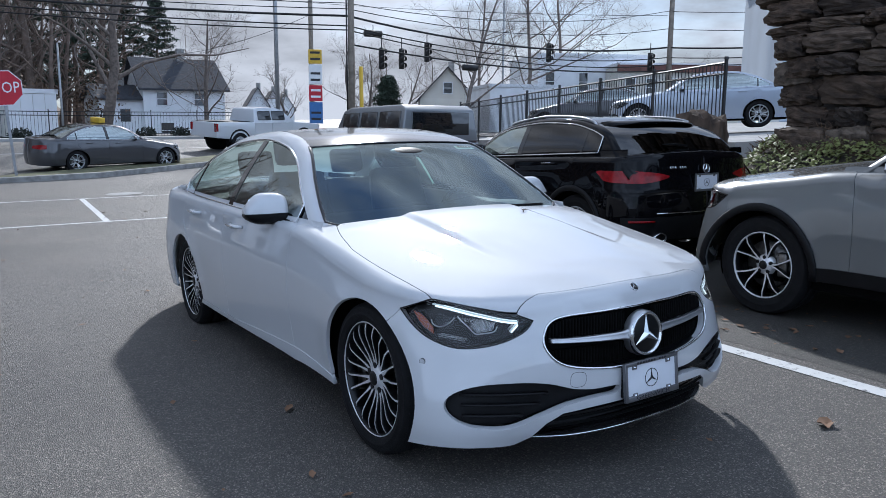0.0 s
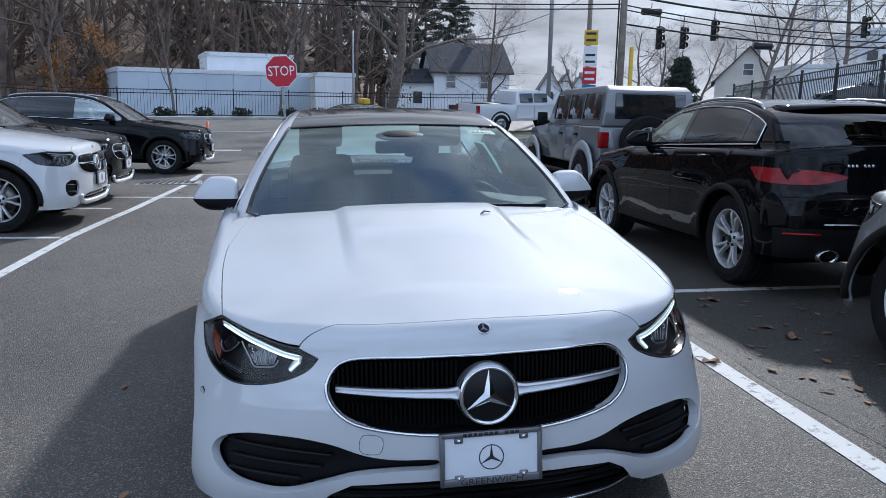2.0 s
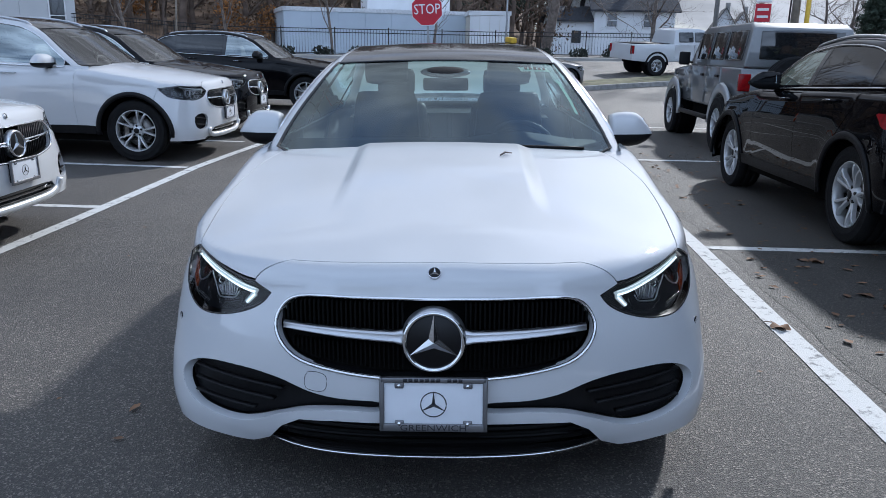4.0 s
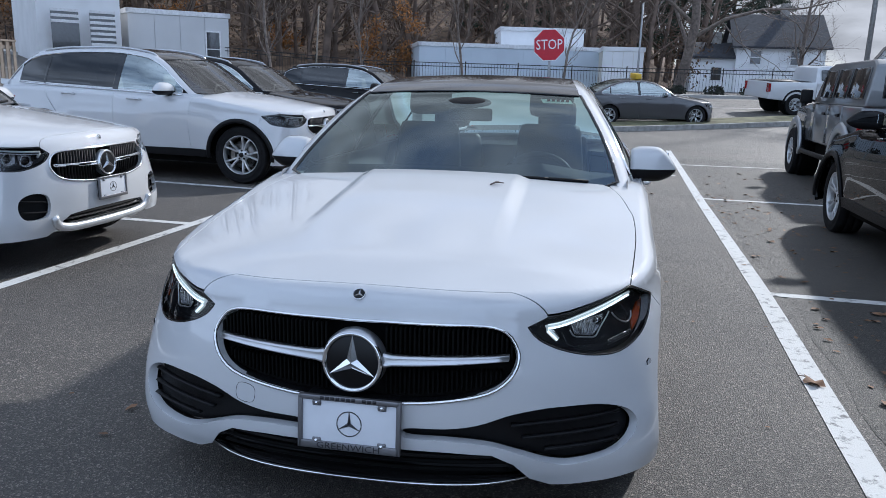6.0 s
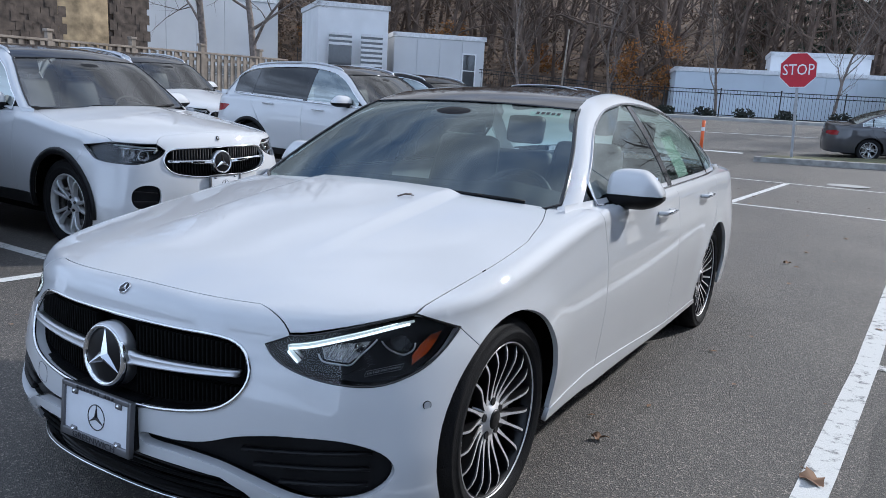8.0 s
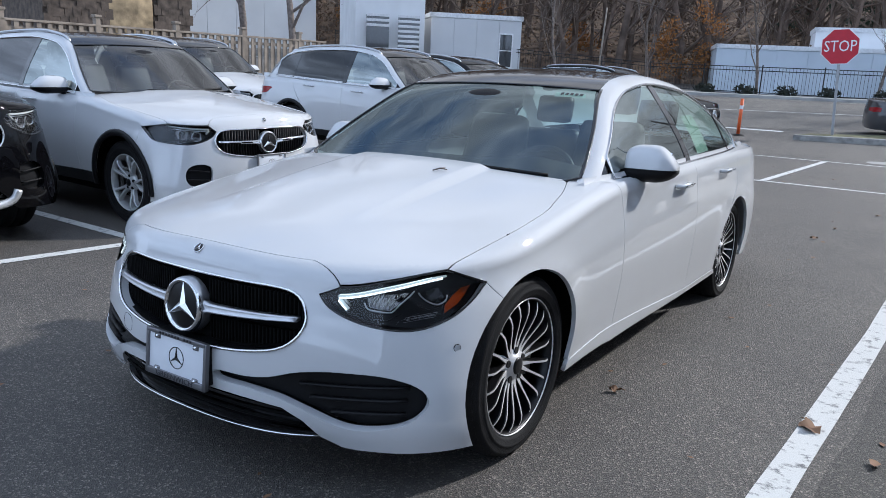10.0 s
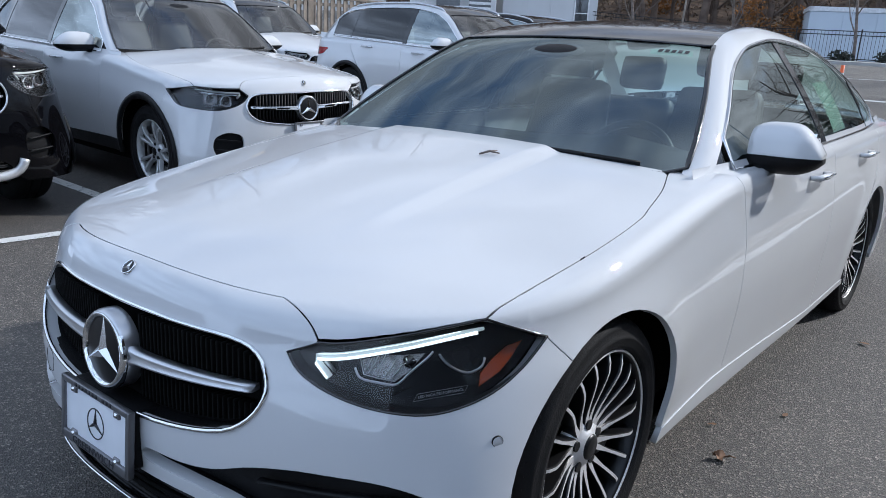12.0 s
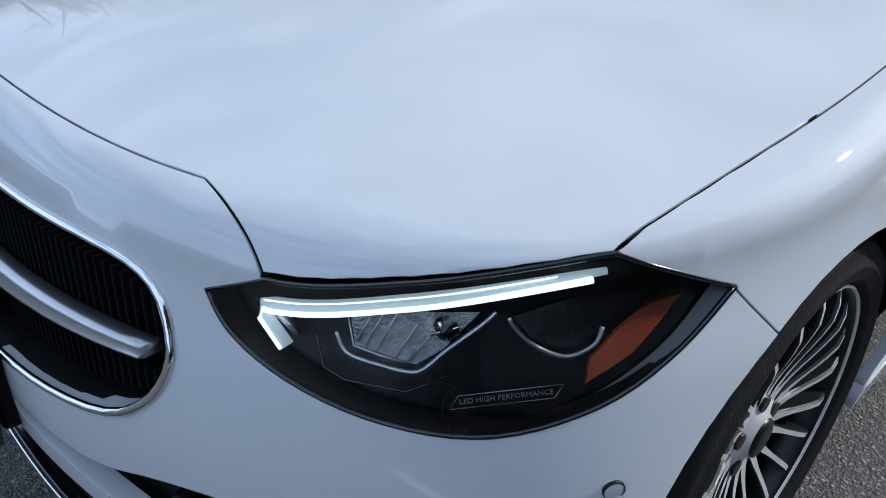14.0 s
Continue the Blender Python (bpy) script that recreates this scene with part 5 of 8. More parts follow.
            # the main reflector: a five-sided bowl with ribbed facets in a chrome edge, and the outer bowl
            def line(pts, r, mat, name, off=0.02):
                part(name, tube([lp(f, d, off) for f, d in pts], r, 6), mat, back)
            def facet(pts, mat, offs):
                bm = bmesh.new()
                bm.faces.new([bm.verts.new(lp(f, d, o)) for (f, d), o in zip(pts, offs)])
                part("facet", bm, mat, back, smooth=False)
            line(catmull([(0.262, 0.049), (0.30, 0.069), (0.40, 0.081), (0.505, 0.0905), (0.55, 0.088), (0.604, 0.0743), (0.70, 0.054), (0.741, 0.0425)], 3, False), 0.0025, SATIN, "chrome_edge", 0.014)
            line([(0.294, 0.034), (0.32, 0.064), (0.404, 0.074), (0.523, 0.086)], 0.0011, SATIN, "ribbed_edge", 0.018)
            facet([(0.30, 0.036), (0.325, 0.063), (0.41, 0.073), (0.44, 0.034)], FACET, (0.020, 0.018, 0.020, 0.030))
            facet([(0.44, 0.034), (0.41, 0.073), (0.523, 0.085), (0.57, 0.040)], FACET, (0.030, 0.020, 0.018, 0.030))
            facet([(0.57, 0.040), (0.523, 0.085), (0.60, 0.072), (0.70, 0.044)], FACET, (0.030, 0.018, 0.016, 0.026))
            for a_, b_ in (((0.361, 0.065), (0.415, 0.031)), ((0.40, 0.070), (0.462, 0.030)), ((0.50, 0.081), (0.572, 0.054)), ((0.46, 0.077), (0.52, 0.046)), ((0.33, 0.060), (0.37, 0.036))):
                line([a_, b_], 0.0011, SATIN, "rib", 0.017)
            st_ = lp(0.60, 0.055, 0.016)
            for a_, b_ in (((0.56, 0.056), (0.66, 0.050)), ((0.585, 0.044), (0.61, 0.064))):
                part("reflector_blade", tube([lp(*a_, 0.014), lp(*b_, 0.012)], [0.0035, 0.001], 6, flat=0.5), CHROME, back)
            lt = lathe([(0.0, 0.006), (0.008, 0.004), (0.012, -0.002), (0.014, -0.004)], 20, "z")
            lt.transform(Matrix.Translation(st_) @ Vector((side * 0.35, -0.93, 0.05)).to_track_quat("Z", "Y").to_matrix().to_4x4())
            part("projector", lt, GLOSS, back)
            line(catmull([(0.775, 0.050), (0.79, 0.060), (0.832, 0.0772), (0.90, 0.0935), (0.94, 0.0955), (0.985, 0.088), (1.0, 0.074)], 3, False), 0.0025, SATIN, "chrome_edge", 0.014)
            facet([(0.79, 0.052), (0.84, 0.076), (0.93, 0.092), (0.985, 0.080), (0.95, 0.045)], FACET_DARK, (0.022, 0.020, 0.020, 0.020, 0.030))
            line([(0.18, 0.05), (0.22, 0.085), (0.30, 0.098), (0.50, 0.112), (0.62, 0.100)], 0.0014, GLOSS, "housing_step", 0.020)
        else:
            part("strip_bezel", tube([lp(f, 0.034 + 0.008 * (1 - f), 0.012) for f in np.linspace(0.03, 0.9, 14)], 0.006, 6), CHROME, back)
            for f, dr, rr in ((0.36, 0.083, 0.033), (0.70, 0.075, 0.030)):
                c = Vector(lp(f, dr, 0.022))
                nrm = Vector((side * 0.35, -0.93, 0.05)).normalized()
                mm = Matrix.Translation(c) @ nrm.to_track_quat("Z", "Y").to_matrix().to_4x4()
                if q["cladding"]:
                    rr *= 1.1
                bz = lathe([(rr * 1.25, -0.012), (rr * 1.2, 0.004), (rr * 1.05, 0.006), (rr, 0.0), (rr * 0.95, -0.012)], 6 if f < 0.5 else 28, "z")
                bz.transform(mm)
                part("lamp_bezel", bz, CHROME, back)
                ln = lathe([(0.0, 0.007), (rr * 0.4, 0.0055), (rr * 0.75, 0.001), (rr, -0.007)], 24, "z")
                ln.transform(mm)
                part("projector", ln, GLOSS, back)
                fc = bmesh.new()
                fc.faces.new([fc.verts.new(lp(f + df_, dr + dd_, 0.024)) for df_, dd_ in ((-0.15, -0.035), (-0.13, 0.02), (0.0, 0.035), (0.14, 0.02), (0.15, -0.035))])
                part("facet", fc, FACET, back, smooth=False)
                arc = [mm @ Vector((rr * 1.22 * math.cos(a), rr * 1.05 * math.sin(a), 0.006)) for a in np.linspace(radians(200), radians(350), 12)]
                part("chrome_edge", tube(arc, 0.0022, 6), CHROME, back)
        amb = [sv(0.458 + yoff, zf(0.606)), sv(0.462 + yoff, zf(0.632)), sv(0.488 + yoff, zf(0.658)), sv(0.518 + yoff, zf(0.678)), sv(0.552 + yoff, zf(0.684)), sv(0.53 + yoff, zf(0.660)), sv(0.50 + yoff, zf(0.632))]
        if hero:
            panel("amber_reflector", B.at, amb, AMBER, back, step=0.03, depth=0.006, offset=-0.014, mirror=mir)
        lens = panel("lens", B.at, lamp, LENS, back, step=0.04, depth=0, gap=0.0012, offset=-0.0005, mirror=mir)
        lens.visible_shadow = False
        part("lamp_seal", tube([Vector(sxp(p)) - Vector((0, -0.003, 0)) for p in L0], 0.0032, 5, True), GLOSS, back)
        if hero:
            s0, v0 = lamp_low[20]
            a = B.at(np.array([s0 - 0.01, s0 + 0.01, s0]), np.array([v0 + 0.030, v0 + 0.030, v0 + 0.034]))
            p = [Vector(sxp(t)) for t in a]
            ex = ((p[1] - p[0]) * side).normalized()
            ez = (p[2] - (p[0] + p[1]) / 2)
            ez = (ez - ex * ez.dot(ex)).normalized()
            ey = ez.cross(ex)
            rot = Matrix((ex, ez, ex.cross(ez))).transposed().to_4x4()
            c0 = (p[0] + p[1]) / 2 - ex.cross(ez) * 0.006 + ex * side * 0.012 + ez * 0.007
            text_part("lettering", "LED HIGH PERFORMANCE", 0.0078, Matrix.Translation(c0) @ rot, SATIN, back, extrude=0.0002)
            edge_ = [Matrix.Translation(c0) @ rot @ Vector(v) for v in ((-0.056, -0.0065, 0), (0.046, -0.0065, 0), (0.056, 0.0065, 0), (-0.046, 0.0065, 0))]
            part("lettering_border", tube(edge_, 0.0005, 4, True), SATIN, back)

    # flanks
    d1, d2, d3 = q["doors"]
    z_sill = zf(0.262) if not q["cladding"] else zf(0.30)
    z_bot = q["zb"] + 0.005
    topv = lambda y, k=0.75: (float(B.s_of_y(y)), float(B.rad(B.s_of_y(y))) * math.pi / 2 * k)
    fender_top = B.plan_to_sv([e2] + flank + [(0.70 * kw, base(0.70) + 0.03)])
    arch_f = tov(arch_pts(y_h, ang_seam, -math.asin(min(1, (hz - z_sill) / ra)), 22))
    fender = [tip] + arch_f + [sv(d1, z_sill)] + [sv(d1 + 0.02, zf(0.5)), sv(d1 + 0.01, zf(0.75)), topv(d1 - 0.01)] + [topv(d1 - 0.05, 1.3)] + fender_top[::-1]
    door1 = [sv(d1, z_sill), sv(d2, z_sill), sv(d2, zf(0.6)), topv(d2), topv((d1 + d2) / 2), topv(d1 - 0.01), sv(d1 + 0.01, zf(0.75)), sv(d1 + 0.02, zf(0.5))]
    ang3 = math.acos(max(-1, min(1, (d3 - 0.19 - y_r) / (ra + 0.02))))
    arch_d = tov(arch_pts(y_r, math.pi - 0.02, ang3, 10, ra + 0.012))
    door2 = [sv(d2, z_sill), sv(y_r - ra - 0.012, z_sill)] + arch_d + [sv(d3 + 0.06, zf(0.80)), topv(d3 + 0.10), topv((d2 + d3) / 2), topv(d2), sv(d2, zf(0.6))]
    sill = [sv(y_h + ra - 0.025, z_bot + 0.045), sv(d1, z_bot + 0.055), sv(y_r - ra + 0.03, z_bot + 0.055), sv(y_r - ra - 0.004, z_sill), sv((d1 + y_r) / 2, z_sill), sv(y_h + ra - 0.006, z_sill)]
    S = B.S
    arch_q = tov(arch_pts(y_r, ang3, math.acos(max(-1.0, min(1.0, -(ra - 0.001) / ra))) * 0 - math.asin(min(1, (hz - zf(0.24)) / ra)), 18))
    tail_s = float(B.s_of_y(q["ye"] - 0.42))
    z_tail = zf(0.60)
    vz = lambda s, z: (s, float(B.v_of_z(np.array([s]), np.array([z]))[0]))
    quarter = arch_q + [vz(tail_s, zf(0.24)), vz(tail_s, zf(0.5)), vz(tail_s, z_tail), vz(S - 0.62, z_tail), (S - 0.62, 0.06), (S - 0.75, 0.06), (tail_s + 0.02, 0.06), topv(q["ye"] - 0.75), topv(d3 + 0.10), sv(d3 + 0.06, zf(0.80))]
    r_b = [vz(tail_s, zf(0.24)), vz(tail_s + 0.3, zf(0.22)), vz(S - 0.3, zf(0.22)), (S, vz(S, zf(0.22))[1]), (S, vz(S, zf(0.60))[1]), vz(S - 0.3, z_tail), vz(S - 0.62, z_tail), vz(tail_s, z_tail), vz(tail_s, zf(0.5))]
    for side in (1, -1):
        mir = side < 0
        panel("front_wing", B.at, fender, paint, car, step=st, mirror=mir, gap=0.0022)
        panel("front_door", B.at, door1, paint, car, step=st * 1.3, mirror=mir, gap=0.0028)
        panel("rear_door", B.at, door2, paint, car, step=st * 1.3, mirror=mir, gap=0.0028)
        panel("sill", B.at, sill, TRIM if q["cladding"] else paint, car, step=0.06, mirror=mir, offset=0.010 if q["cladding"] else 0.004)
        panel("rear_quarter", B.at, quarter, paint, car, step=st * 1.6, mirror=mir)
        panel("rear_bumper", B.at, r_b, paint, car, step=0.07, mirror=mir)
        for y in (d1 + 0.80, d3 - 0.28):
            z = float(B.belt(y)) - 0.085
            c = B.skin(np.array([B.s_of_y(y)]), np.array([z]))[0]
            grip = tube([(side * (c[0] + 0.002), y - 0.10, z), (side * (c[0] + 0.030), y - 0.085, z), (side * (c[0] + 0.036), y, z + 0.002), (side * (c[0] + 0.030), y + 0.085, z), (side * (c[0] + 0.002), y + 0.10, z)], [0.010, 0.013, 0.014, 0.013, 0.010], 8, flat=0.9)
            h = part("door_handle", grip, paint, car)
            part("handle_trim", tube([(side * (c[0] + 0.045), y - 0.075, z + 0.004), (side * (c[0] + 0.048), y + 0.075, z + 0.006)], 0.0035, 5), CHROME, h)
        if hero:
            sc = B.skin(np.array([B.s_of_y(0.480)]), np.array([0.503]))[0]
            lat = lathe([(0, 0.002), (0.0095, 0.002), (0.0108, 0.0015), (0.0115, -0.004)], 24, "z")
            nrm = Vector((0.86 * side, -0.5, 0))
            lat.transform(Matrix.Translation((side * sc[0], sc[1], sc[2])) @ nrm.to_track_quat("Z", "Y").to_matrix().to_4x4())
            sen = part("parking_sensor", lat, paint, car)
            rg = lathe([(0.0110, 0.0020), (0.0119, 0.0022), (0.0124, -0.002)], 24, "z")
            rg.transform(Matrix.Translation((side * sc[0], sc[1], sc[2])) @ nrm.to_track_quat("Z", "Y").to_matrix().to_4x4())
            part("sensor_ring", rg, TRIM, sen)
        if q["cladding"]:
            for yc in (y_h, y_r):
                pts = [Vector(B.skin(np.array([s]), np.array([z]))[0]) for s, z in arch_pts(yc, -0.12, math.pi + 0.12, 24, ra + 0.012)]
                part("arch_cladding", tube([(side * (p.x + 0.004), p.y, p.z) for p in pts], 0.030, 8, flat=0.55, up=Vector((1, 0, 0))), TRIM, car, "black plastic wheel arch trim")
    # wheel houses, floor and wheels
    R, rim, wid = q["wheel"]
    under = box_bm(-0.80, 0.80, 0.55, q["ye"] - 0.4, hz - 0.14, hz - 0.02, 0.02)
    box_bm(-0.50, 0.50, 0.32, q["ye"] - 0.25, hz - 0.10, zf(0.52), 0.02, under)
    box_bm(-0.80, 0.80, y_h + ra + 0.06, y_r - ra - 0.06, z_bot + 0.02, zf(0.62), 0.02, under)
    part("underbody", under, LINER, car)
    for yc in (y_h, y_r):
        for side in (1, -1):
            bm = lathe([(ra + 0.012, 0.80), (ra + 0.015, 0.55), (ra - 0.05, 0.49), (0.0, 0.49)], 40, "x")
            kill = [v for v in bm.verts if v.co.z < -0.16]
            bmesh.ops.delete(bm, geom=kill, context="VERTS")
            bm.transform(Matrix.Translation((0, yc, hz)))
            if side < 0:
                bm.transform(Matrix.Diagonal((-1, 1, 1, 1)))
            part("wheel_house", bm, LINER, car)
            wheel_part(car, R, rim, wid, q["style"], side * q["track"], yc, hz, side)
            cal = box_bm(side * q["track"] - side * 0.14, side * q["track"] - side * 0.05, yc + 0.09, yc + 0.17, hz - 0.08, hz + 0.10, 0.02)
            part("brake_caliper", cal, STEEL, car)

    # cabin: pillars and rails
    y0c, y1c = q["base_y"] + (0.13 if q["cladding"] else 0.08), (q["dlo"][1] + 0.22 if q["rear"] == "sedan" else q["roof"][-1][0] - 0.01)
    ys = np.linspace(y0c, y1c, 44)
    rl = B.rail(ys)
    for side in (1, -1):
        verts, faces, n = [], [], 9
        for i, y in enumerate(ys):
            x, z = rl[i, 0], rl[i, 2]
            wi, wo = 0.055, 0.046
            ti = B.roof_top(np.array([x - wi]), np.array([y]))[0]
            so = B.cab_side(np.array([y]), np.array([z - wo]))[0]
            c = np.array([x, y, z])
            for k in range(n):
                t = k / (n - 1)
                p = ti * (1 - t) ** 2 + 2 * c * t * (1 - t) + so * t * t
                verts.append((p[0] * side, p[1], p[2]))
        for i in range(len(ys) - 1):
            for k in range(n - 1):
                f = (i * n + k, i * n + k + 1, (i + 1) * n + k + 1, (i + 1) * n + k)
                faces.append(f if side > 0 else f[::-1])
        mesh_part("roof_rail", verts, faces, paint, car)
    # glass and roof
    ry = lambda y: float(B.rail(np.array([y]))[0, 0]) - 0.05
    xw0 = 0.69
    bot = [(x, base(x) - 0.03) for x in np.linspace(-xw0, xw0, 13)]
    yside = np.linspace(base(xw0) + 0.02, q["top_y"] + 0.07, 7)
    rs = [(ry(y), y) for y in yside]
    topl = [(x, q["top_y"] + (0.27 if q["cladding"] else 0.19) * x * x) for x in np.linspace(ry(q["top_y"] + 0.075) - 0.01, -ry(q["top_y"] + 0.075) + 0.01, 9)]
    ws = panel("windscreen", B.roof_top, bot + rs + topl + [(-x, y) for x, y in rs[::-1]], WINDSHIELD if hero else PARKED_SCREEN, car, step=0.07, depth=0, offset=-0.002)
    ws.visible_shadow = False
    edge = np.array(resample(bot + rs + topl + [(-x, y) for x, y in rs[::-1]], 0.04))
    part("windscreen_seal", tube([tuple(p) for p in B.roof_top(edge[:, 0], edge[:, 1])], 0.009, 6, True, flat=0.5), GLOSS, ws)
    top_in = [(x, q["top_y"] + 0.012 + (0.27 if q["cladding"] else 0.19) * x * x) for x in np.linspace(-ry(q["top_y"] + 0.09) - 0.0, ry(q["top_y"] + 0.09) + 0.0, 9)]
    rys = np.linspace(q["top_y"] + 0.12, q["roof_end"] - 0.02, 9)
    rr2 = [(ry(y) + 0.0, y) for y in rys]
    endl = [(x, q["roof_end"] - 0.12 * x * x) for x in np.linspace(ry(q["roof_end"]) , -ry(q["roof_end"]), 7)]
    roofo = top_in + rr2 + endl + [(-x, y) for x, y in rr2[::-1]]
    panel("roof", B.roof_top, roofo, GLOSS if q["roof_dark"] else paint, car, step=0.08, depth=0.01, label="glossy black glass roof" if q["roof_dark"] else "")
    ye2 = q["dlo"][1] + 0.16 if q["rear"] == "sedan" else q["roof"][-2][0] + 0.03
    rys = np.linspace(q["roof_end"] + 0.03, ye2, 7)
    rr3 = [(ry(y), y) for y in rys]
    rwo = [(x, q["roof_end"] + 0.012 - 0.12 * x * x) for x in np.linspace(-ry(q["roof_end"]), ry(q["roof_end"]), 7)] + rr3 + [(-x, y) for x, y in rr3[::-1]]
    rw = panel("rear_window", B.roof_top, rwo, PRIVACY if q["privacy"] else SIDE_GLASS, car, step=0.06, depth=0, offset=-0.002)
    rw.visible_shadow = False
    if q["rear"] == "suv":
        yl = q["roof"][-1][0]
        up = [(ry(y), y) for y in np.linspace(ye2 + 0.006, yl, 4)]
        panel("upper_tailgate", B.roof_top, [(-x, y) for x, y in up[::-1]] + up, paint, car, step=0.08, depth=0.0)
        sill_x = np.linspace(-0.78, 0.78, 13)
        back_y = lambda x: q["ye"] - q["Dr"] * (1 - max(0.0, 1 - (abs(x) / q["W"]) ** 2.6) ** (1 / 2.6)) - 0.045
        panel("tailgate_shelf", B.top, [(x, yl - 0.16) for x in sill_x] + [(x, max(yl - 0.14, back_y(x))) for x in sill_x[::-1]], paint, car, step=0.08, depth=0.0, gap=0.0)
    ya, yb = q["dlo"]
    yd = np.linspace(ya, yb, 30)
    rz = B.rail(yd)[:, 2] - 0.052
    bz = B.belt(yd) + 0.012
    okd = rz > bz + 0.004
    yd, rz, bz = yd[okd], rz[okd], bz[okd]
    bp1, bp2 = d2 - 0.035, d2 + 0.045
    qg = d3 + (0.05 if q["rear"] == "sedan" else 0.12)

    def glass_piece(y_a, y_b, name, mat, sub):
        m_ = (yd > y_a) & (yd < y_b)
        yy = np.concatenate([[max(y_a, yd[0])], yd[m_], [min(y_b, yd[-1])]])
        up = np.interp(yy, yd, rz)
        dn = np.interp(yy, yd, bz)
        o = list(zip(yy, dn)) + list(zip(yy[::-1], up[::-1]))
        for side in (1, -1):
            g = panel(name, B.cab_side, o, mat, car, step=0.09, depth=0.0 if mat is not GLOSS else 0.006, offset=-0.006 if mat is not GLOSS else -0.003, mirror=side < 0, gap=0.002)
            if mat is not GLOSS:
                g.visible_shadow = False
    glass_piece(ya, bp1, "front_side_window", SIDE_GLASS, 0)
    glass_piece(bp1, bp2, "pillar_cover", GLOSS, 0)
    glass_piece(bp2, qg, "rear_side_window", PRIVACY if q["privacy"] else SIDE_GLASS, 0)
    glass_piece(qg, qg + 0.03, "quarter_pillar", GLOSS, 0)
    glass_piece(qg + 0.03, yb, "quarter_window", PRIVACY if q["privacy"] else SIDE_GLASS, 0)
    loop = list(zip(yd, bz - 0.006)) + list(zip(yd[::-1], rz[::-1] + 0.006))
    lp3 = B.cab_side(np.array([p[0] for p in loop]), np.array([p[1] for p in loop]))
    for side in (1, -1):
        part("window_trim", tube([(side * (p[0] + 0.001), p[1], p[2]) for p in lp3], 0.0075, 6, True), CHROME if hero or q.get("chrome_line", True) else TRIM, car, "chrome window line")
        # shoulder between the door tops and the glass
        ys2 = np.linspace(q["base_y"] + 0.06, yb + 0.35, 34)
        sh = []
        for y in ys2:
            s_, v_ = topv(y, 0.6)
            a = B.at(np.array([s_]), np.array([v_]))[0]
            b2 = B.cab_side(np.array([y]), np.array([float(B.belt(y)) + 0.03]))[0]
            sh.append((a - (0.004, 0, 0.002), np.array([b2[0] + 0.004, y, a[2] + 0.012]), b2 - (0.004, 0, 0)))
        verts = [(p[0] * side, p[1], p[2]) for row in sh for p in row]
        faces = []
        for i in range(len(ys2) - 1):
            for k in range(2):
                f = (i * 3 + k, i * 3 + k + 1, (i + 1) * 3 + k + 1, (i + 1) * 3 + k)
                faces.append(f[::-1] if side > 0 else f)
        mesh_part("belt_moulding", verts, faces, paint, car)
        mx, my, mz = q["mirror"]
        mirror_unit(car, side, side * mx, my, mz, paint, 1.12 if q["rear"] == "sedan" else 1.2, 0.80 if hero else 1.0)
        # sail panel in front of the side window
        yq = np.linspace(q["base_y"] + (0.16 if q["cladding"] else 0.09), ya + 0.12, 8)
        so = [(y, float(B.belt(y)) + 0.0) for y in yq] + [(y, min(float(B.rail(np.array([y]))[0, 2]) - 0.04, float(np.interp(y, yd, rz)) if y > yd[0] else 9)) for y in yq[::-1]]
        if q["rear"] != "none":
            panel("sail_panel", B.cab_side, so, GLOSS if hero else TRIM, car, step=0.06, depth=0.004, offset=-0.010, mirror=side < 0)
        # rear pillar
        yq = np.linspace(yb - 0.10, y1c, 8)
        so = [(y, float(B.belt(y)) - 0.005) for y in yq] + [(y, max(float(B.belt(y)) + 0.0, float(B.rail(np.array([y]))[0, 2]) - 0.044)) for y in yq[::-1]]
        panel("rear_pillar", B.cab_side, so, paint, car, step=0.06, depth=0, offset=-0.012, mirror=side < 0)
    # cowl between bonnet and windscreen, with wipers
    cw = [(x, base(x) - 0.10) for x in np.linspace(-0.74, 0.74, 13)] + [(x, base(x) + 0.05) for x in np.linspace(0.74, -0.74, 13)]
    panel("cowl", lambda x, y: np.stack([x, y, B.hood(x, y) - 0.030], -1), cw, TRIM, car, step=0.08, depth=0)
    for x0, x1 in ((-0.30, 0.45), (0.10, 0.62)):
        pts = [B.roof_top(np.array([x]), np.array([base(x) + 0.010]))[0] + (0, -0.01, -0.004) for x in np.linspace(x0, x1, 8)]
        part("wiper", tube([tuple(p - (0, 0.012, 0.004)) for p in pts] if hero else [tuple(p) for p in pts], 0.005 if hero else 0.008, 5, flat=1.4), TRIM, car)
    # deck and tail
    if q["rear"] == "sedan":
        dk = [(x, y1c - 0.22 - 0.10 * x * x) for x in np.linspace(-0.74, 0.74, 9)] + [(0.74, q["ye"] - 0.32), (0.6, q["ye"] - 0.13), (0.3, q["ye"] - 0.06), (-0.3, q["ye"] - 0.06), (-0.6, q["ye"] - 0.13), (-0.74, q["ye"] - 0.32)]
        panel("boot_lid", B.top, dk, paint, car, step=0.09)
        panel("parcel_shelf", lambda x, y: np.stack([x, y, B.hood(x, y) - 0.05], -1), [(-0.7, 3.5), (0.7, 3.5), (0.72, y1c + 0.1), (-0.72, y1c + 0.1)], DASH, car, step=0.2, depth=0)
        tl = [vz(S - 0.80, zf(0.72)), vz(S - 0.62, zf(0.70)), vz(S - 0.30, zf(0.72)), vz(S - 0.30, zf(0.80)), vz(S - 0.62, zf(0.84)), vz(S - 0.80, zf(0.83))]
        gate = [vz(S - 0.62, z_tail), (S, vz(S, z_tail)[1]), (S, 0.085), (S - 0.62, 0.085)]
    else:
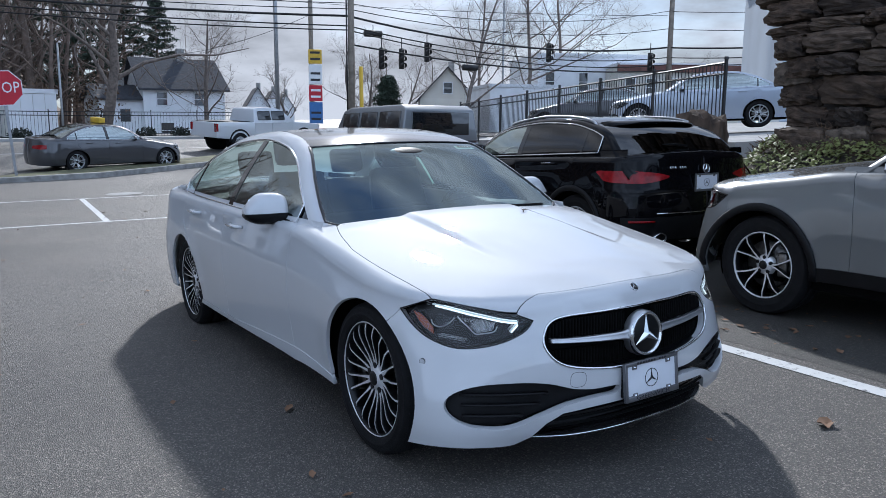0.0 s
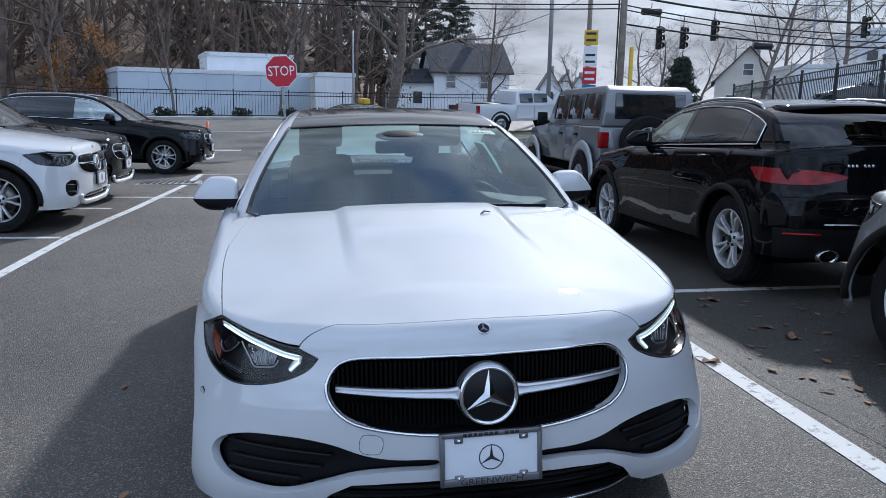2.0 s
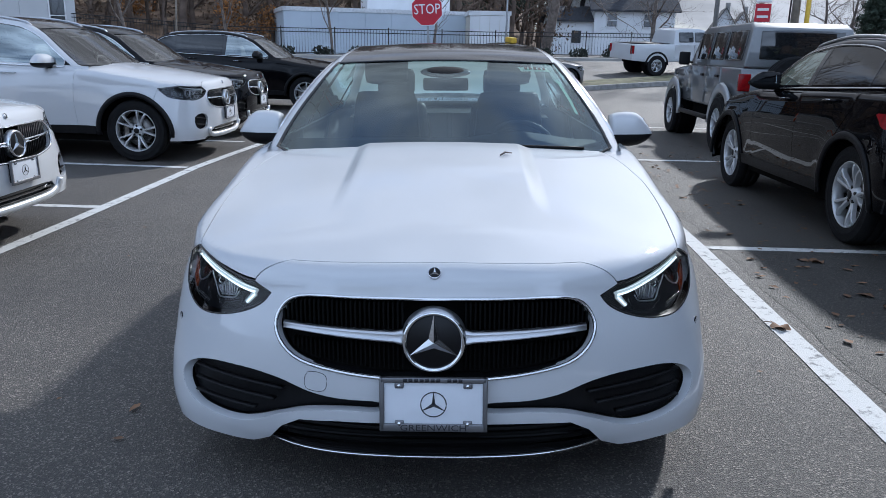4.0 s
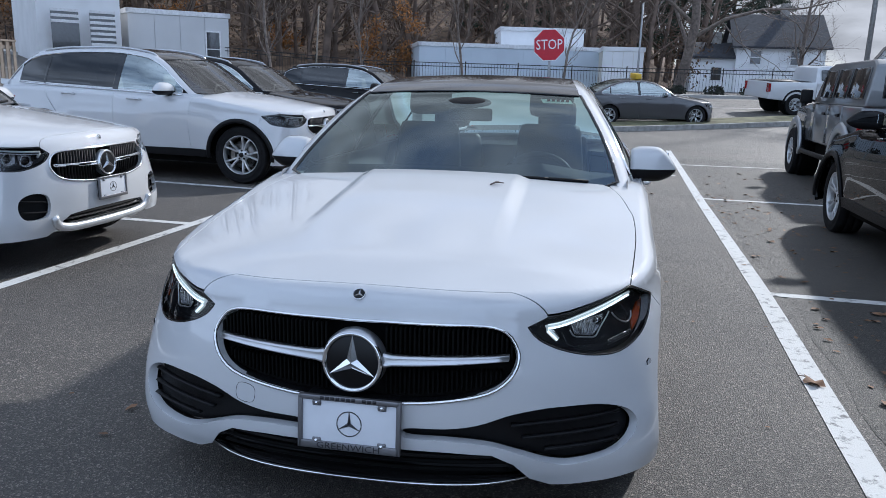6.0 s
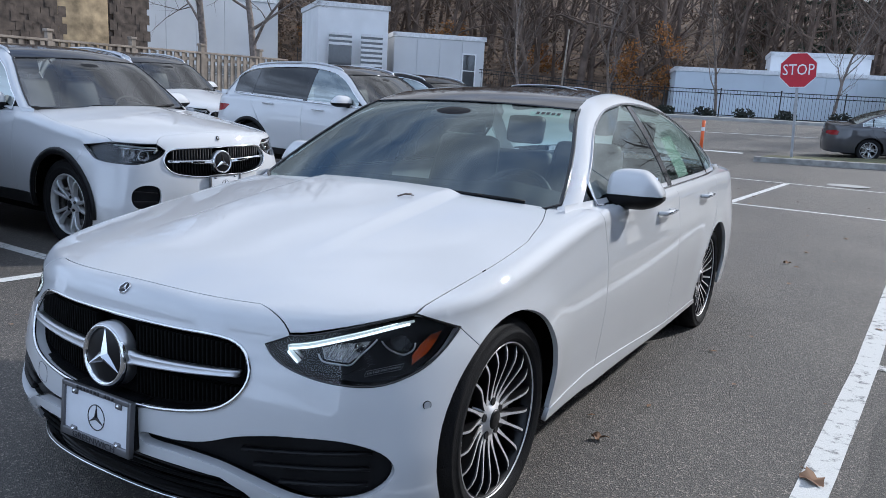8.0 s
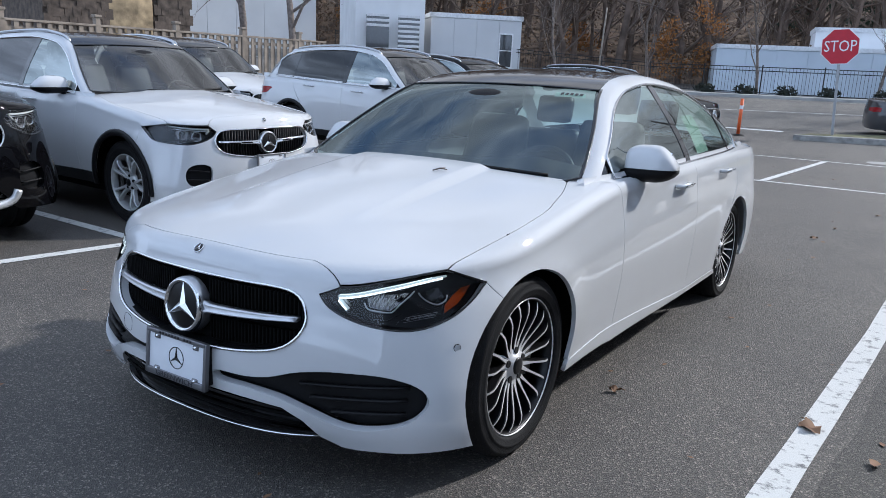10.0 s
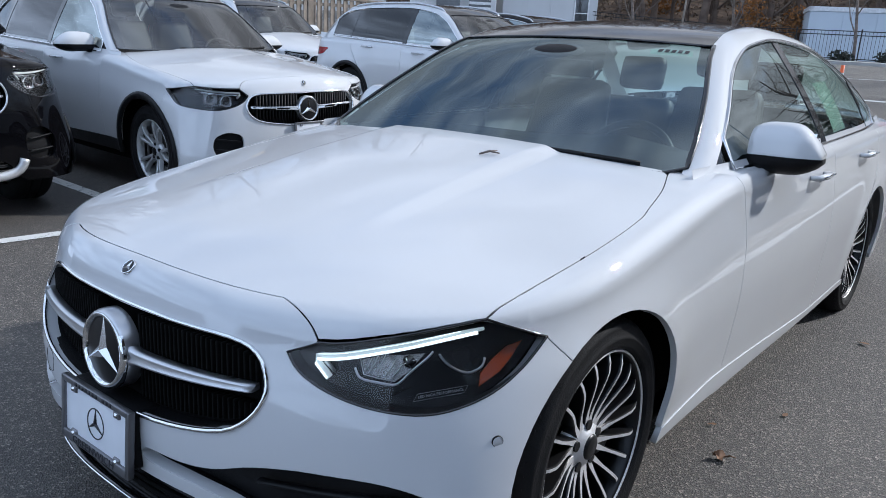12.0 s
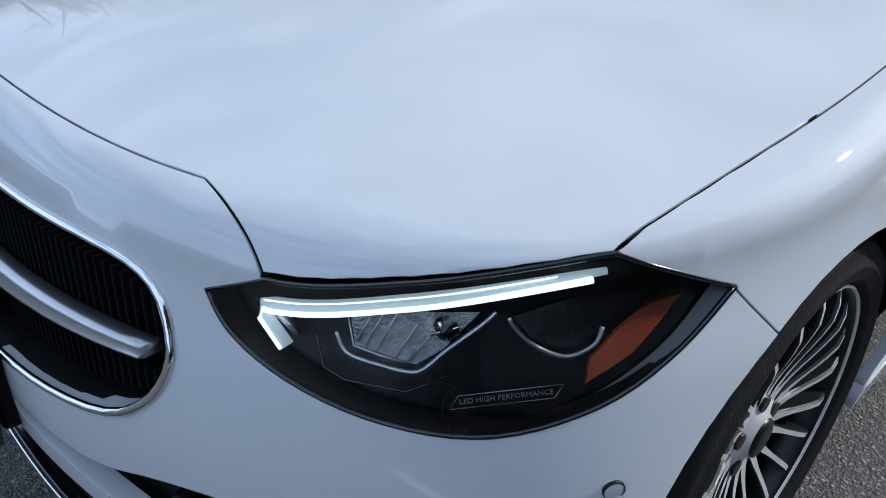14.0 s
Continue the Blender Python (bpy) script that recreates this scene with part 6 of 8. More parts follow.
        tl = [vz(s_, z_) for s_, z_ in catmull([(tail_s - 0.02, zf(0.750)), (tail_s + 0.08, zf(0.696)), (S - 0.72, zf(0.680)), (S - 0.52, zf(0.708)), (S - 0.45, zf(0.745)), (S - 0.70, zf(0.784)), (tail_s + 0.04, zf(0.792)), (tail_s - 0.06, zf(0.784))], 8)]
        gate = [vz(S - 0.62, z_tail), (S, vz(S, z_tail)[1]), (S, 0.095), (S - 0.62, 0.095)]
    for side in (1, -1):
        panel("tailgate", B.at, gate, paint, car, step=0.07, mirror=side < 0, gap=0.0)
        panel("tail_lamp", B.at, tl, RED_LAMP, car, step=0.05, mirror=side < 0, depth=0.02, offset=0.006)
    if q["rear"] == "suv":
        yt = q["ye"]
        # plate recess, bright strip, skid plate and tail pipes
        rp = B.skin(np.array([S - 0.001]), np.array([zf(0.655)]))[0]
        plate(car, (0, rp[1] + 0.012, zf(0.655) + 0.02), back=True)
        emblem(car, (0, rp[1] + 0.004, zf(0.80)), (0, 1, 0.1), 0.045, depth=0.008, name="rear_mark")
        low = [(S - 0.95, 0), (S, 0)]
        lo2 = [vz(s, zf(0.235)) for s in np.linspace(S - 0.9, S, 7)] + [vz(s, zf(0.40)) for s in np.linspace(S, S - 0.9, 7)]
        for side in (1, -1):
            panel("rear_skirt", B.at, lo2, TRIM, car, step=0.08, mirror=side < 0, depth=0.0, offset=0.010, gap=0)
            ex = lathe([(0.045, -0.05), (0.05, 0.02), (0.043, 0.025), (0.038, -0.05)], 16, "y")
            for v in ex.verts:
                v.co.x *= 1.7
            ex.transform(Matrix.Translation((side * 0.56, yt + 0.0, zf(0.25))))
            part("tail_pipe", ex, CHROME, car)
            rf_ = [tuple(B.skin(np.array([s_]), np.array([zf(0.375)]))[0] * (side, 1, 1) + (0, 0.016, 0)) for s_ in np.linspace(S - 0.85, S - 0.62, 5)]
            part("rear_reflector", tube(rf_, 0.012, 6, flat=0.9), RED_LAMP, car)
            part("bright_strip", tube([tuple(B.skin(np.array([s * side]), np.array([zf(0.42)]))[0] + (0, 0.012, 0)) for s in np.linspace(S - 0.6, S, 6)], 0.007, 6), CHROME, car)
            rp_ = [tuple(p * (side, 1, 1) + (0, 0, 0.022)) for p in B.rail(np.linspace(q["top_y"] + 0.25, q["roof_end"] - 0.1, 14)) - (0.05, 0, 0)]
            rp_ = [(rp_[0][0], rp_[0][1] - 0.06, rp_[0][2] - 0.05)] + rp_ + [(rp_[-1][0], rp_[-1][1] + 0.06, rp_[-1][2] - 0.05)]
            part("roof_bar", tube(rp_, 0.014, 8), SATIN if q.get("bars", True) else TRIM, car)
        spb, rows = bmesh.new(), []
        for x in np.linspace(-0.60, 0.60, 13):
            e_ = q["roof_end"] - 0.05 * x * x
            z0 = float(B.roof_top(np.array([x]), np.array([e_ - 0.06]))[0, 2])
            z1 = float(B.roof_top(np.array([x]), np.array([e_ + 0.04]))[0, 2])
            k_ = 0.17 - 0.10 * abs(x / 0.6) ** 4
            rows.append([spb.verts.new((x, e_ + dy, z)) for dy, z in ((-0.06, z0 + 0.002), (0.0, z0 + 0.008), (k_, z0 - 0.022), (k_ + 0.012, z0 - 0.034), (k_, z0 - 0.044), (0.02, z1 - 0.01))])
        for A, C in zip(rows, rows[1:]):
            for k in range(5):
                spb.faces.new((A[k], C[k], C[k + 1], A[k + 1]))
        spb.faces.new(rows[0])
        spb.faces.new(rows[-1][::-1])
        bmesh.ops.recalc_face_normals(spb, faces=spb.faces)
        part("roof_spoiler", spb, paint, car)
        wp = B.roof_top(np.array([0.0, 0.13, 0.30]), np.array([ye2 - 0.02, ye2 - 0.045, ye2 - 0.06]))
        part("rear_wiper", tube([tuple(p + (0, 0.012, 0.008)) for p in wp], [0.012, 0.008, 0.005], 6), TRIM, car)
        if q.get("rear_bars"):
            for i in (0, 1, 2, 4, 5, 6):
                x = 0.49 - i * 0.032
                part("lettering_bar", box_bm(x - 0.022, x, rp[1] + 0.0, rp[1] + 0.004, zf(0.805), zf(0.805) + 0.022), CHROME, car)
    # inside
    iy0, iy1 = q["seats_y"]
    fl = box_bm(-0.74, 0.74, q["base_y"] + 0.15, y1c - 0.15, q["seat_z"] - 0.34, q["seat_z"] - 0.26, 0.02)
    part("cabin_floor", fl, DASH, car)
    dsh = bmesh.new()
    prof = [(q["base_y"] + 0.06, -0.045), (q["base_y"] + 0.25, -0.015), (q["base_y"] + 0.42, -0.015), (q["base_y"] + 0.50, -0.06), (q["base_y"] + 0.52, -0.20), (q["base_y"] + 0.46, -0.45)]
    rings = []
    for x in np.linspace(-0.74, 0.74, 13):
        zr = float(B.hood(0.3, q["base_y"]))
        rings.append([dsh.verts.new((x, y + 0.15 * x * x, zr + dz - 0.03 * x * x + (0.035 * math.exp(-((x - 0.37) / 0.17) ** 2) if i in (2, 3) else 0))) for i, (y, dz) in enumerate(prof)])
    for A, C in zip(rings, rings[1:]):
        for k in range(len(prof) - 1):
            dsh.faces.new((A[k], C[k], C[k + 1], A[k + 1]))
    bmesh.ops.recalc_face_normals(dsh, faces=dsh.faces)
    dash = part("dashboard", dsh, DASH, car)
    sxw, syw, szw = q["steer"]
    stw = Matrix.Translation((sxw, syw, szw)) @ Matrix.Rotation(radians(62), 4, "X")
    w1 = bmesh.new()
    tube([(0.185 * math.cos(a), 0.185 * math.sin(a), 0) for a in np.linspace(0, 2 * math.pi, 33)[:-1]], 0.015, 8, True, w1)
    for a in (0, math.pi, -math.pi / 2):
        tube([(0.03 * math.cos(a), 0.03 * math.sin(a), -0.01), (0.18 * math.cos(a), 0.18 * math.sin(a), 0)], 0.014, 6, bm=w1)
    hb = lathe([(0, 0.02), (0.05, 0.015), (0.06, -0.02)], 16, "z", w1)
    w1.transform(stw)
    part("steering_wheel", w1, SEAT, car)
    for x in (-0.37, 0.37):
        seat(car, x, iy0, q["seat_z"], interior)
        seat(car, x, iy1, q["seat_z"] - (0.10 if q["rear"] == "sedan" else 0.0), interior, 0.58)
    if hero or True:
        mz_ = float(B.roof_top(np.array([0.0]), np.array([q["top_y"] - 0.12]))[0, 2])
        bm = box_bm(-0.115, 0.115, q["top_y"] - 0.01, q["top_y"] + 0.02, mz_ - 0.10, mz_ - 0.035, 0.014)
        mi = part("inside_mirror", bm, TRIM, car)
        bm = bmesh.new()
        bmesh.ops.create_uvsphere(bm, u_segments=24, v_segments=12, radius=1.0)
        slope = math.atan2(float(B.roof_top(np.array([0.0]), np.array([q["top_y"] - 0.06]))[0, 2]) - mz_, 0.06)
        bm.transform(Matrix.Translation((0, q["top_y"] - 0.10, mz_ - 0.006)) @ Matrix.Rotation(slope, 4, "X") @ Matrix.Diagonal((0.125, 0.055, 0.016, 1)))
        part("camera_pod", bm, TRIM, mi)
    if hero:
        # stock sticker on the windscreen, sheet behind a rear window
        stk = panel("sticker", B.roof_top, [(0.36, q["top_y"] - 0.035), (0.51, q["top_y"] - 0.005), (0.525, q["top_y"] - 0.045), (0.375, q["top_y"] - 0.078)], STICKER, ws, step=0.05, depth=0, offset=-0.004)
        for k in range(5):
            x = 0.395 + k * 0.023
            yb_ = q["top_y"] - 0.058 + 0.2 * (x - 0.375)
            panel("lettering_bar", B.roof_top, [(x, yb_), (x + 0.015, yb_ + 0.003), (x + 0.013, yb_ + 0.026), (x - 0.002, yb_ + 0.023)], INK, stk, step=0.05, depth=0, offset=-0.002, gap=0)
        panel("window_sheet", B.cab_side, [(2.98, 0.99), (3.22, 1.0), (3.23, 1.21), (2.99, 1.20)], SHEET, car, step=0.1, depth=0, offset=-0.014, label="pale green sales sheet behind a window")
    car.matrix_world = m
    return car, B


def lathe_y(r1, r0, c):
    bm = lathe([(r1, 0.03), (r1, 0.004), (r1 * 0.97, -0.006), (r0 * 1.02, -0.012), (r0, -0.01), (r0 * 0.97, 0.01)], 48, "y")
    bm.transform(Matrix.Translation(c))
    return bm

# ---- the car in the middle ----
hero_car, HERO = make_car(dict(SEDAN, name="sedan"), WHITE, Matrix.Identity(4), "white four-door sedan with black glass roof and lit headlamps", hero=True, lit=True)

# ---- parked cars ----
suv_w, _ = make_car(suv_spec(name="suv", roof_dark=True, grille_k=1.10, roof=[(1.36, 1.11), (1.65, 1.31), (1.98, 1.515), (2.25, 1.605), (2.8, 1.65), (3.5, 1.635), (4.0, 1.58), (4.2, 1.50), (4.42, 1.28), (4.55, 1.12)]), WHITE, parked(-2.93, 3.33, 87), "white parked suv with black wheel arch trim", group="parked suvs")
copy_thing(suv_w, parked(-2.85, 7.98, 87))
for x, y in ((-8.85, 5.65), (-8.1, 8.45)):
    copy_thing(suv_w, parked(x, y, 87))
suv_b, _ = make_car(suv_spec(name="suv"), BLACK_PAINT, parked(-3.02, 10.4, 87), "black parked suv with a chrome window line", group="parked suvs")
copy_thing(suv_b, parked(-2.3, 15.6, 86))
big = suv_spec(name="suv", nf=3.1, crown=[(0.0, 1.02), (0.12, 1.07), (0.35, 1.11), (0.7, 1.145), (1.1, 1.175), (1.4, 1.20), (2.2, 1.22), (3.2, 1.24), (4.1, 1.25), (4.7, 1.24)], belt=(1.165, 0.03),
               roof=[(1.36, 1.19), (1.65, 1.38), (1.98, 1.56), (2.25, 1.645), (2.8, 1.69), (3.5, 1.68), (4.0, 1.63), (4.2, 1.56), (4.42, 1.35), (4.55, 1.20)], zmap=[(0.0, 0.07), (0.17, 0.27), (0.35, 0.50), (0.433, 0.65), (0.553, 0.80), (0.664, 0.935), (0.74, 1.02), (1.0, 1.3)], mirror=(0.955, 1.86, 1.22))
make_car(big, BLACK_PAINT, parked(-3.60, 0.93, 87), "large black suv with chrome grille bars and silver lower lip", group="parked suvs")
suv_r, _ = make_car(suv_spec(name="suv", hubs=(0.87, 3.60), ye=4.42, roof=[(1.36, 1.07), (1.65, 1.25), (1.98, 1.415), (2.25, 1.485), (2.8, 1.525), (3.4, 1.505), (3.8, 1.435), (4.0, 1.36), (4.2, 1.20), (4.32, 1.08)], roof_end=3.72, dlo=(1.70, 3.88), doors=(1.55, 2.62, 3.50), seat_z=0.63, rear_bars=True), BLACK_PAINT,
                    parked(3.94, 7.27, 178.1), "black compact suv seen from its tail with red tail lamps", group="parked suvs")
suv_g, _ = make_car(suv_spec(name="suv", style="sport"), GREY_PAINT, parked(3.55, 2.22, 178), "grey metallic suv parked along the bank", group="parked suvs")


# ---- boxy off-roader, pickup, saloons on and beside the road ----
def boxy_body(root, name, prof, half, taper, mat, z_taper):
    """A side profile (y, z) drawn out across the car, narrowing above z_taper."""
    bm = bmesh.new()
    rows = []
    for s in (-1, 1):
        rows.append([bm.verts.new((s * (half - taper * max(0.0, z - z_taper)), y, z)) for y, z in prof])
    n = len(prof)
    bm.faces.new(rows[0])
    bm.faces.new(rows[1][::-1])
    for i in range(n):
        bm.faces.new((rows[0][i], rows[1][i], rows[1][(i + 1) % n], rows[0][(i + 1) % n]))
    bmesh.ops.recalc_face_normals(bm, faces=bm.faces)
    bmesh.ops.bevel(bm, geom=bm.edges[:], offset=0.03, segments=2, affect="EDGES", profile=0.6)
    return part(name, bm, mat, root)


def flare(root, side, half, yc, zc, r, mat):
    pts = [(side * (half + 0.06), yc + r * math.cos(a), zc + r * math.sin(a)) for a in np.linspace(-0.1, math.pi + 0.1, 14)]
    part("wheel_flare", tube(pts, 0.085, 8, flat=0.4, up=Vector((1, 0, 0))), mat, root)


def off_roader(m, paint, label):
    t = thing("off_road_car", Matrix.Identity(4), label, "car", "parked suvs")
    boxy_body(t, "body", [(0.35, 0.62), (0.30, 0.95), (0.38, 1.16), (1.35, 1.24), (4.32, 1.24), (4.36, 0.62)], 0.78, 0.0, paint, 9)
    boxy_body(t, "hard_top", [(1.38, 1.24), (1.78, 1.80), (2.1, 1.86), (4.15, 1.86), (4.32, 1.78), (4.34, 1.24)], 0.76, 0.16, paint, 1.24)
    part("front_bumper", box_bm(-0.80, 0.80, 0.0, 0.32, 0.55, 0.75, 0.03), TRIM, t)
    part("rear_bumper", box_bm(-0.85, 0.85, 4.34, 4.55, 0.55, 0.75, 0.03), TRIM, t)
    part("windscreen", box_bm(-0.62, 0.62, -0.006, 0.006, 0.05, 0.52, 0.01), DARK_PANE, t).matrix_local = Matrix.Translation((0, 1.385, 1.27)) @ Matrix.Rotation(radians(-35.5), 4, "X")
    part("rear_window", box_bm(-0.56, 0.56, 4.325, 4.345, 1.36, 1.74, 0.015), DARK_PANE, t)
    tilt = math.atan(0.16)
    for side in (1, -1):
        for y0, y1 in ((1.85, 2.52), (2.66, 3.30), (3.42, 4.2)):
            w = part("side_window", box_bm(-0.006, 0.010, y0, y1, 0.08, 0.50, 0.02), DARK_PANE, t)
            w.matrix_local = Matrix.Translation((side * 0.762, 0, 1.26)) @ Matrix.Rotation(-side * tilt, 4, "Y")
        for y0, y1 in ((1.55, 2.58), (2.60, 3.40)):
            d = part("door", box_bm(side * 0.775, side * 0.795, y0 + 0.01, y1 - 0.01, 0.66, 1.235, 0.008), paint, t)
            part("door_handle", box_bm(side * 0.795, side * 0.825, y1 - 0.22, y1 - 0.06, 1.08, 1.12, 0.008), TRIM, d)
            for zz in (0.8, 1.1):
                part("hinge", box_bm(side * 0.79, side * 0.815, y0 - 0.05, y0 + 0.06, zz, zz + 0.05, 0.006), paint, d)
        part("side_step", tube([(side * 0.80, 1.25, 0.50), (side * 0.86, 1.45, 0.46), (side * 0.86, 3.15, 0.46), (side * 0.80, 3.35, 0.50)], 0.04, 8), TRIM, t)
        part("tail_lamp", box_bm(side * 0.66, side * 0.82, 4.34, 4.42, 0.92, 1.16, 0.015), RED_LAMP, t)
        part("headlamp", tube([(side * 0.52, 0.27, 1.0), (side * 0.52, 0.36, 1.0)], 0.095, 16), DRL_OFF, t)
        mirror = part("door_mirror", box_bm(side * 0.92 - 0.09, side * 0.92 + 0.09, 1.58, 1.68, 1.24, 1.46, 0.03), TRIM, t)
        part("arm", tube([(side * 0.78, 1.62, 1.28), (side * 0.88, 1.63, 1.30)], 0.02, 6), TRIM, mirror)
        for yc in (0.78, 3.76):
            flare(t, side, 0.80, yc, 0.44, 0.50, SILVER_PAINT)
            wheel_part(t, 0.405, 0.235, 0.25, "five", side * 0.90, yc, 0.405, side)
            part("wheel_house", lathe([(0.49, 0.70), (0.49, 0.45), (0.0, 0.45)], 24, "x"), LINER, t).matrix_local = Matrix.Translation((0, yc, 0.44)) @ Matrix.Diagonal((side * 1.12, 1, 1, 1))
    sp = wheel_part(t, 0.39, 0.225, 0.24, "five", 0.12, 4.66, 1.02, 1)
    sp.matrix_local = Matrix.Translation((0.12, 4.66, 1.02)) @ Matrix.Rotation(radians(90), 4, "Z")
    part("underbody", box_bm(-0.6, 0.6, 0.3, 4.3, 0.42, 0.64, 0.02), LINER, t)
    part("grille", box_bm(-0.34, 0.34, 0.285, 0.33, 0.80, 1.10, 0.01), TRIM, t)
    t.matrix_world = m
    return t


def pickup(m, paint):
    t = thing("pickup_truck", Matrix.Identity(4), "white four-door pickup truck on the road", "car")
    boxy_body(t, "body", [(0.25, 0.55), (0.12, 0.75), (0.18, 1.08), (1.45, 1.16), (3.2, 1.18), (5.3, 1.20), (5.35, 0.60), (4.6, 0.52)], 0.93, 0.0, paint, 9)
    boxy_body(t, "cab", [(1.42, 1.15), (2.05, 1.66), (2.4, 1.76), (3.25, 1.76), (3.45, 1.70), (3.55, 1.17)], 0.90, 0.28, paint, 1.15)
    part("windscreen", box_bm(-0.72, 0.72, -0.006, 0.008, 0.08, 0.70, 0.02), DARK_PANE, t).matrix_local = Matrix.Translation((0, 1.43, 1.17)) @ Matrix.Rotation(radians(-51), 4, "X")
    for side in (1, -1):
        for y0, y1 in ((1.98, 2.62), (2.70, 3.32)):
            w = part("side_window", box_bm(-0.006, 0.010, y0, y1, 0.06, 0.44, 0.03), DARK_PANE, t)
            w.matrix_local = Matrix.Translation((side * 0.902, 0, 1.20)) @ Matrix.Rotation(-side * math.atan(0.28), 4, "Y")
        for y0, y1 in ((1.6, 2.64), (2.67, 3.5)):
            part("door", box_bm(side * 0.925, side * 0.942, y0, y1, 0.62, 1.15, 0.006), paint, t)
        for yc in (1.0, 4.25):
            pts = [(side * 0.92, yc + 0.47 * math.cos(a), 0.42 + 0.47 * math.sin(a)) for a in np.linspace(0, math.pi, 12)]
            part("wheel_flare", tube(pts, 0.05, 6, flat=0.5, up=Vector((1, 0, 0))), TRIM, t)
            wheel_part(t, 0.39, 0.235, 0.25, "five", side * 0.95, yc, 0.39, side)
            part("wheel_house", lathe([(0.45, 0.86), (0.45, 0.5), (0.0, 0.5)], 24, "x"), LINER, t).matrix_local = Matrix.Translation((0, yc, 0.42)) @ Matrix.Diagonal((side * 1.09, 1, 1, 1))
        part("headlamp", box_bm(side * 0.58, side * 0.90, 0.13, 0.32, 0.82, 1.0, 0.03), DRL_OFF, t)
        part("tail_lamp", box_bm(side * 0.82, side * 0.935, 5.26, 5.36, 0.85, 1.15, 0.01), RED_LAMP, t)
    part("bed_well", box_bm(-0.78, 0.78, 3.65, 5.2, 1.19, 1.212, 0.0), TRIM, t)
    part("grille", box_bm(-0.5, 0.5, 0.12, 0.2, 0.72, 1.0, 0.02), TRIM, t)
    t.matrix_world = m
    return t


DARK_PANE = plain("dark_car_window", (0.012, 0.014, 0.016), 0.05, coat=1.0, noise_amt=0.15)
off_roader(parked(4.95, 13.40, 177.6), STORM_PAINT, "boxy silver-grey off-road car with a spare wheel behind")
pickup(parked(11.6, 30.8, 106), WHITE)
low = dict(SEDAN, name="sedan", step=0.09, style="five", wheel=(0.325, 0.225, 0.215), roof_dark=False)
sedan_t, _ = make_car(low, GUN_PAINT, parked(4.35, 25.2, 105), "dark grey sedan with a lit roof sign on the road")
roof_sign = part("roof_sign", box_bm(-0.32, 0.32, 2.55, 2.75, 1.425, 1.60, 0.03), YELLOW, sedan_t)
for k in range(4):
    part("lettering_bar", box_bm(-0.2 + 0.1 * k, -0.13 + 0.1 * k, 2.543, 2.549, 1.47, 1.56), INK, roof_sign)
def on_deck(x, y, rz):
    d = Vector((math.sin(radians(rz)), -math.cos(radians(rz)), 0))
    return Matrix.Translation(Vector((x, y, 1.36)) - d * 2.3) @ Matrix.Rotation(radians(rz), 4, "Z") @ Matrix.Translation((0, -2.3, 0)) @ Matrix.Translation((0, 2.3, 0))


sedan_u, _ = make_car(dict(low), PALE_BLUE, on_deck(11.2, 14.8, -140), "pale silver-blue sedan parked on the upper lot")
sedan_v = copy_thing(sedan_t, on_deck(13.6, 21.0, -146))
sedan_v["label"] = "dark grey sedan parked on the upper lot"
for o in list(sedan_v.children):
    if o.name.startswith("roof_sign"):
        for c in list(o.children) + [o]:
            bpy.data.objects.remove(c)
# ---- road, island, far kerb ----
def strip_mesh(name, left, right, mat, lift=0.0, n=40, drop=0.0):
    """A band between two lines in plan, laid on the ground; with drop, it has upright edges."""
    bm = bmesh.new()
    def along(line, f):
        f *= len(line) - 1
        i = min(int(f), len(line) - 2)
        return [line[i][k] + (line[i + 1][k] - line[i][k]) * (f - i) for k in (0, 1)]
    rows = []
    for i in range(n + 1):
        a, b = along(left, i / n), along(right, i / n)
        row = []
        for t in (0, 0.25, 0.5, 0.75, 1):
            x, y = a[0] + (b[0] - a[0]) * t, a[1] + (b[1] - a[1]) * t
            row.append(bm.verts.new((x, y, ground_z(x, y) + lift)))
        if drop:
            row = [bm.verts.new((*a, ground_z(*a) + lift - drop))] + row + [bm.verts.new((*b, ground_z(*b) + lift - drop))]
        rows.append(row)
    for A, B in zip(rows, rows[1:]):
        for k in range(len(A) - 1):
            bm.faces.new((A[k], A[k + 1], B[k + 1], B[k]))
    if drop:
        bm.faces.new(rows[0])
        bm.faces.new(rows[-1])
    bmesh.ops.recalc_face_normals(bm, faces=bm.faces)
    if sum(f.normal.z for f in bm.faces) < 0:
        bmesh.ops.reverse_faces(bm, faces=bm.faces)
    return part(name, bm, mat, smooth=not drop)


tagged(strip_mesh("road", [(-90, 19), (-30, 21.5), (-6, 22.4), (8, 26.6), (30, 33), (90, 50)], [(-90, 33), (-30, 35.2), (-6, 36), (12, 37), (30, 42), (90, 60)], ROAD, 0.006, 60), "pale grey road surface beyond the lot", "road", kind="structure")
isl_a, isl_b = [(-1.6, 20.9), (1.5, 22.0), (6.0, 24.8), (14, 29.3), (24, 34)], [(-1.3, 21.7), (1.2, 23.2), (5.4, 26.1), (13.3, 30.6), (23.5, 35)]
tagged(strip_mesh("kerb", isl_a, [(x + 0.02, y + 0.16) for x, y in isl_a], KERB, 0.15, 40, 0.2), "pale stone kerb along the lot's edge", "kerb", kind="structure")
tagged(strip_mesh("grass_strip", [(x + 0.02, y + 0.165) for x, y in isl_a], isl_b, GRASS, 0.145, 40, 0.2), "narrow strip of worn winter grass", "grass", kind="structure")
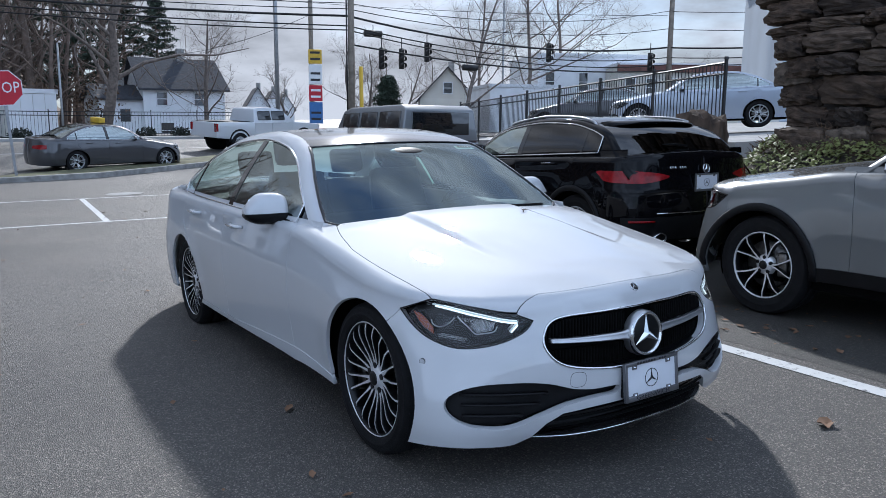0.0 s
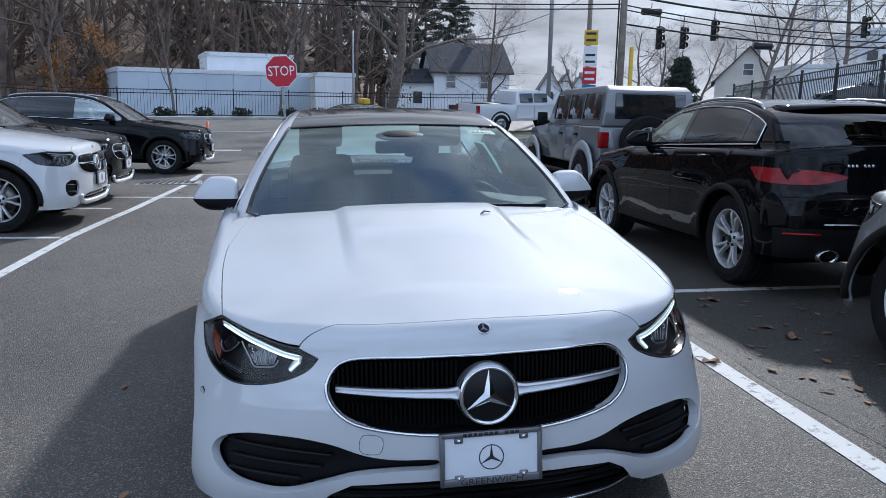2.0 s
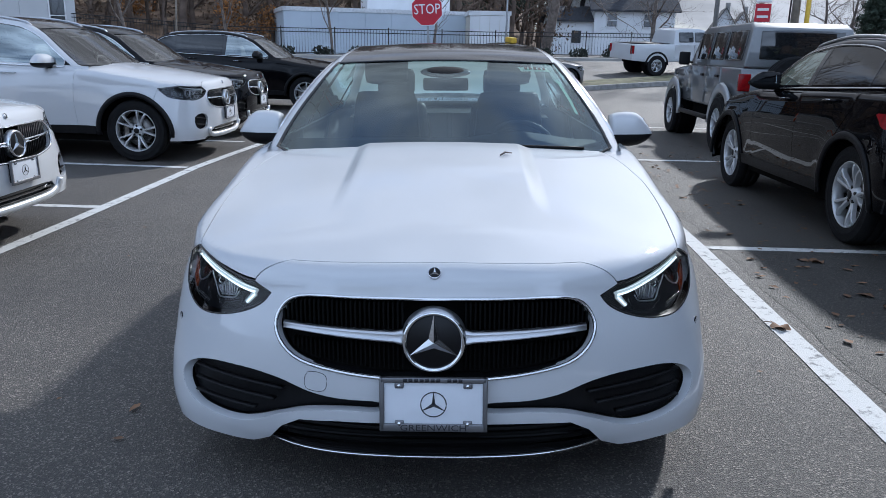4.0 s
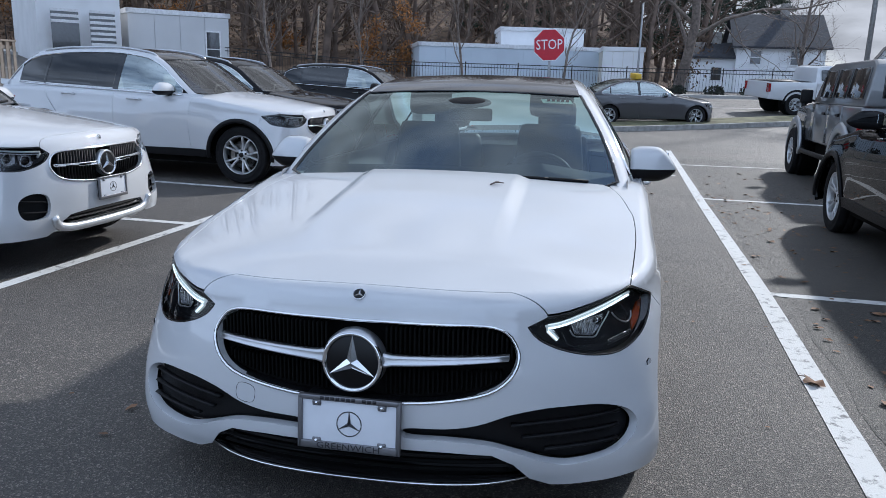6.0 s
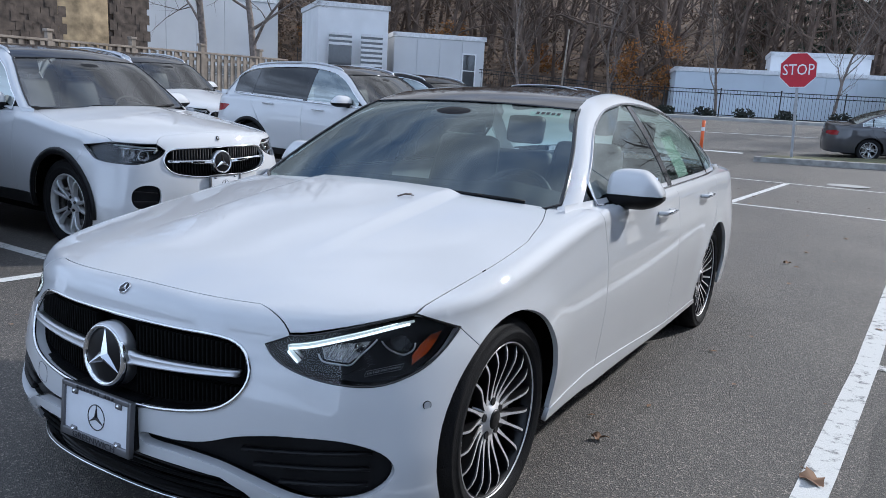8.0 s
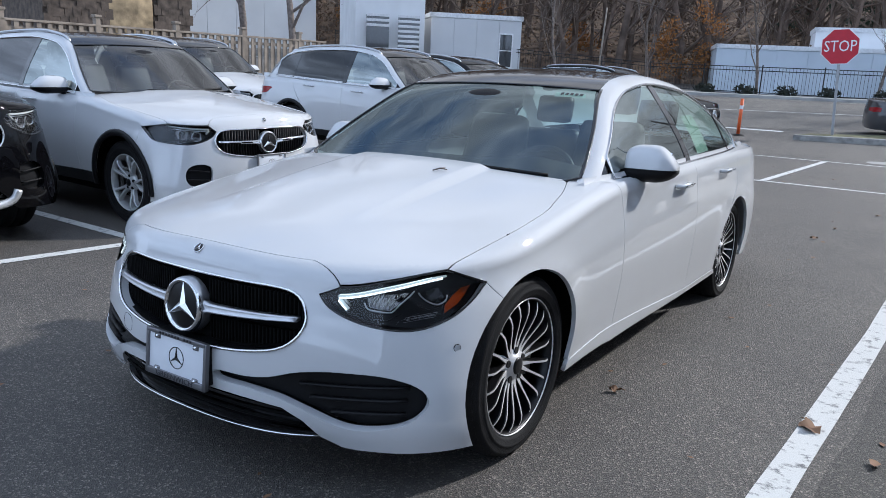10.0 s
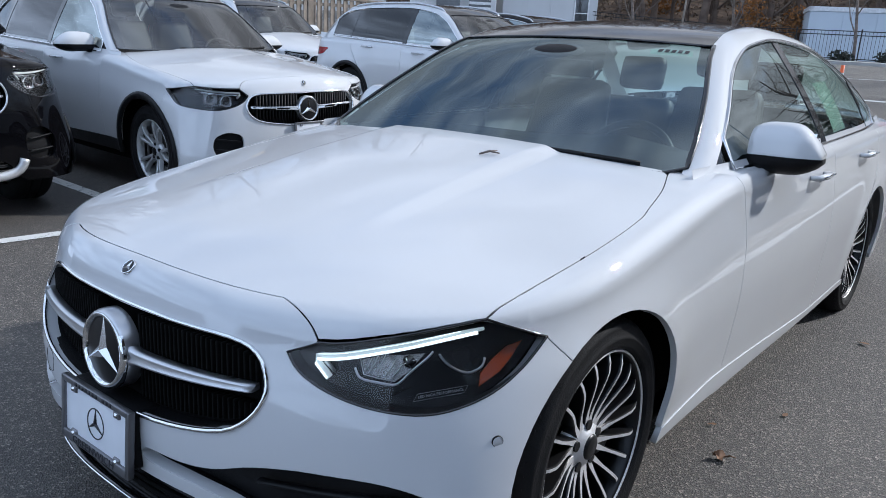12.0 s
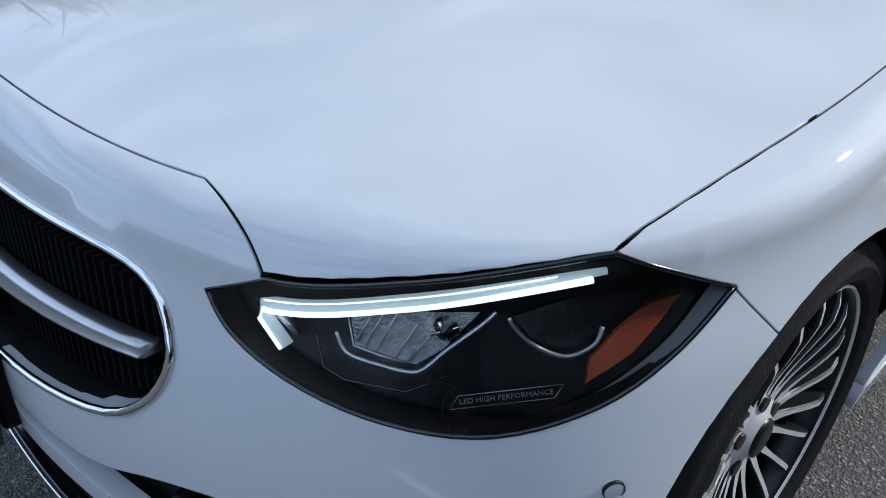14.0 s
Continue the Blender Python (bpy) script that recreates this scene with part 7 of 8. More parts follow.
tagged(strip_mesh("far_pavement", [(-90, 33.1), (-30, 35.3), (-6, 36.1), (12, 37.1), (30, 42.1)], [(-90, 35), (-30, 37.2), (-6, 38), (12, 39), (30, 44)], PAVE, 0.14, 40, 0.2), "concrete pavement on the far side of the road", "pavement", kind="structure")
for a_, b_ in (([(-40, 28.3), (-6, 29.1), (10, 31.6), (30, 37.6)], [(-40, 28.42), (-6, 29.22), (10, 31.72), (30, 37.72)]), ([(-14, 22.0), (-6.0, 22.2), (-2.2, 22.6)], [(-14, 22.3), (-6.0, 22.5), (-2.2, 22.9)])):
    tagged(strip_mesh("lane_line", a_, b_, PAINT_LINE, 0.012, 30), "white painted lane line on the road", "road marking", "lane lines", "structure")


def sphere_leaves(rng, n, centre, spread, size, flat=1.0, vmin=-1):
    """Small leaf faces, scattered in a clump."""
    unit = lambda a: a / np.linalg.norm(a, axis=1, keepdims=True)
    c = np.array(centre) + unit(rng.normal(size=(n, 3))) * rng.random((n, 1)) ** 0.4 * np.array(spread)
    a, b = unit(rng.normal(size=(n, 3))), rng.normal(size=(n, 3))
    b = unit(b - a * np.sum(a * b, 1, keepdims=True))
    s = size * (0.6 + 0.8 * rng.random((n, 1)))
    v = np.stack([c - a * s, c + b * s * 0.5 * flat, c + a * s, c - b * s * 0.5 * flat], 1).reshape(-1, 3)
    return list(v), [(4 * i, 4 * i + 1, 4 * i + 2, 4 * i + 3) for i in range(n)]


def limb(verts, faces, pts, radii, n):
    k0 = len(verts)
    for i, p in enumerate(pts):
        d = pts[min(i + 1, len(pts) - 1)] - pts[max(i - 1, 0)]
        d = d / max(np.linalg.norm(d), 1e-9)
        s = np.cross(d, (0.3, 0.9, 0.1))
        s /= max(np.linalg.norm(s), 1e-9)
        u = np.cross(s, d)
        for j in range(n):
            a = 2 * math.pi * j / n
            verts.append(p + (s * math.cos(a) + u * math.sin(a)) * radii[i])
    for i in range(len(pts) - 1):
        for j in range(n):
            a, b = k0 + i * n + j, k0 + i * n + (j + 1) % n
            faces.append((a, b, b + n, a + n))


def bare_tree_mesh(seed, height, r0, spread=0.45, levels=3, kids=(7, 5, 4), lean=0.03, start=0.3, upward=0.55):
    """A leafless tree: verts and faces of the wood (trunk and limbs) and of the twigs."""
    rng = np.random.default_rng(seed)
    wood, twigs = ([], []), ([], [])

    def grow(p, d, length, r, level):
        k = 6 if level == 0 else 4
        pts, rad = [np.array(p, float)], [r]
        dd = np.array(d, float)
        for i in range(k):
            dd = dd + rng.normal(size=3) * (0.09 if level == 0 else 0.18) + np.array((0, 0, 0.06 * upward * level))
            dd /= np.linalg.norm(dd)
            pts.append(pts[-1] + dd * length / k)
            rad.append(r * (1 - 0.85 * (i + 1) / k) if level else r * (1 - 0.75 * (i + 1) / k))
        tgt = wood if level <= 1 else twigs
        limb(*tgt, pts, rad, 7 if level == 0 else (4 if level == 1 else 3))
        if level >= levels:
            return
        for j in range(kids[level]):
            f = (start if level == 0 else 0.2) + (1 - (start if level == 0 else 0.2)) * (j + 0.6 * rng.random()) / kids[level]
            i = min(int(f * k), k - 1)
            q = pts[i] + (pts[i + 1] - pts[i]) * (f * k - i)
            ax = rng.normal(size=3)
            ax -= dd * ax.dot(dd)
            ax /= np.linalg.norm(ax)
            base_d = (pts[i + 1] - pts[i]) / np.linalg.norm(pts[i + 1] - pts[i])
            nd = base_d * upward + ax * (0.55 + 0.5 * rng.random())
            nd /= np.linalg.norm(nd)
            grow(q, nd, length * spread * (1.15 - 0.6 * f) * (0.8 + 0.4 * rng.random()), max(r * (1 - 0.8 * f) * 0.5, 0.009), level + 1)

    grow((0, 0, -0.2), (lean, 0, 1), height, r0, 0)
    return wood, twigs


def tree_thing(name, seed, m, height, r0, label, mat=BARK, **kw):
    wood, twigs = bare_tree_mesh(seed, height, r0, **kw)
    t = thing(name, Matrix.Identity(4), label, "tree", "bare trees")
    mesh_part("trunk", wood[0], wood[1], mat, t)
    mesh_part("crown", twigs[0], twigs[1], mat, t)
    t.matrix_world = m
    return t


def railing(name, pts, height, gap, label, mat=IRON, post_every=2.4, stuff_from=0):
    """An iron fence along a line: posts, two or three rails, pickets."""
    root = thing(name, Matrix.Identity(4), label, "fence")
    dense = []
    for a, b in zip(pts, pts[1:]):
        a, b = Vector(a), Vector(b)
        n = max(1, round((b - a).length / post_every))
        dense += [a.lerp(b, i / n) for i in range(n)]
    dense.append(Vector(pts[-1]))
    up = PLUMB
    for p in dense:
        part("post", tube([p - up * 0.05, p + up * (height + 0.06)], 0.032, 4), mat, root, smooth=False)
        part("post_cap", tube([p + up * (height + 0.06), p + up * (height + 0.10)], [0.045, 0.03], 4), mat, root, smooth=False)
    pk = bmesh.new()
    for a, b in zip(dense, dense[1:]):
        for h in (0.12, height - 0.18, height):
            part("rail", tube([a + up * h, b + up * h], 0.02, 4), mat, root, smooth=False)
        n = max(1, round((b - a).length / gap))
        for i in range(1, n):
            p = a.lerp(b, i / n)
            tube([p + up * 0.1, p + up * height], 0.009, 4, bm=pk)
    pkt = part("picket_infill", pk, mat, root, smooth=False)
    pkt["kind"] = "stuff"
    return root


def on_ground(x, y, dz=0.0):
    return (x, y, ground_z(x, y) + dz)


railing("iron_fence", [on_ground(-34, 39), on_ground(-12, 39.2), on_ground(2, 39.6), on_ground(14, 40.5)], 1.35, 0.16, "black iron railing along the far pavement", post_every=2.6)
for i, x in enumerate(np.linspace(-11, 12, 13)):
    rng = np.random.default_rng(90 + i)
    v, f = sphere_leaves(rng, 260, (0, 0, 0.28), (0.55, 0.4, 0.32), 0.09)
    sb = mesh_part("shrub", v, f, SHRUB)
    sb.matrix_world = stand(float(x) + rng.normal() * 0.3, 38.5 + 0.05 * x)
    tagged(sb, "small dark clipped shrub beside the iron railing", "shrub", "shrubs along the railing")


# ---- buildings ----
def window_unit(parent, x, z, w, h, y=0.0, bars=True):
    fr = bmesh.new()
    for x0, x1, z0, z1 in ((x - w / 2 - 0.07, x + w / 2 + 0.07, z + h / 2, z + h / 2 + 0.08), (x - w / 2 - 0.09, x + w / 2 + 0.09, z - h / 2 - 0.09, z - h / 2),
                           (x - w / 2 - 0.07, x - w / 2, z - h / 2, z + h / 2), (x + w / 2, x + w / 2 + 0.07, z - h / 2, z + h / 2)):
        box_bm(x0, x1, y - 0.06, y + 0.05, z0, z1, 0, fr)
    if bars:
        box_bm(x - w / 2, x + w / 2, y - 0.03, y + 0.03, z - 0.025, z + 0.025, 0, fr)
    win = part("window", fr, FRAME_WHITE, parent, smooth=False)
    part("pane", box_bm(x - w / 2, x + w / 2, y - 0.012, y + 0.02, z - h / 2, z + h / 2), DARK_GLASS, win, smooth=False)
    return win


def siding(parent, x0, x1, z0, z1, y, mat, course=0.2):
    """A clapboard wall that faces -y."""
    bm = bmesh.new()
    k = max(1, round((z1 - z0) / course))
    for i in range(k):
        a, b = z0 + (z1 - z0) * i / k, z0 + (z1 - z0) * (i + 1) / k
        v = [bm.verts.new(p) for p in ((x0, y - 0.03, a), (x1, y - 0.03, a), (x1, y, b), (x0, y, b), (x0, y, a), (x1, y, a))]
        bm.faces.new(v[:4])
        bm.faces.new((v[4], v[5], v[1], v[0]))
    ob = part("clapboard_siding", bm, mat, parent, smooth=False)
    ob["kind"] = "stuff"
    return ob


def flat_building(m, w, d, h, mat, label, wins=(), parapet=0.25, panels=0, front_mat=None):
    root = thing("commercial_building", Matrix.Identity(4), label, "building")
    part("wall", box_bm(0, w, 0.03, d, -1.5, h, 0.02), mat, root, smooth=False)
    rf = box_bm(-0.08, w + 0.08, -0.05, d + 0.08, h, h + 0.06)
    for a in ((-0.08, w + 0.08, -0.05, 0.15), (-0.08, w + 0.08, d - 0.1, d + 0.08), (-0.08, 0.12, -0.05, d), (w - 0.12, w + 0.08, -0.05, d)):
        box_bm(a[0], a[1], a[2], a[3], h + 0.05, h + parapet, 0, rf)
    part("roof", rf, FRAME_WHITE if front_mat is None else front_mat, root, smooth=False)
    if panels:
        for i in range(panels):
            part("panel", box_bm(w * i / panels + 0.01, w * (i + 1) / panels - 0.01, -0.01, 0.05, -1.5, h - 0.02, 0.008), front_mat or mat, root, smooth=False)
    for x, z, ww, hh in wins:
        window_unit(root, x, z, ww, hh, -0.01)
    root.matrix_world = m
    return root


def gable_house(m, w, d, h, ridge, mat, label, wins=(), along=True, side_wins=()):
    """A house whose ridge runs along x (or along y), with clapboards, eaves, chimney and windows."""
    root = thing("house", Matrix.Identity(4), label, "house")
    bm = box_bm(0, w, 0.05, d, -1.5, h)
    if along:
        g = [((0.0, 0.05, h), (0.0, d, h), (0.0, d / 2, ridge)), ((w, 0.05, h), (w, d, h), (w, d / 2, ridge))]
    else:
        g = [((0.0, 0.05, h), (w, 0.05, h), (w / 2, 0.05, ridge)), ((0.0, d, h), (w, d, h), (w / 2, d, ridge))]
    for tri in g:
        bm.faces.new([bm.verts.new(p) for p in tri])
    part("wall", bm, mat, root, smooth=False)
    siding(root, 0, w, 0, h, 0.04, mat)
    o, t = 0.35, 0.14
    for sgn in (0, 1):
        rf = bmesh.new()
        if along:
            e = (0 - o if sgn == 0 else d + o)
            k = (ridge - h) / (d / 2)
            a = [(-o, e, h - k * o), (w + o, e, h - k * o), (w + o, d / 2, ridge), (-o, d / 2, ridge)]
        else:
            e = (0 - o if sgn == 0 else w + o)
            k = (ridge - h) / (w / 2)
            a = [(e, -o, h - k * o), (e, d + o, h - k * o), (w / 2, d + o, ridge), (w / 2, -o, ridge)]
        lo, hi = [rf.verts.new(p) for p in a], [rf.verts.new((p[0], p[1], p[2] + t)) for p in a]
        rf.faces.new(lo)
        rf.faces.new(hi)
        for i in range(4):
            rf.faces.new((lo[i], lo[(i + 1) % 4], hi[(i + 1) % 4], hi[i]))
        bmesh.ops.recalc_face_normals(rf, faces=rf.faces)
        part("roof", rf, SHINGLE, root, smooth=False)
    part("chimney", box_bm(w * 0.55, w * 0.55 + 0.6, d * 0.45, d * 0.45 + 0.6, ridge - 0.6, ridge + 0.9, 0.02), KERB, root, smooth=False)
    for x, z, ww, hh in wins:
        window_unit(root, x, z, ww, hh, 0.02)
    root.matrix_world = m
    return root


EYE = Vector((-0.6, -1.6, 1.31))


def bearing(az, dist):
    return EYE.x + dist * math.sin(radians(az)), EYE.y + dist * math.cos(radians(az))


def facing(az, dist, dz=0.0, turn=0.0):
    """A plumb pose on the land at that bearing, its front turned to the lot."""
    x, y = bearing(az, dist)
    return stand(x, y, -az + turn, dz)


# low white commercial building and the houses over the road
flat_building(facing(-11.8, 50, -0.2, 6), 12.0, 9, 2.75, BLUE_WALL, "long low pale blue commercial building with a flat roof", panels=7)
flat_building(facing(1.6, 47.5, -0.2, 4), 2.4, 8, 2.6, CREAM, "small white flat-roofed end wing of a commercial building", panels=4, front_mat=WHITE_SIDING)
flat_building(facing(-5.9, 53, 0.0, 6), 5.6, 5, 3.8, WHITE_SIDING, "white rooftop block of a low commercial building")
gable_house(facing(10.3, 60, -0.4, 8), 5.9, 8, 3.7, 6.0, WHITE_SIDING, "white clapboard house with a dark shingle roof", wins=((1.3, 2.9, 0.7, 0.9), (4.0, 2.9, 0.7, 0.9), (1.6, 0.6, 0.9, 1.1)))
gable_house(facing(7.4, 60, -0.4, 8), 3.2, 6, 2.9, 3.9, WHITE_SIDING, "low white clapboard wing of a house", wins=((1.8, 1.7, 0.7, 0.9),))
for i, (az, dist) in enumerate(((18.0, 112), (19.2, 124), (20.2, 136))):
    gable_house(facing(az, dist, -0.6, 4), 3.0, 8, 3.6, 6.0, WHITE_SIDING, "narrow white gabled house in a row", wins=((1.5, 2.6, 0.8, 1.0),), along=False)
gable_house(facing(30.2, 74, -1.4, 0), 5.4, 9, 4.4, 7.3, CREAM, "cream gabled house behind bare trees", wins=((2.7, 5.4, 0.8, 1.0), (1.4, 2.6, 0.8, 1.1)), along=False)
flat_building(facing(38.8, 62, -1.2, 14), 9.4, 10, 7.2, WHITE_SIDING, "white two-storey commercial building with a flat roof", wins=((1.0, 5.2, 0.7, 1.4), (3.8, 5.2, 0.7, 1.4)))
shop = flat_building(facing(44.6, 60, -1.2, 14), 10, 10, 6.2, CREAM, "pale two-storey shop building with shuttered windows", wins=((1.0, 4.6, 0.7, 1.3), (2.6, 4.6, 0.7, 1.3), (4.2, 4.6, 0.7, 1.3), (5.8, 4.6, 0.7, 1.3)))
part("cornice", box_bm(-0.08, 10.08, -0.22, -0.004, 5.75, 6.3, 0.04), CORNICE, shop, "red-brown cornice", smooth=False)
flat_building(facing(35.2, 58, -1.2, 14), 5.0, 8, 4.6, WHITE_SIDING, "single-storey white shop annex")
gable_house(facing(55.3, 34, 0.5, 12), 7, 9, 8.5, 11, SLATE_WALL, "tall pale clapboard house beside the stone wall", wins=((0.9, 2.6, 1.0, 1.6), (0.9, 5.6, 1.0, 1.6)), along=False)

# showroom, hut and fence on the low-x side
show = flat_building(facing(-52.5, 46, -0.6, 20), 11.0, 10, 4.7, GREY_WALL, "grey panelled showroom building with a flat roof", panels=6)
blk = flat_building(facing(-37.4, 42, -0.6, 12), 3.9, 6, 4.6, WHITE_SIDING, "white rendered entrance block with louvred openings")
lv = thing("louvre_screen", Matrix.Identity(4), "white slatted louvre screen over an opening", "louvre")
for x0, x1, n in ((0.25, 1.5, 3), (2.0, 3.2, 9)):
    part("opening", box_bm(x0, x1, -0.03, 0.02, 0.2, 2.75), DARK_GLASS, lv, smooth=False)
    for i in range(n):
        z = 2.65 - i * 0.26
        part("slat", box_bm(x0, x1, -0.10, -0.032, z, z + 0.14, 0.01), FRAME_WHITE, lv, smooth=False)
lv.matrix_world = facing(-36.9, 41.45, -0.1, 12)
flat_building(facing(-31.9, 44, -0.6, 10), 5.3, 6, 3.3, GREY_WALL, "small grey flat-roofed annex with a tall window", wins=((4.4, 1.6, 0.7, 1.8),), panels=4)

hut = thing("shingled_hut", Matrix.Identity(4), "old hut clad in weathered wooden shingles", "hut")
part("wall", box_bm(0, 5.2, 0.05, 4, -1, 4.6), OLD_SHINGLE, hut, smooth=False)
rng = np.random.default_rng(5)
for r in range(11):
    for c in range(19):
        if 2.0 < c * 0.27 < 3.7 and r < 7:
            continue
        w = 0.27 * (0.93 + 0.1 * rng.random())
        x = c * 0.27 + (0.13 if r % 2 else 0)
        z = 1.2 + r * 0.28
        part("shingle", box_bm(x, x + w, -0.02 - 0.03 * rng.random(), 0.04, z - 0.03 * rng.random(), z + 0.34, 0), OLD_SHINGLE, hut, smooth=False)
part("stone_infill", box_bm(2.0, 3.72, -0.03, 0.05, 0.9, 3.12, 0.02), TAN_STONE, hut, "tan stone infill panel")
hut.matrix_world = facing(-57.6, 27, -0.1, 22)

wf = thing("wooden_fence", Matrix.Identity(4), "weathered board-on-board wooden fence with capped posts", "fence")
xf0, yf0 = bearing(-66, 19.5)
xf1, yf1 = bearing(-38.3, 28.4)
fl = math.hypot(xf1 - xf0, yf1 - yf0)
n_b = int(fl / 0.145)
rng = np.random.default_rng(8)
for i in range(n_b):
    f = i / n_b
    x = f * fl
    part("board", box_bm(x + 0.008, x + 0.132, 0.045 if i % 2 else -0.045, 0.065 if i % 2 else -0.022, 0.05, 1.72 + 0.015 * rng.random(), 0.004), OLD_WOOD, wf, smooth=False)
for i in range(int(fl / 2.6) + 1):
    x = i * 2.6
    part("post", box_bm(x - 0.07, x + 0.07, -0.07, 0.09, -0.2, 1.98, 0.01), OLD_WOOD, wf, smooth=False)
    part("post_cap", box_bm(x - 0.10, x + 0.10, -0.10, 0.12, 1.98, 2.05, 0.012), OLD_WOOD, wf, smooth=False)
part("cap_rail", box_bm(0, fl, -0.07, 0.08, 1.73, 1.79, 0.006), OLD_WOOD, wf, smooth=False)
part("rail", box_bm(0, fl, -0.012, 0.022, 1.50, 1.60), OLD_WOOD, wf, smooth=False)
part("rail", box_bm(0, fl, -0.012, 0.022, 0.30, 0.40), OLD_WOOD, wf, smooth=False)
zf0, zf1 = 0.70, 1.0
dirx = Vector((xf1 - xf0, yf1 - yf0, zf1 - zf0)).normalized()
wf.matrix_world = Matrix.Translation((xf0, yf0, zf0)) @ Matrix((dirx, PLUMB.cross(dirx).normalized(), PLUMB)).transposed().to_4x4()

# ---- woods ----
hill = bmesh.new()
rows = []
for j in range(16):
    row = []
    for i in range(60):
        az, dist = -78 + i * 1.45, 57 + j * 4.5
        x, y = bearing(az, dist)
        fade = min(1.0, max(0.0, (7 - az) / 6))
        row.append(hill.verts.new((x, y, ground_z(x, y) - 0.4 + fade * (1.05 * j + 0.9 * noise.noise((x * 0.06, y * 0.06, 3)) * min(1, j / 2)))))
    rows.append(row)
for A, B in zip(rows, rows[1:]):
    for k in range(59):
        hill.faces.new((A[k], A[k + 1], B[k + 1], B[k]))
tagged(part("wooded_hill", hill, LITTER), "brown leaf-covered slope under bare woods", "ground", kind="structure")

rng = np.random.default_rng(21)
variants = [bare_tree_mesh(300 + k, 13 + 4 * rng.random(), 0.17 + 0.10 * rng.random(), spread=0.34, levels=2, kids=(16, 7), start=0.12, upward=0.6) for k in range(7)]
variants = [(np.array(w[0] + t[0]), w[1] + [tuple(i + len(w[0]) for i in f) for f in t[1]]) for w, t in variants]
wv, wfc, off = [], [], 0
for i in range(330):
    az = -78 + 86 * (i + rng.random()) / 330
    dist = 56 + 46 * rng.random() ** 1.2
    x, y = bearing(az, dist)
    v, f = variants[int(rng.integers(7))]
    a, s = rng.random() * 6.28, 0.75 + 0.5 * rng.random()
    j = (dist - 57) / 4.5
    z = ground_z(x, y) - 0.4 + min(1.0, max(0.0, (7 - az) / 6)) * 1.05 * max(0, j)
    R = np.array([[math.cos(a), -math.sin(a), 0], [math.sin(a), math.cos(a), 0], [0, 0, 1]])
    vv = (v @ R.T) * s
    vv[:, 0] += vv[:, 2] * 0.06
    vv[:, 1] -= vv[:, 2] * 0.026
    wv.append(vv + (x, y, z))
    wfc += [tuple(k + off for k in q) for q in f]
    off += len(v)
tagged(mesh_part("woods", np.concatenate(wv), wfc, BARK_BROWN), "dense bare brown winter woods", "woods", kind="stuff")
uv, uf = [], []
for i in range(230):
    az, dist = -76 + 84 * rng.random(), 54 + 45 * rng.random()
    x, y = bearing(az, dist)
    v, f = sphere_leaves(rng, 150, (x, y, ground_z(x, y) + 0.6 + 0.23 * max(0, dist - 57) + 2.2 * rng.random()), (1.9, 1.9, 1.6), 0.12)
    uf += [tuple(k + len(uv) for k in q) for q in f]
    uv += v
tagged(mesh_part("undergrowth", uv, uf, LITTER), "tangled brown undergrowth and dry leaves", "undergrowth", kind="stuff")
uv, uf = [], []
for az, dist, hh in ((-14.6, 55, 4.0), (-29, 60, 3.5), (-4.5, 62, 3.0), (-22, 66, 3.0), (-38, 63, 3.2)):
    x, y = bearing(az, dist)
    for k in range(9):
        v, f = sphere_leaves(rng, 190, (x + rng.normal() * 0.9, y + rng.normal() * 0.9, ground_z(x, y) + 0.8 + hh * rng.random()), (0.8, 0.8, 0.9), 0.10)
        uf += [tuple(q_ + len(uv) for q_ in q) for q in f]
        uv += v
tagged(mesh_part("rust_foliage", uv, uf, RUST_LEAF), "clinging rust-orange beech leaves in the woods", "foliage", kind="stuff")


def pine(seed, m, height, label):
    """An evergreen: straight trunk, whorled boughs, needle clumps with gaps."""
    rng = np.random.default_rng(seed)
    t = thing("pine_tree", Matrix.Identity(4), label, "tree", "evergreen trees")
    wood, need = ([], []), ([], [])
    limb(*wood, [np.array((0, 0, height * i / 6)) + rng.normal(size=3) * 0.05 for i in range(7)], [0.28 * (1 - i / 6.6) for i in range(7)], 7)
    for k in range(46):
        z = height * (0.22 + 0.78 * k / 46)
        a = k * 2.4 + rng.normal() * 0.3
        L = (1 - (z / height) ** 1.4) * height * 0.26 * (0.6 + 0.6 * rng.random()) + 0.35
        p0, p1 = np.array((0, 0, z)), np.array((math.cos(a) * L, math.sin(a) * L, z + 0.12 * L))
        limb(*wood, [p0, (p0 + p1) / 2 - (0, 0, 0.1 * L), p1], [0.06, 0.04, 0.015], 4)
        for q in range(4):
            c = p0 + (p1 - p0) * (0.35 + 0.65 * q / 3)
            v, f = sphere_leaves(rng, 48, c, (0.55, 0.55, 0.28), 0.20, 0.5)
            need[1].extend([tuple(i + len(need[0]) for i in g) for g in f])
            need[0].extend(v)
    mesh_part("trunk", wood[0], wood[1], BARK_BROWN, t)
    mesh_part("crown", need[0], need[1], NEEDLES, t)
    t.matrix_world = m
    return t


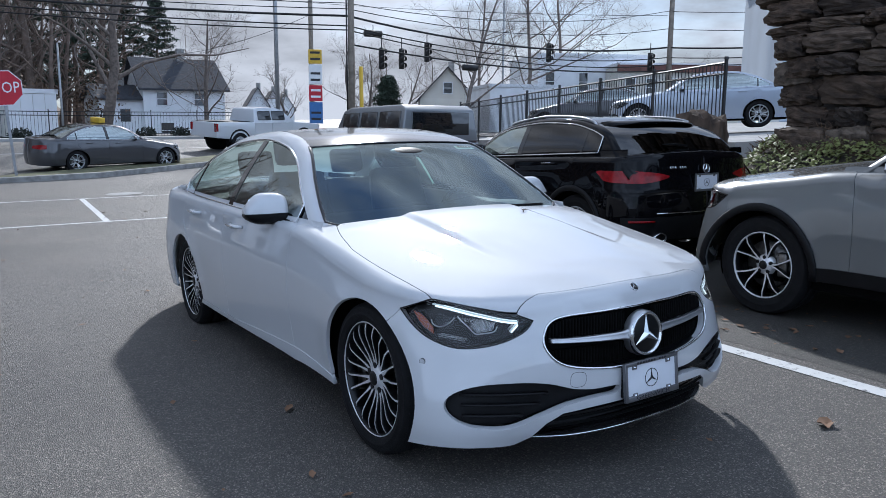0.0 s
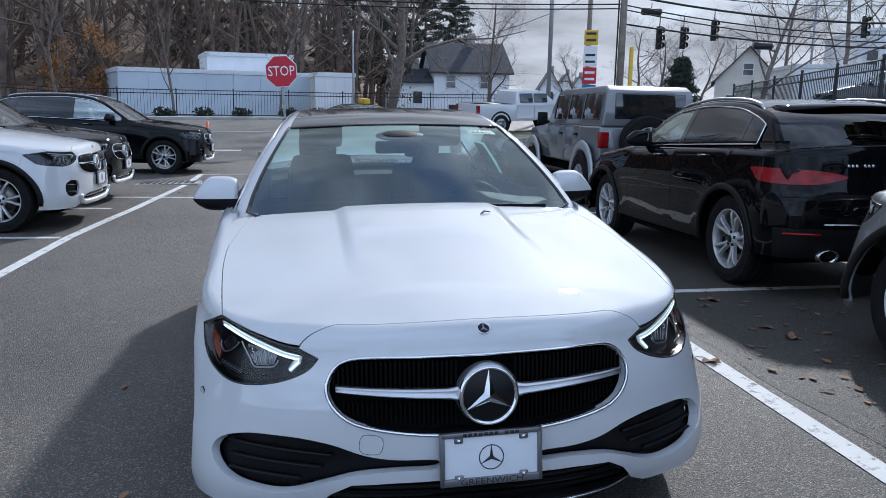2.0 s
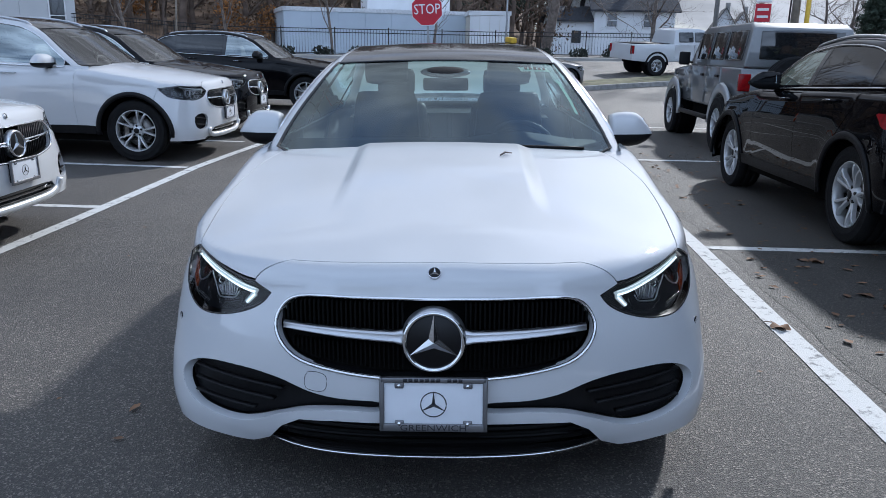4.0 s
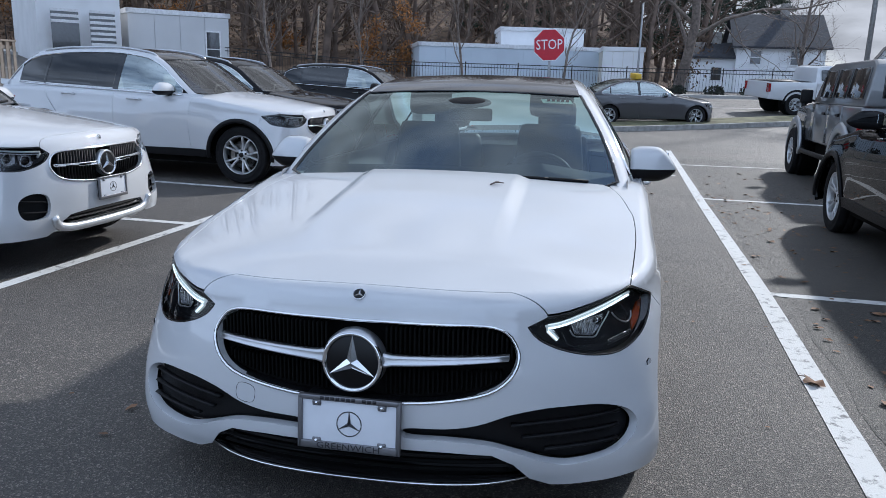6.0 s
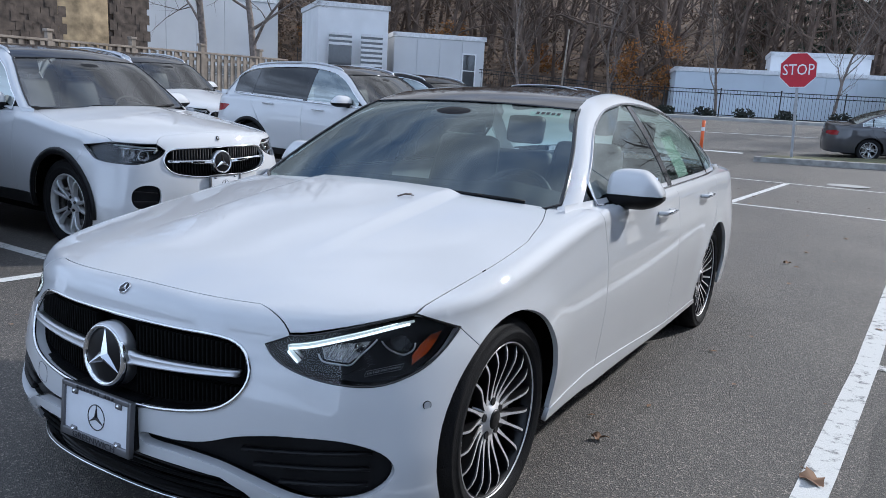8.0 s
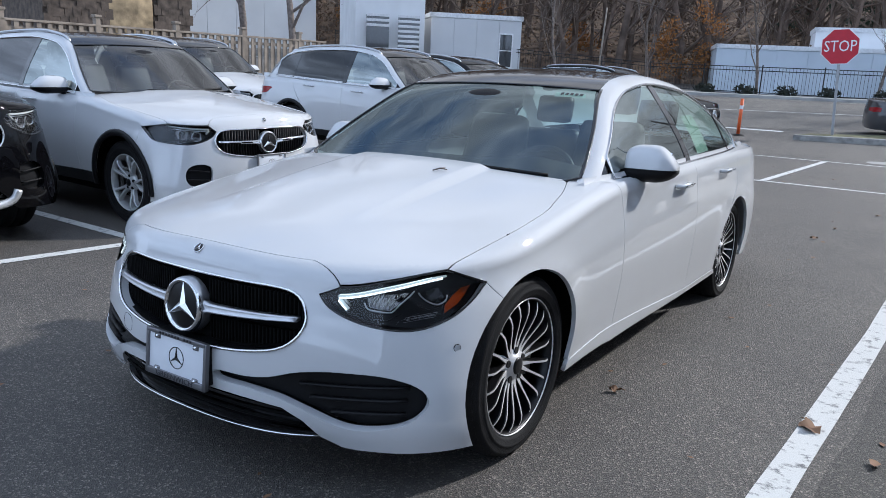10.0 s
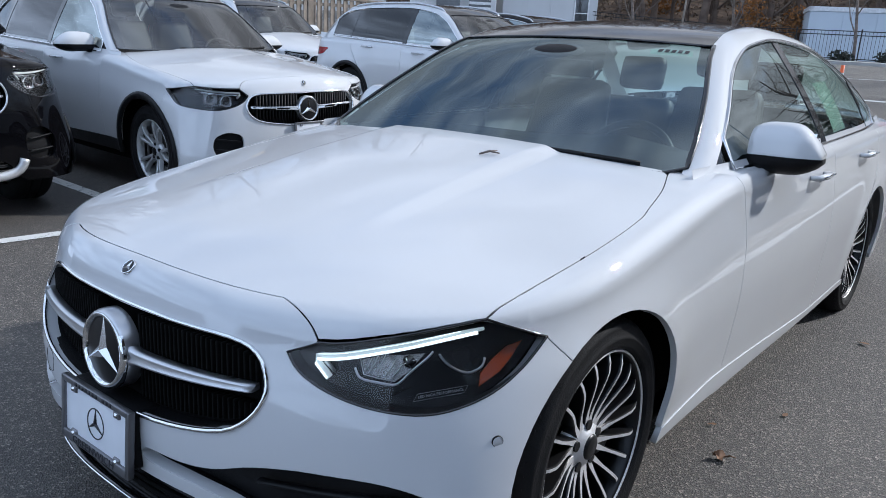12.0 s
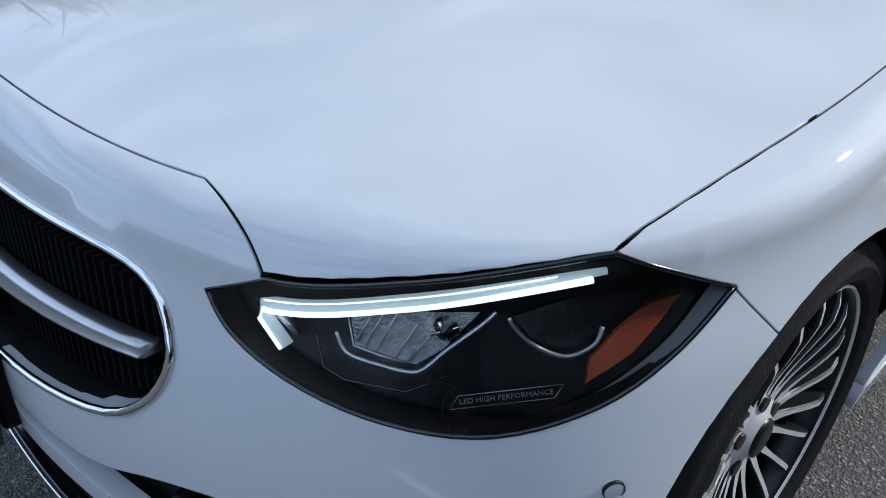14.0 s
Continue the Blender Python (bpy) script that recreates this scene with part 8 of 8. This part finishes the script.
for i, (az, dist, hh) in enumerate(((3.5, 76, 15), (6.4, 70, 16), (9.6, 78, 14), (-3.0, 72, 16), (-7.5, 80, 17), (11.8, 84, 14), (27.9, 80, 5.8))):
    pine(40 + i, facing(az, dist, -0.5), hh, "dark green evergreen tree over the houses")
tree_thing("bare_tree", 3, facing(7.0, 43, 0), 12, 0.30, "large bare spreading tree beside the road", spread=0.58, levels=3, kids=(13, 8, 6), start=0.2, upward=0.4)
for i, (az, dist, hh) in enumerate(((-22.2, 40, 7), (-15.6, 40, 7), (-8.2, 41, 7.5), (-1.0, 41, 7))):
    tree_thing("young_tree", 60 + i, facing(az, dist, 0), hh, 0.08, "slim young bare tree with upswept branches", spread=0.42, levels=3, kids=(13, 5, 3), start=0.16, upward=1.25)
for i, (az, dist, hh) in enumerate(((14.2, 58, 9), (33.2, 56, 12), (37.6, 62, 17), (41.0, 70, 18), (35.0, 75, 16), (26.3, 84, 9), (25.2, 88, 9.5), (27.2, 90, 8), (44, 95, 9), (50, 90, 8), (29, 92, 9), (31.5, 96, 9), (21, 98, 8), (55, 92, 9))):
    tree_thing("bare_tree", 80 + i, facing(az, dist, -0.8), hh, 0.2, "bare winter tree behind the houses", spread=0.55, levels=3, kids=(13, 8, 7), start=0.22, upward=0.55)
for i, (az, dist, hh) in enumerate(((-41.5, 36, 9), (-45.2, 37, 11), (-49.5, 38, 10))):
    tree_thing("bare_tree", 120 + i, facing(az, dist, 0), hh, 0.2, "bare tree with spreading limbs behind the wooden fence", spread=0.5, levels=3, kids=(9, 6, 4), start=0.2, upward=0.5)

# ---- stop sign, poles, wires ----
stop = thing("stop_sign", Matrix.Identity(4), "red octagonal stop sign on a steel post", "road sign")
R8 = 0.455 / math.cos(math.pi / 8)
ring = [(R8 * math.cos(math.pi / 8 + k * math.pi / 4), R8 * math.sin(math.pi / 8 + k * math.pi / 4)) for k in range(8)]
def octagon(k, y0, y1):
    bm = bmesh.new()
    a, b = [bm.verts.new((x * k, y0, z * k)) for x, z in ring], [bm.verts.new((x * k, y1, z * k)) for x, z in ring]
    bm.faces.new(a)
    bm.faces.new(b[::-1])
    for i in range(8):
        bm.faces.new((a[i], b[i], b[(i + 1) % 8], a[(i + 1) % 8]))
    bmesh.ops.recalc_face_normals(bm, faces=bm.faces)
    bm.transform(Matrix.Translation((0, 0, 2.36)))
    return bm
pl = part("sign_plate", octagon(1.0, -0.034, -0.030), SIGN_WHITE, stop, smooth=False)
part("red_field", octagon(0.955, -0.037, -0.0345), SIGN_RED, pl, smooth=False)
text_part("lettering", "STOP", 0.41, Matrix.Translation((0, -0.039, 2.36)) @ Matrix.Rotation(math.pi / 2, 4, "X"), SIGN_WHITE, pl, stretch=0.80)
part("post", box_bm(-0.035, 0.035, -0.028, 0.012, -0.2, 2.75, 0.006), GALV, stop, smooth=False)
stop.matrix_world = stand(-0.76, 21.68, 3, 0.10) @ Matrix.Rotation(radians(-3.5), 4, "Y")  # the post leans


def pole(az, dist, height, r, mat, label, name="utility_pole", lean=0.0):
    t = thing(name, Matrix.Identity(4), label, "pole")
    part("shaft", tube([(0, 0, -0.5), (0, 0, height)], [r, r * 0.72], 12), mat, t)
    t.matrix_world = facing(az, dist) @ Matrix.Rotation(radians(lean), 4, "Y")
    return t


p1 = pole(23.9, 34, 11, 0.17, POLE_WOOD, "stout wooden utility pole with cables and a yellow guard")
part("cable_riser", tube([(-0.2, -0.12, 0), (-0.2, -0.12, 10)], 0.035, 6), WIRE, p1)
part("yellow_guard", tube([(0.45, 0, 0.0), (0.42, 0, 3.6)], 0.09, 8), YELLOW, p1, "yellow plastic guard")
p2 = pole(21.5, 44, 12, 0.15, POLE_WOOD, "wooden utility pole with transformers and signs")
for dx in (-0.75, 0.0, 0.75):
    part("transformer", tube([(dx, -0.25, 8.6), (dx, -0.25, 9.5)], 0.22, 10), GALV, p2)
part("cross_arm", box_bm(-1.2, 1.2, -0.08, 0.08, 9.6, 9.75, 0.01), POLE_WOOD, p2, smooth=False)
part("cross_arm", box_bm(-1.0, 1.0, -0.08, 0.08, 8.2, 8.33, 0.01), POLE_WOOD, p2, smooth=False)
sg = thing("shop_sign", Matrix.Identity(4), "tall stacked shop sign in yellow, white, red and blue", "sign")
for z0, z1, mt in ((3.55, 4.3, YELLOW), (2.45, 3.5, SIGN_WHITE), (1.55, 2.4, SIGN_RED), (0.35, 1.5, SIGN_BLUE)):
    b = part("sign_board", box_bm(-0.36, 0.36, -0.06, 0.06, z0, z1, 0.02), mt, sg, smooth=False)
    for k in range(2):
        part("lettering_bar", box_bm(-0.26, 0.26, -0.066, -0.061, z0 + 0.18 + 0.34 * k, z0 + 0.30 + 0.34 * k), INK if mt is not SIGN_RED else SIGN_WHITE, b, smooth=False)
part("post", tube([(0, 0, -0.5), (0, 0, 0.4)], 0.06, 8), GALV, sg)
sg.matrix_world = facing(21.7, 42, 0.4)
p3 = pole(18.8, 40, 13, 0.12, GALV, "tall grey steel lamp post beside the road", "lamp_post")
part("arm", tube([(0, 0, 12.8), (1.2, -0.3, 13.3), (2.2, -0.5, 13.3)], 0.05, 6), GALV, p3)
p4 = pole(48.0, 48, 14, 0.18, POLE_WOOD, "wooden utility pole over the shops")
p5 = pole(36.2, 60, 10, 0.10, GALV, "slim grey steel post behind the railing", "lamp_post")
pole(4.4, 40.5, 4.5, 0.06, GALV, "thin grey steel post beside the railing", "sign_post")
pole(-19.0, 38.5, 3.8, 0.05, POLE_WOOD, "thin leaning wooden stake", "stake", 3)


def wire(a, b, sag, r=0.016, n=14, name="overhead_cable"):
    pts = []
    for i in range(n + 1):
        f = i / n
        pts.append(Vector(a).lerp(Vector(b), f) - PLUMB * (sag * 4 * f * (1 - f)))
    return tagged(part(name, tube(pts, r, 5), WIRE), "black overhead cable strung between poles", "cable", "overhead cables")


def sky_point(az, dist, elev):
    x, y = bearing(az, dist)
    return (x, y, EYE.z + dist * math.tan(radians(elev)))


for e0, e1, e2, e3, r in ((9.6, 8.9, 5.9, 6.3, 0.05), (9.3, 8.2, 5.2, 5.8, 0.03), (8.9, 7.9, 4.7, 5.4, 0.028), (9.9, 9.4, 7.2, 7.0, 0.02), (10.3, 9.8, 8.4, 8.2, 0.018)):
    wire(sky_point(-14, 44, e0), sky_point(23.9, 34, e1), 0.35, r)
    wire(sky_point(23.9, 34, e1), sky_point(48, 48, e2), 0.7, r)
    wire(sky_point(48, 48, e2), sky_point(70, 44, e3), 0.5, r)
wire(sky_point(23.9, 34, 6.9), sky_point(48, 48, 4.3), 0.5, 0.04)
wire(sky_point(21.5, 44, 8.8), sky_point(10, 58, 5.8), 0.6, 0.014)
wire(sky_point(14, 60, 10.2), sky_point(48, 48, 8.1), 0.4, 0.014)


def signal(az, dist, elev, k=0.62, label="black traffic signal head hung from a cable"):
    t = thing("traffic_signal", Matrix.Identity(4), label, "traffic signal", "hanging traffic signals")
    part("housing", box_bm(-0.17 * k, 0.17 * k, -0.12, 0.12, -1.05, 0, 0.03), IRON, t)
    for i in range(3):
        part("visor", tube([(0, -0.10, -0.18 - 0.34 * i), (0, -0.32, -0.20 - 0.34 * i)], 0.14, 10, cap=False), IRON, t)
    part("hanger", tube([(0, 0, 0), (0, 0, 0.55)], 0.025, 5), IRON, t)
    t.matrix_world = Matrix.Translation(sky_point(az, dist, elev)) @ UPRIGHT @ Matrix.Rotation(radians(-az + 30), 4, "Z")
    return t


for az, dist, el in ((26.6, 38, 6.6), (28.2, 40, 6.5), (30.2, 42, 6.9), (39.4, 44, 6.6), (46.8, 46, 5.6)):
    signal(az, dist, el)
bx = thing("cable_box", Matrix.Identity(4), "black splice box hung on an overhead cable", "cable box", "splice boxes")
part("body", tube([(-0.45, 0, 0), (0.45, 0, 0)], 0.17, 10), IRON, bx)
part("hook", tube([(0, 0, 0.1), (0, 0, 0.4)], 0.02, 5), IRON, bx)
bx.matrix_world = Matrix.Translation(sky_point(26.0, 38, 7.6)) @ UPRIGHT
copy_thing(bx, Matrix.Translation(sky_point(33.4, 42, 5.0)) @ UPRIGHT)

# ---- upper lot behind a retaining wall, with its railing ----
fa, fb = (9.0, 6.6), (14.4, 22.6)
wallm = bmesh.new()
zt = (1.12, 1.14, 1.6, 1.6, 1.5)
pts = [(fa[0] + 0.1, fa[1] - 0.2), (fb[0] + 0.1, fb[1]), (30, 26), (40, 6), (22, 0)]
lo, hi = [wallm.verts.new((x, y, -1.0)) for x, y in pts], [wallm.verts.new((x, y, z)) for (x, y), z in zip(pts, zt)]
wallm.faces.new(hi)
for i in range(5):
    wallm.faces.new((lo[i], lo[(i + 1) % 5], hi[(i + 1) % 5], hi[i]))
bmesh.ops.recalc_face_normals(wallm, faces=wallm.faces)
tagged(part("retaining_wall", wallm, PAVE, smooth=False), "concrete retaining wall that carries an upper lot", "wall", kind="structure")
railing("ramp_railing", [(fa[0], fa[1], 1.12), (fb[0], fb[1], 1.14)], 1.35, 0.115, "black iron railing on top of the retaining wall", post_every=2.3)

# stone wall, ivy bank, boulder
sw = thing("stone_wall", Matrix.Identity(4), "high rough wall of brown field stones", "wall")
part("core", box_bm(6.35, 9.0, -7.0, 3.45, 0.5, 6.0, 0.1), MORTAR, sw)
rng = np.random.default_rng(31)


def stone_mesh(seed):
    r = np.random.default_rng(seed)
    bm = bmesh.new()
    bmesh.ops.create_cube(bm, size=1.0)
    bmesh.ops.subdivide_edges(bm, edges=bm.edges[:], cuts=7, use_grid_fill=True)
    for v in bm.verts:
        p = np.array(v.co)
        q = np.sign(p) * np.abs(p * 2) ** 1.0 * 0.5
        ln = np.linalg.norm(q)
        q = q * (0.62 + 0.38 * 0.60 / max(ln, 0.2))
        n = noise.noise(Vector(p * 2.2) + Vector((seed * 3.1, 0, 0))) + 0.7 * noise.noise(Vector(p * 6) + Vector((0, seed * 1.7, 0))) + 0.5 * noise.noise(Vector(p * 14) + Vector((seed * 0.9, 0, 0)))
        v.co = Vector(q * (1 + 0.15 * n))
    me = bpy.data.meshes.new("stone")
    bm.to_mesh(me)
    bm.free()
    me.materials.append(ROCK)
    return me


stones = [stone_mesh(k) for k in range(9)]
def lay(axis_y, a0, a1, fixed, z0, z1):
    z = z0
    while z < z1:
        h = 0.13 + 0.24 * rng.random()
        a = a0 - 0.06 * rng.random()
        while a < a1:
            w = 0.26 + 0.55 * rng.random()
            o = new("stone", stones[int(rng.integers(9))])
            o.parent = sw
            c = (fixed + 0.07 * rng.normal(), a + w / 2, z + h / 2) if axis_y else (a + w / 2, fixed + 0.05 * rng.normal(), z + h / 2)
            sc = (0.5, w * 0.98, h * 0.98) if axis_y else (w * 0.98, 0.5, h * 0.98)
            o.matrix_local = Matrix.LocRotScale(c, Euler((rng.normal() * 0.04, rng.normal() * 0.04, rng.normal() * 0.04)), sc)
            a += w
        z += h
lay(True, -3.2, 3.45, 6.40, 1.0, 5.6)
lay(False, 6.3, 8.4, 3.50, 1.0, 5.6)

def bank_z(x, y):
    return max(-0.2, 1.45 * min(1.0, max(0.0, (x - 4.75) / 1.9)) ** 0.8 * min(1.0, max(0.0, (4.9 - y) / 1.2)) + 0.10 * noise.noise((x * 2, y * 2, 0)))
bank = bmesh.new()
gx_, gy_ = spread(4.7, 7.6, 14), spread(-7, 5.0, 40)
grid = [[bank.verts.new((x, y, bank_z(x, y))) for x in gx_] for y in gy_]
for j in range(40):
    for i in range(14):
        bank.faces.new((grid[j][i], grid[j][i + 1], grid[j + 1][i + 1], grid[j + 1][i]))
tagged(part("soil_bank", bank, SOIL), "dark soil bank at the foot of the stone wall", "ground", kind="structure")
lv_, lf_ = [], []
for i in range(27000):
    x, y = 4.75 + 1.75 * rng.random(), -5.5 + 10.2 * rng.random()
    if noise.noise((x * 1.3, y * 1.3, 5)) < -0.36 or x > 6.2 + 0.3 * noise.noise((x * 0.8, y * 0.9, 9)):
        continue
    c = np.array((x, y, bank_z(x, y) + 0.03 + 0.10 * rng.random()))
    n = np.array((-0.5 + 0.5 * rng.normal(), 0.5 * rng.normal(), 1.0))
    n /= np.linalg.norm(n)
    a = np.cross(n, rng.normal(size=3))
    a /= np.linalg.norm(a)
    b = np.cross(n, a)
    s = 0.014 + 0.018 * rng.random()
    k = len(lv_)
    lv_ += [c - a * s, c - b * s * 0.8 - n * 0.004, c + a * s * 1.1, c + b * s * 0.8 - n * 0.004, c + n * 0.006]
    lf_ += [(k, k + 1, k + 4), (k + 1, k + 2, k + 4), (k + 2, k + 3, k + 4), (k + 3, k, k + 4)]
tagged(mesh_part("ivy", lv_, lf_, IVY), "yellow-green ivy that covers the bank", "ivy", kind="stuff")
bv_, bf_ = [], []
for i in range(5200):
    x, y = 5.95 + 0.5 * rng.random(), -5.0 + 9.3 * rng.random()
    c = np.array((x, y, bank_z(x, y) + 0.01))
    d = rng.normal(size=3) * (1, 1, 0.7) + (-0.2, 0, 0.8)
    d *= (0.06 + 0.16 * rng.random()) / np.linalg.norm(d)
    w = np.cross(d, rng.normal(size=3))
    w *= 0.004 / max(np.linalg.norm(w), 1e-6)
    k = len(bv_)
    bv_ += [c - w, c + w, c + d * 0.6 + w * 0.7 + (0, 0, 0.012), c + d]
    bf_ += [(k, k + 1, k + 2), (k, k + 2, k + 3)]
tagged(mesh_part("dead_brush", bv_, bf_, LITTER), "dry brown brush and twigs at the foot of the stone wall", "brush", kind="stuff")
bl = new("boulder", stone_mesh(77))
bl.matrix_world = Matrix.LocRotScale((5.55, 4.35, 0.85), Euler((0.1, 0.1, 0.4)), (0.52, 0.6, 1.35))
tagged(bl, "mossy brown boulder at the end of the bank", "boulder")

# dry twig on the white bonnet
tw = bmesh.new()
zt_ = lambda x, y: float(HERO.hood(x, y))
tube([(0.235, 1.16, zt_(0.235, 1.16) + 0.004), (0.255, 1.185, zt_(0.255, 1.185) + 0.010), (0.285, 1.195, zt_(0.285, 1.195) + 0.006)], [0.003, 0.004, 0.002], 6, bm=tw)
tube([(0.255, 1.185, zt_(0.255, 1.185) + 0.010), (0.262, 1.215, zt_(0.262, 1.215) + 0.006)], [0.003, 0.0015], 5, bm=tw)
tagged(part("twig", tw, BARK), "small dry brown twig lying on the white bonnet", "twig")

# ---- small things on the ground ----
dv, df = [], []
rng = np.random.default_rng(12)
for i in range(420):
    if i < 280:
        x, y = 1.95 + abs(rng.normal()) * 0.75, 0.3 + 9 * rng.random()
    else:
        x, y = -2.6 + 5.2 * rng.random(), -1.5 + 18 * rng.random()
    s = 0.009 + 0.022 * rng.random() ** 2
    a = rng.random() * 6.28
    z = ground_z(x, y)
    ca, sa = math.cos(a), math.sin(a)
    k = len(dv)
    h = s * (0.2 + 0.5 * rng.random())
    for u, v, w in ((-1.5, 0, 0.2), (-0.4, -0.7, 0.9), (0.5, -0.5, 0.5), (1.4, 0, 0.7), (0.5, 0.6, 0.8), (-0.4, 0.7, 0.4), (0, 0, 0.1)):
        dv.append((x + (u * ca - v * sa) * s, y + (u * sa + v * ca) * s, z + 0.006 + w * h))
    df += [(k + j, k + (j + 1) % 6, k + 6) for j in range(6)]
tagged(mesh_part("fallen_leaves", dv, df, DEAD_LEAF), "scattered dry brown leaves on asphalt", "leaves", kind="stuff")
for i, (x, y, s, a) in enumerate(((0.97, -0.12, 0.055, 0.4), (1.71, 1.78, 0.06, 2.0), (2.45, 2.12, 0.055, 1.1), (0.93, 1.64, 0.03, 0.3), (2.5, 3.1, 0.05, 2.6), (1.05, 6.4, 0.04, 1.0))):
    bm = bmesh.new()
    c = bm.verts.new((0, 0, 0.006))
    rim = []
    for j in range(14):
        t = 2 * math.pi * j / 14
        r = s * (0.55 + 0.45 * abs(math.cos(2.5 * t + 0.4))) * (1.25 if j in (0, 1, 13) else 1)
        rim.append(bm.verts.new((r * math.cos(t), r * math.sin(t) * 0.8, 0.006 + 0.022 * (0.5 + 0.5 * math.sin(3 * t + i)))))
    for j in range(14):
        bm.faces.new((c, rim[j], rim[(j + 1) % 14]))
    tube([(s * 0.9, 0, 0.02), (s * 1.6, 0.01, 0.012)], 0.002, 4, bm=bm)
    lf = part("dry_leaf", bm, DEAD_LEAF)
    lf.matrix_world = Matrix.Translation(on_ground(x, y, 0.002)) @ Matrix.Rotation(a, 4, "Z")
    tagged(lf, "curled dry brown maple leaf on asphalt", "leaf", "large dry leaves")
mh = part("manhole_cover", lathe([(0, 0.012), (0.36, 0.012), (0.40, 0.006), (0.42, 0.004)], 32, "z"), PAVE)
mh.matrix_world = Matrix.Translation(on_ground(0.95, 16.3))
tagged(mh, "pale round manhole cover set in asphalt", "manhole cover")
dr = thing("storm_drain", Matrix.Identity(4), "rectangular iron storm drain grate in asphalt", "drain")
part("frame", box_bm(-0.55, 0.55, -0.35, 0.35, -0.02, 0.012, 0.004), PAVE, dr, smooth=False)
for i in range(9):
    part("bar", box_bm(-0.48 + i * 0.11, -0.42 + i * 0.11, -0.28, 0.28, 0.012, 0.022), IRON, dr, smooth=False)
dr.matrix_world = Matrix.Translation(on_ground(-2.85, 12.9))
cn = thing("delineator_post", Matrix.Identity(4), "orange plastic traffic delineator post on a black base", "bollard")
part("tube", tube([(0, 0, 0.03), (0, 0, 1.0)], 0.045, 10), ORANGE, cn)
part("foot", lathe([(0, 0.06), (0.12, 0.05), (0.2, 0.0)], 16, "z"), TRIM, cn)
part("white_band", tube([(0, 0, 0.72), (0, 0, 0.82)], 0.047, 10, cap=False), SIGN_WHITE, cn)
cn.matrix_world = stand(-2.95, 20.6)

# dry leaves gathered on the dark asphalt beside the bays
rng = np.random.default_rng(44)
lv2, lf2 = [], []
for i in range(150):
    x, y = 1.95 + 2.6 * rng.random() ** 0.8, -1.0 + 13.0 * rng.random()
    z = ground_z(x, y) + 0.006
    a, sz = rng.random() * 6.28, 0.014 + 0.030 * rng.random() ** 2
    ca, sa = math.cos(a), math.sin(a)
    k = len(lv2)
    for u, w, h in ((-1.2, 0, 0.0), (-0.5, -0.55, 0.3), (0.2, -0.75, 0.25), (1.3, 0, 0.1), (0.3, 0.7, 0.35), (-0.5, 0.5, 0.2), (0, 0, 0.02)):
        lv2.append((x + (ca * u - sa * w) * sz, y + (sa * u + ca * w) * sz, z + h * sz * (0.4 + 0.8 * rng.random())))
    lf2 += [(k + j, k + (j + 1) % 6, k + 6) for j in range(6)]
tagged(mesh_part("dry_leaves", lv2, lf2, DEAD_LEAF), "small dry brown leaves scattered on dark asphalt", "leaves", kind="stuff")
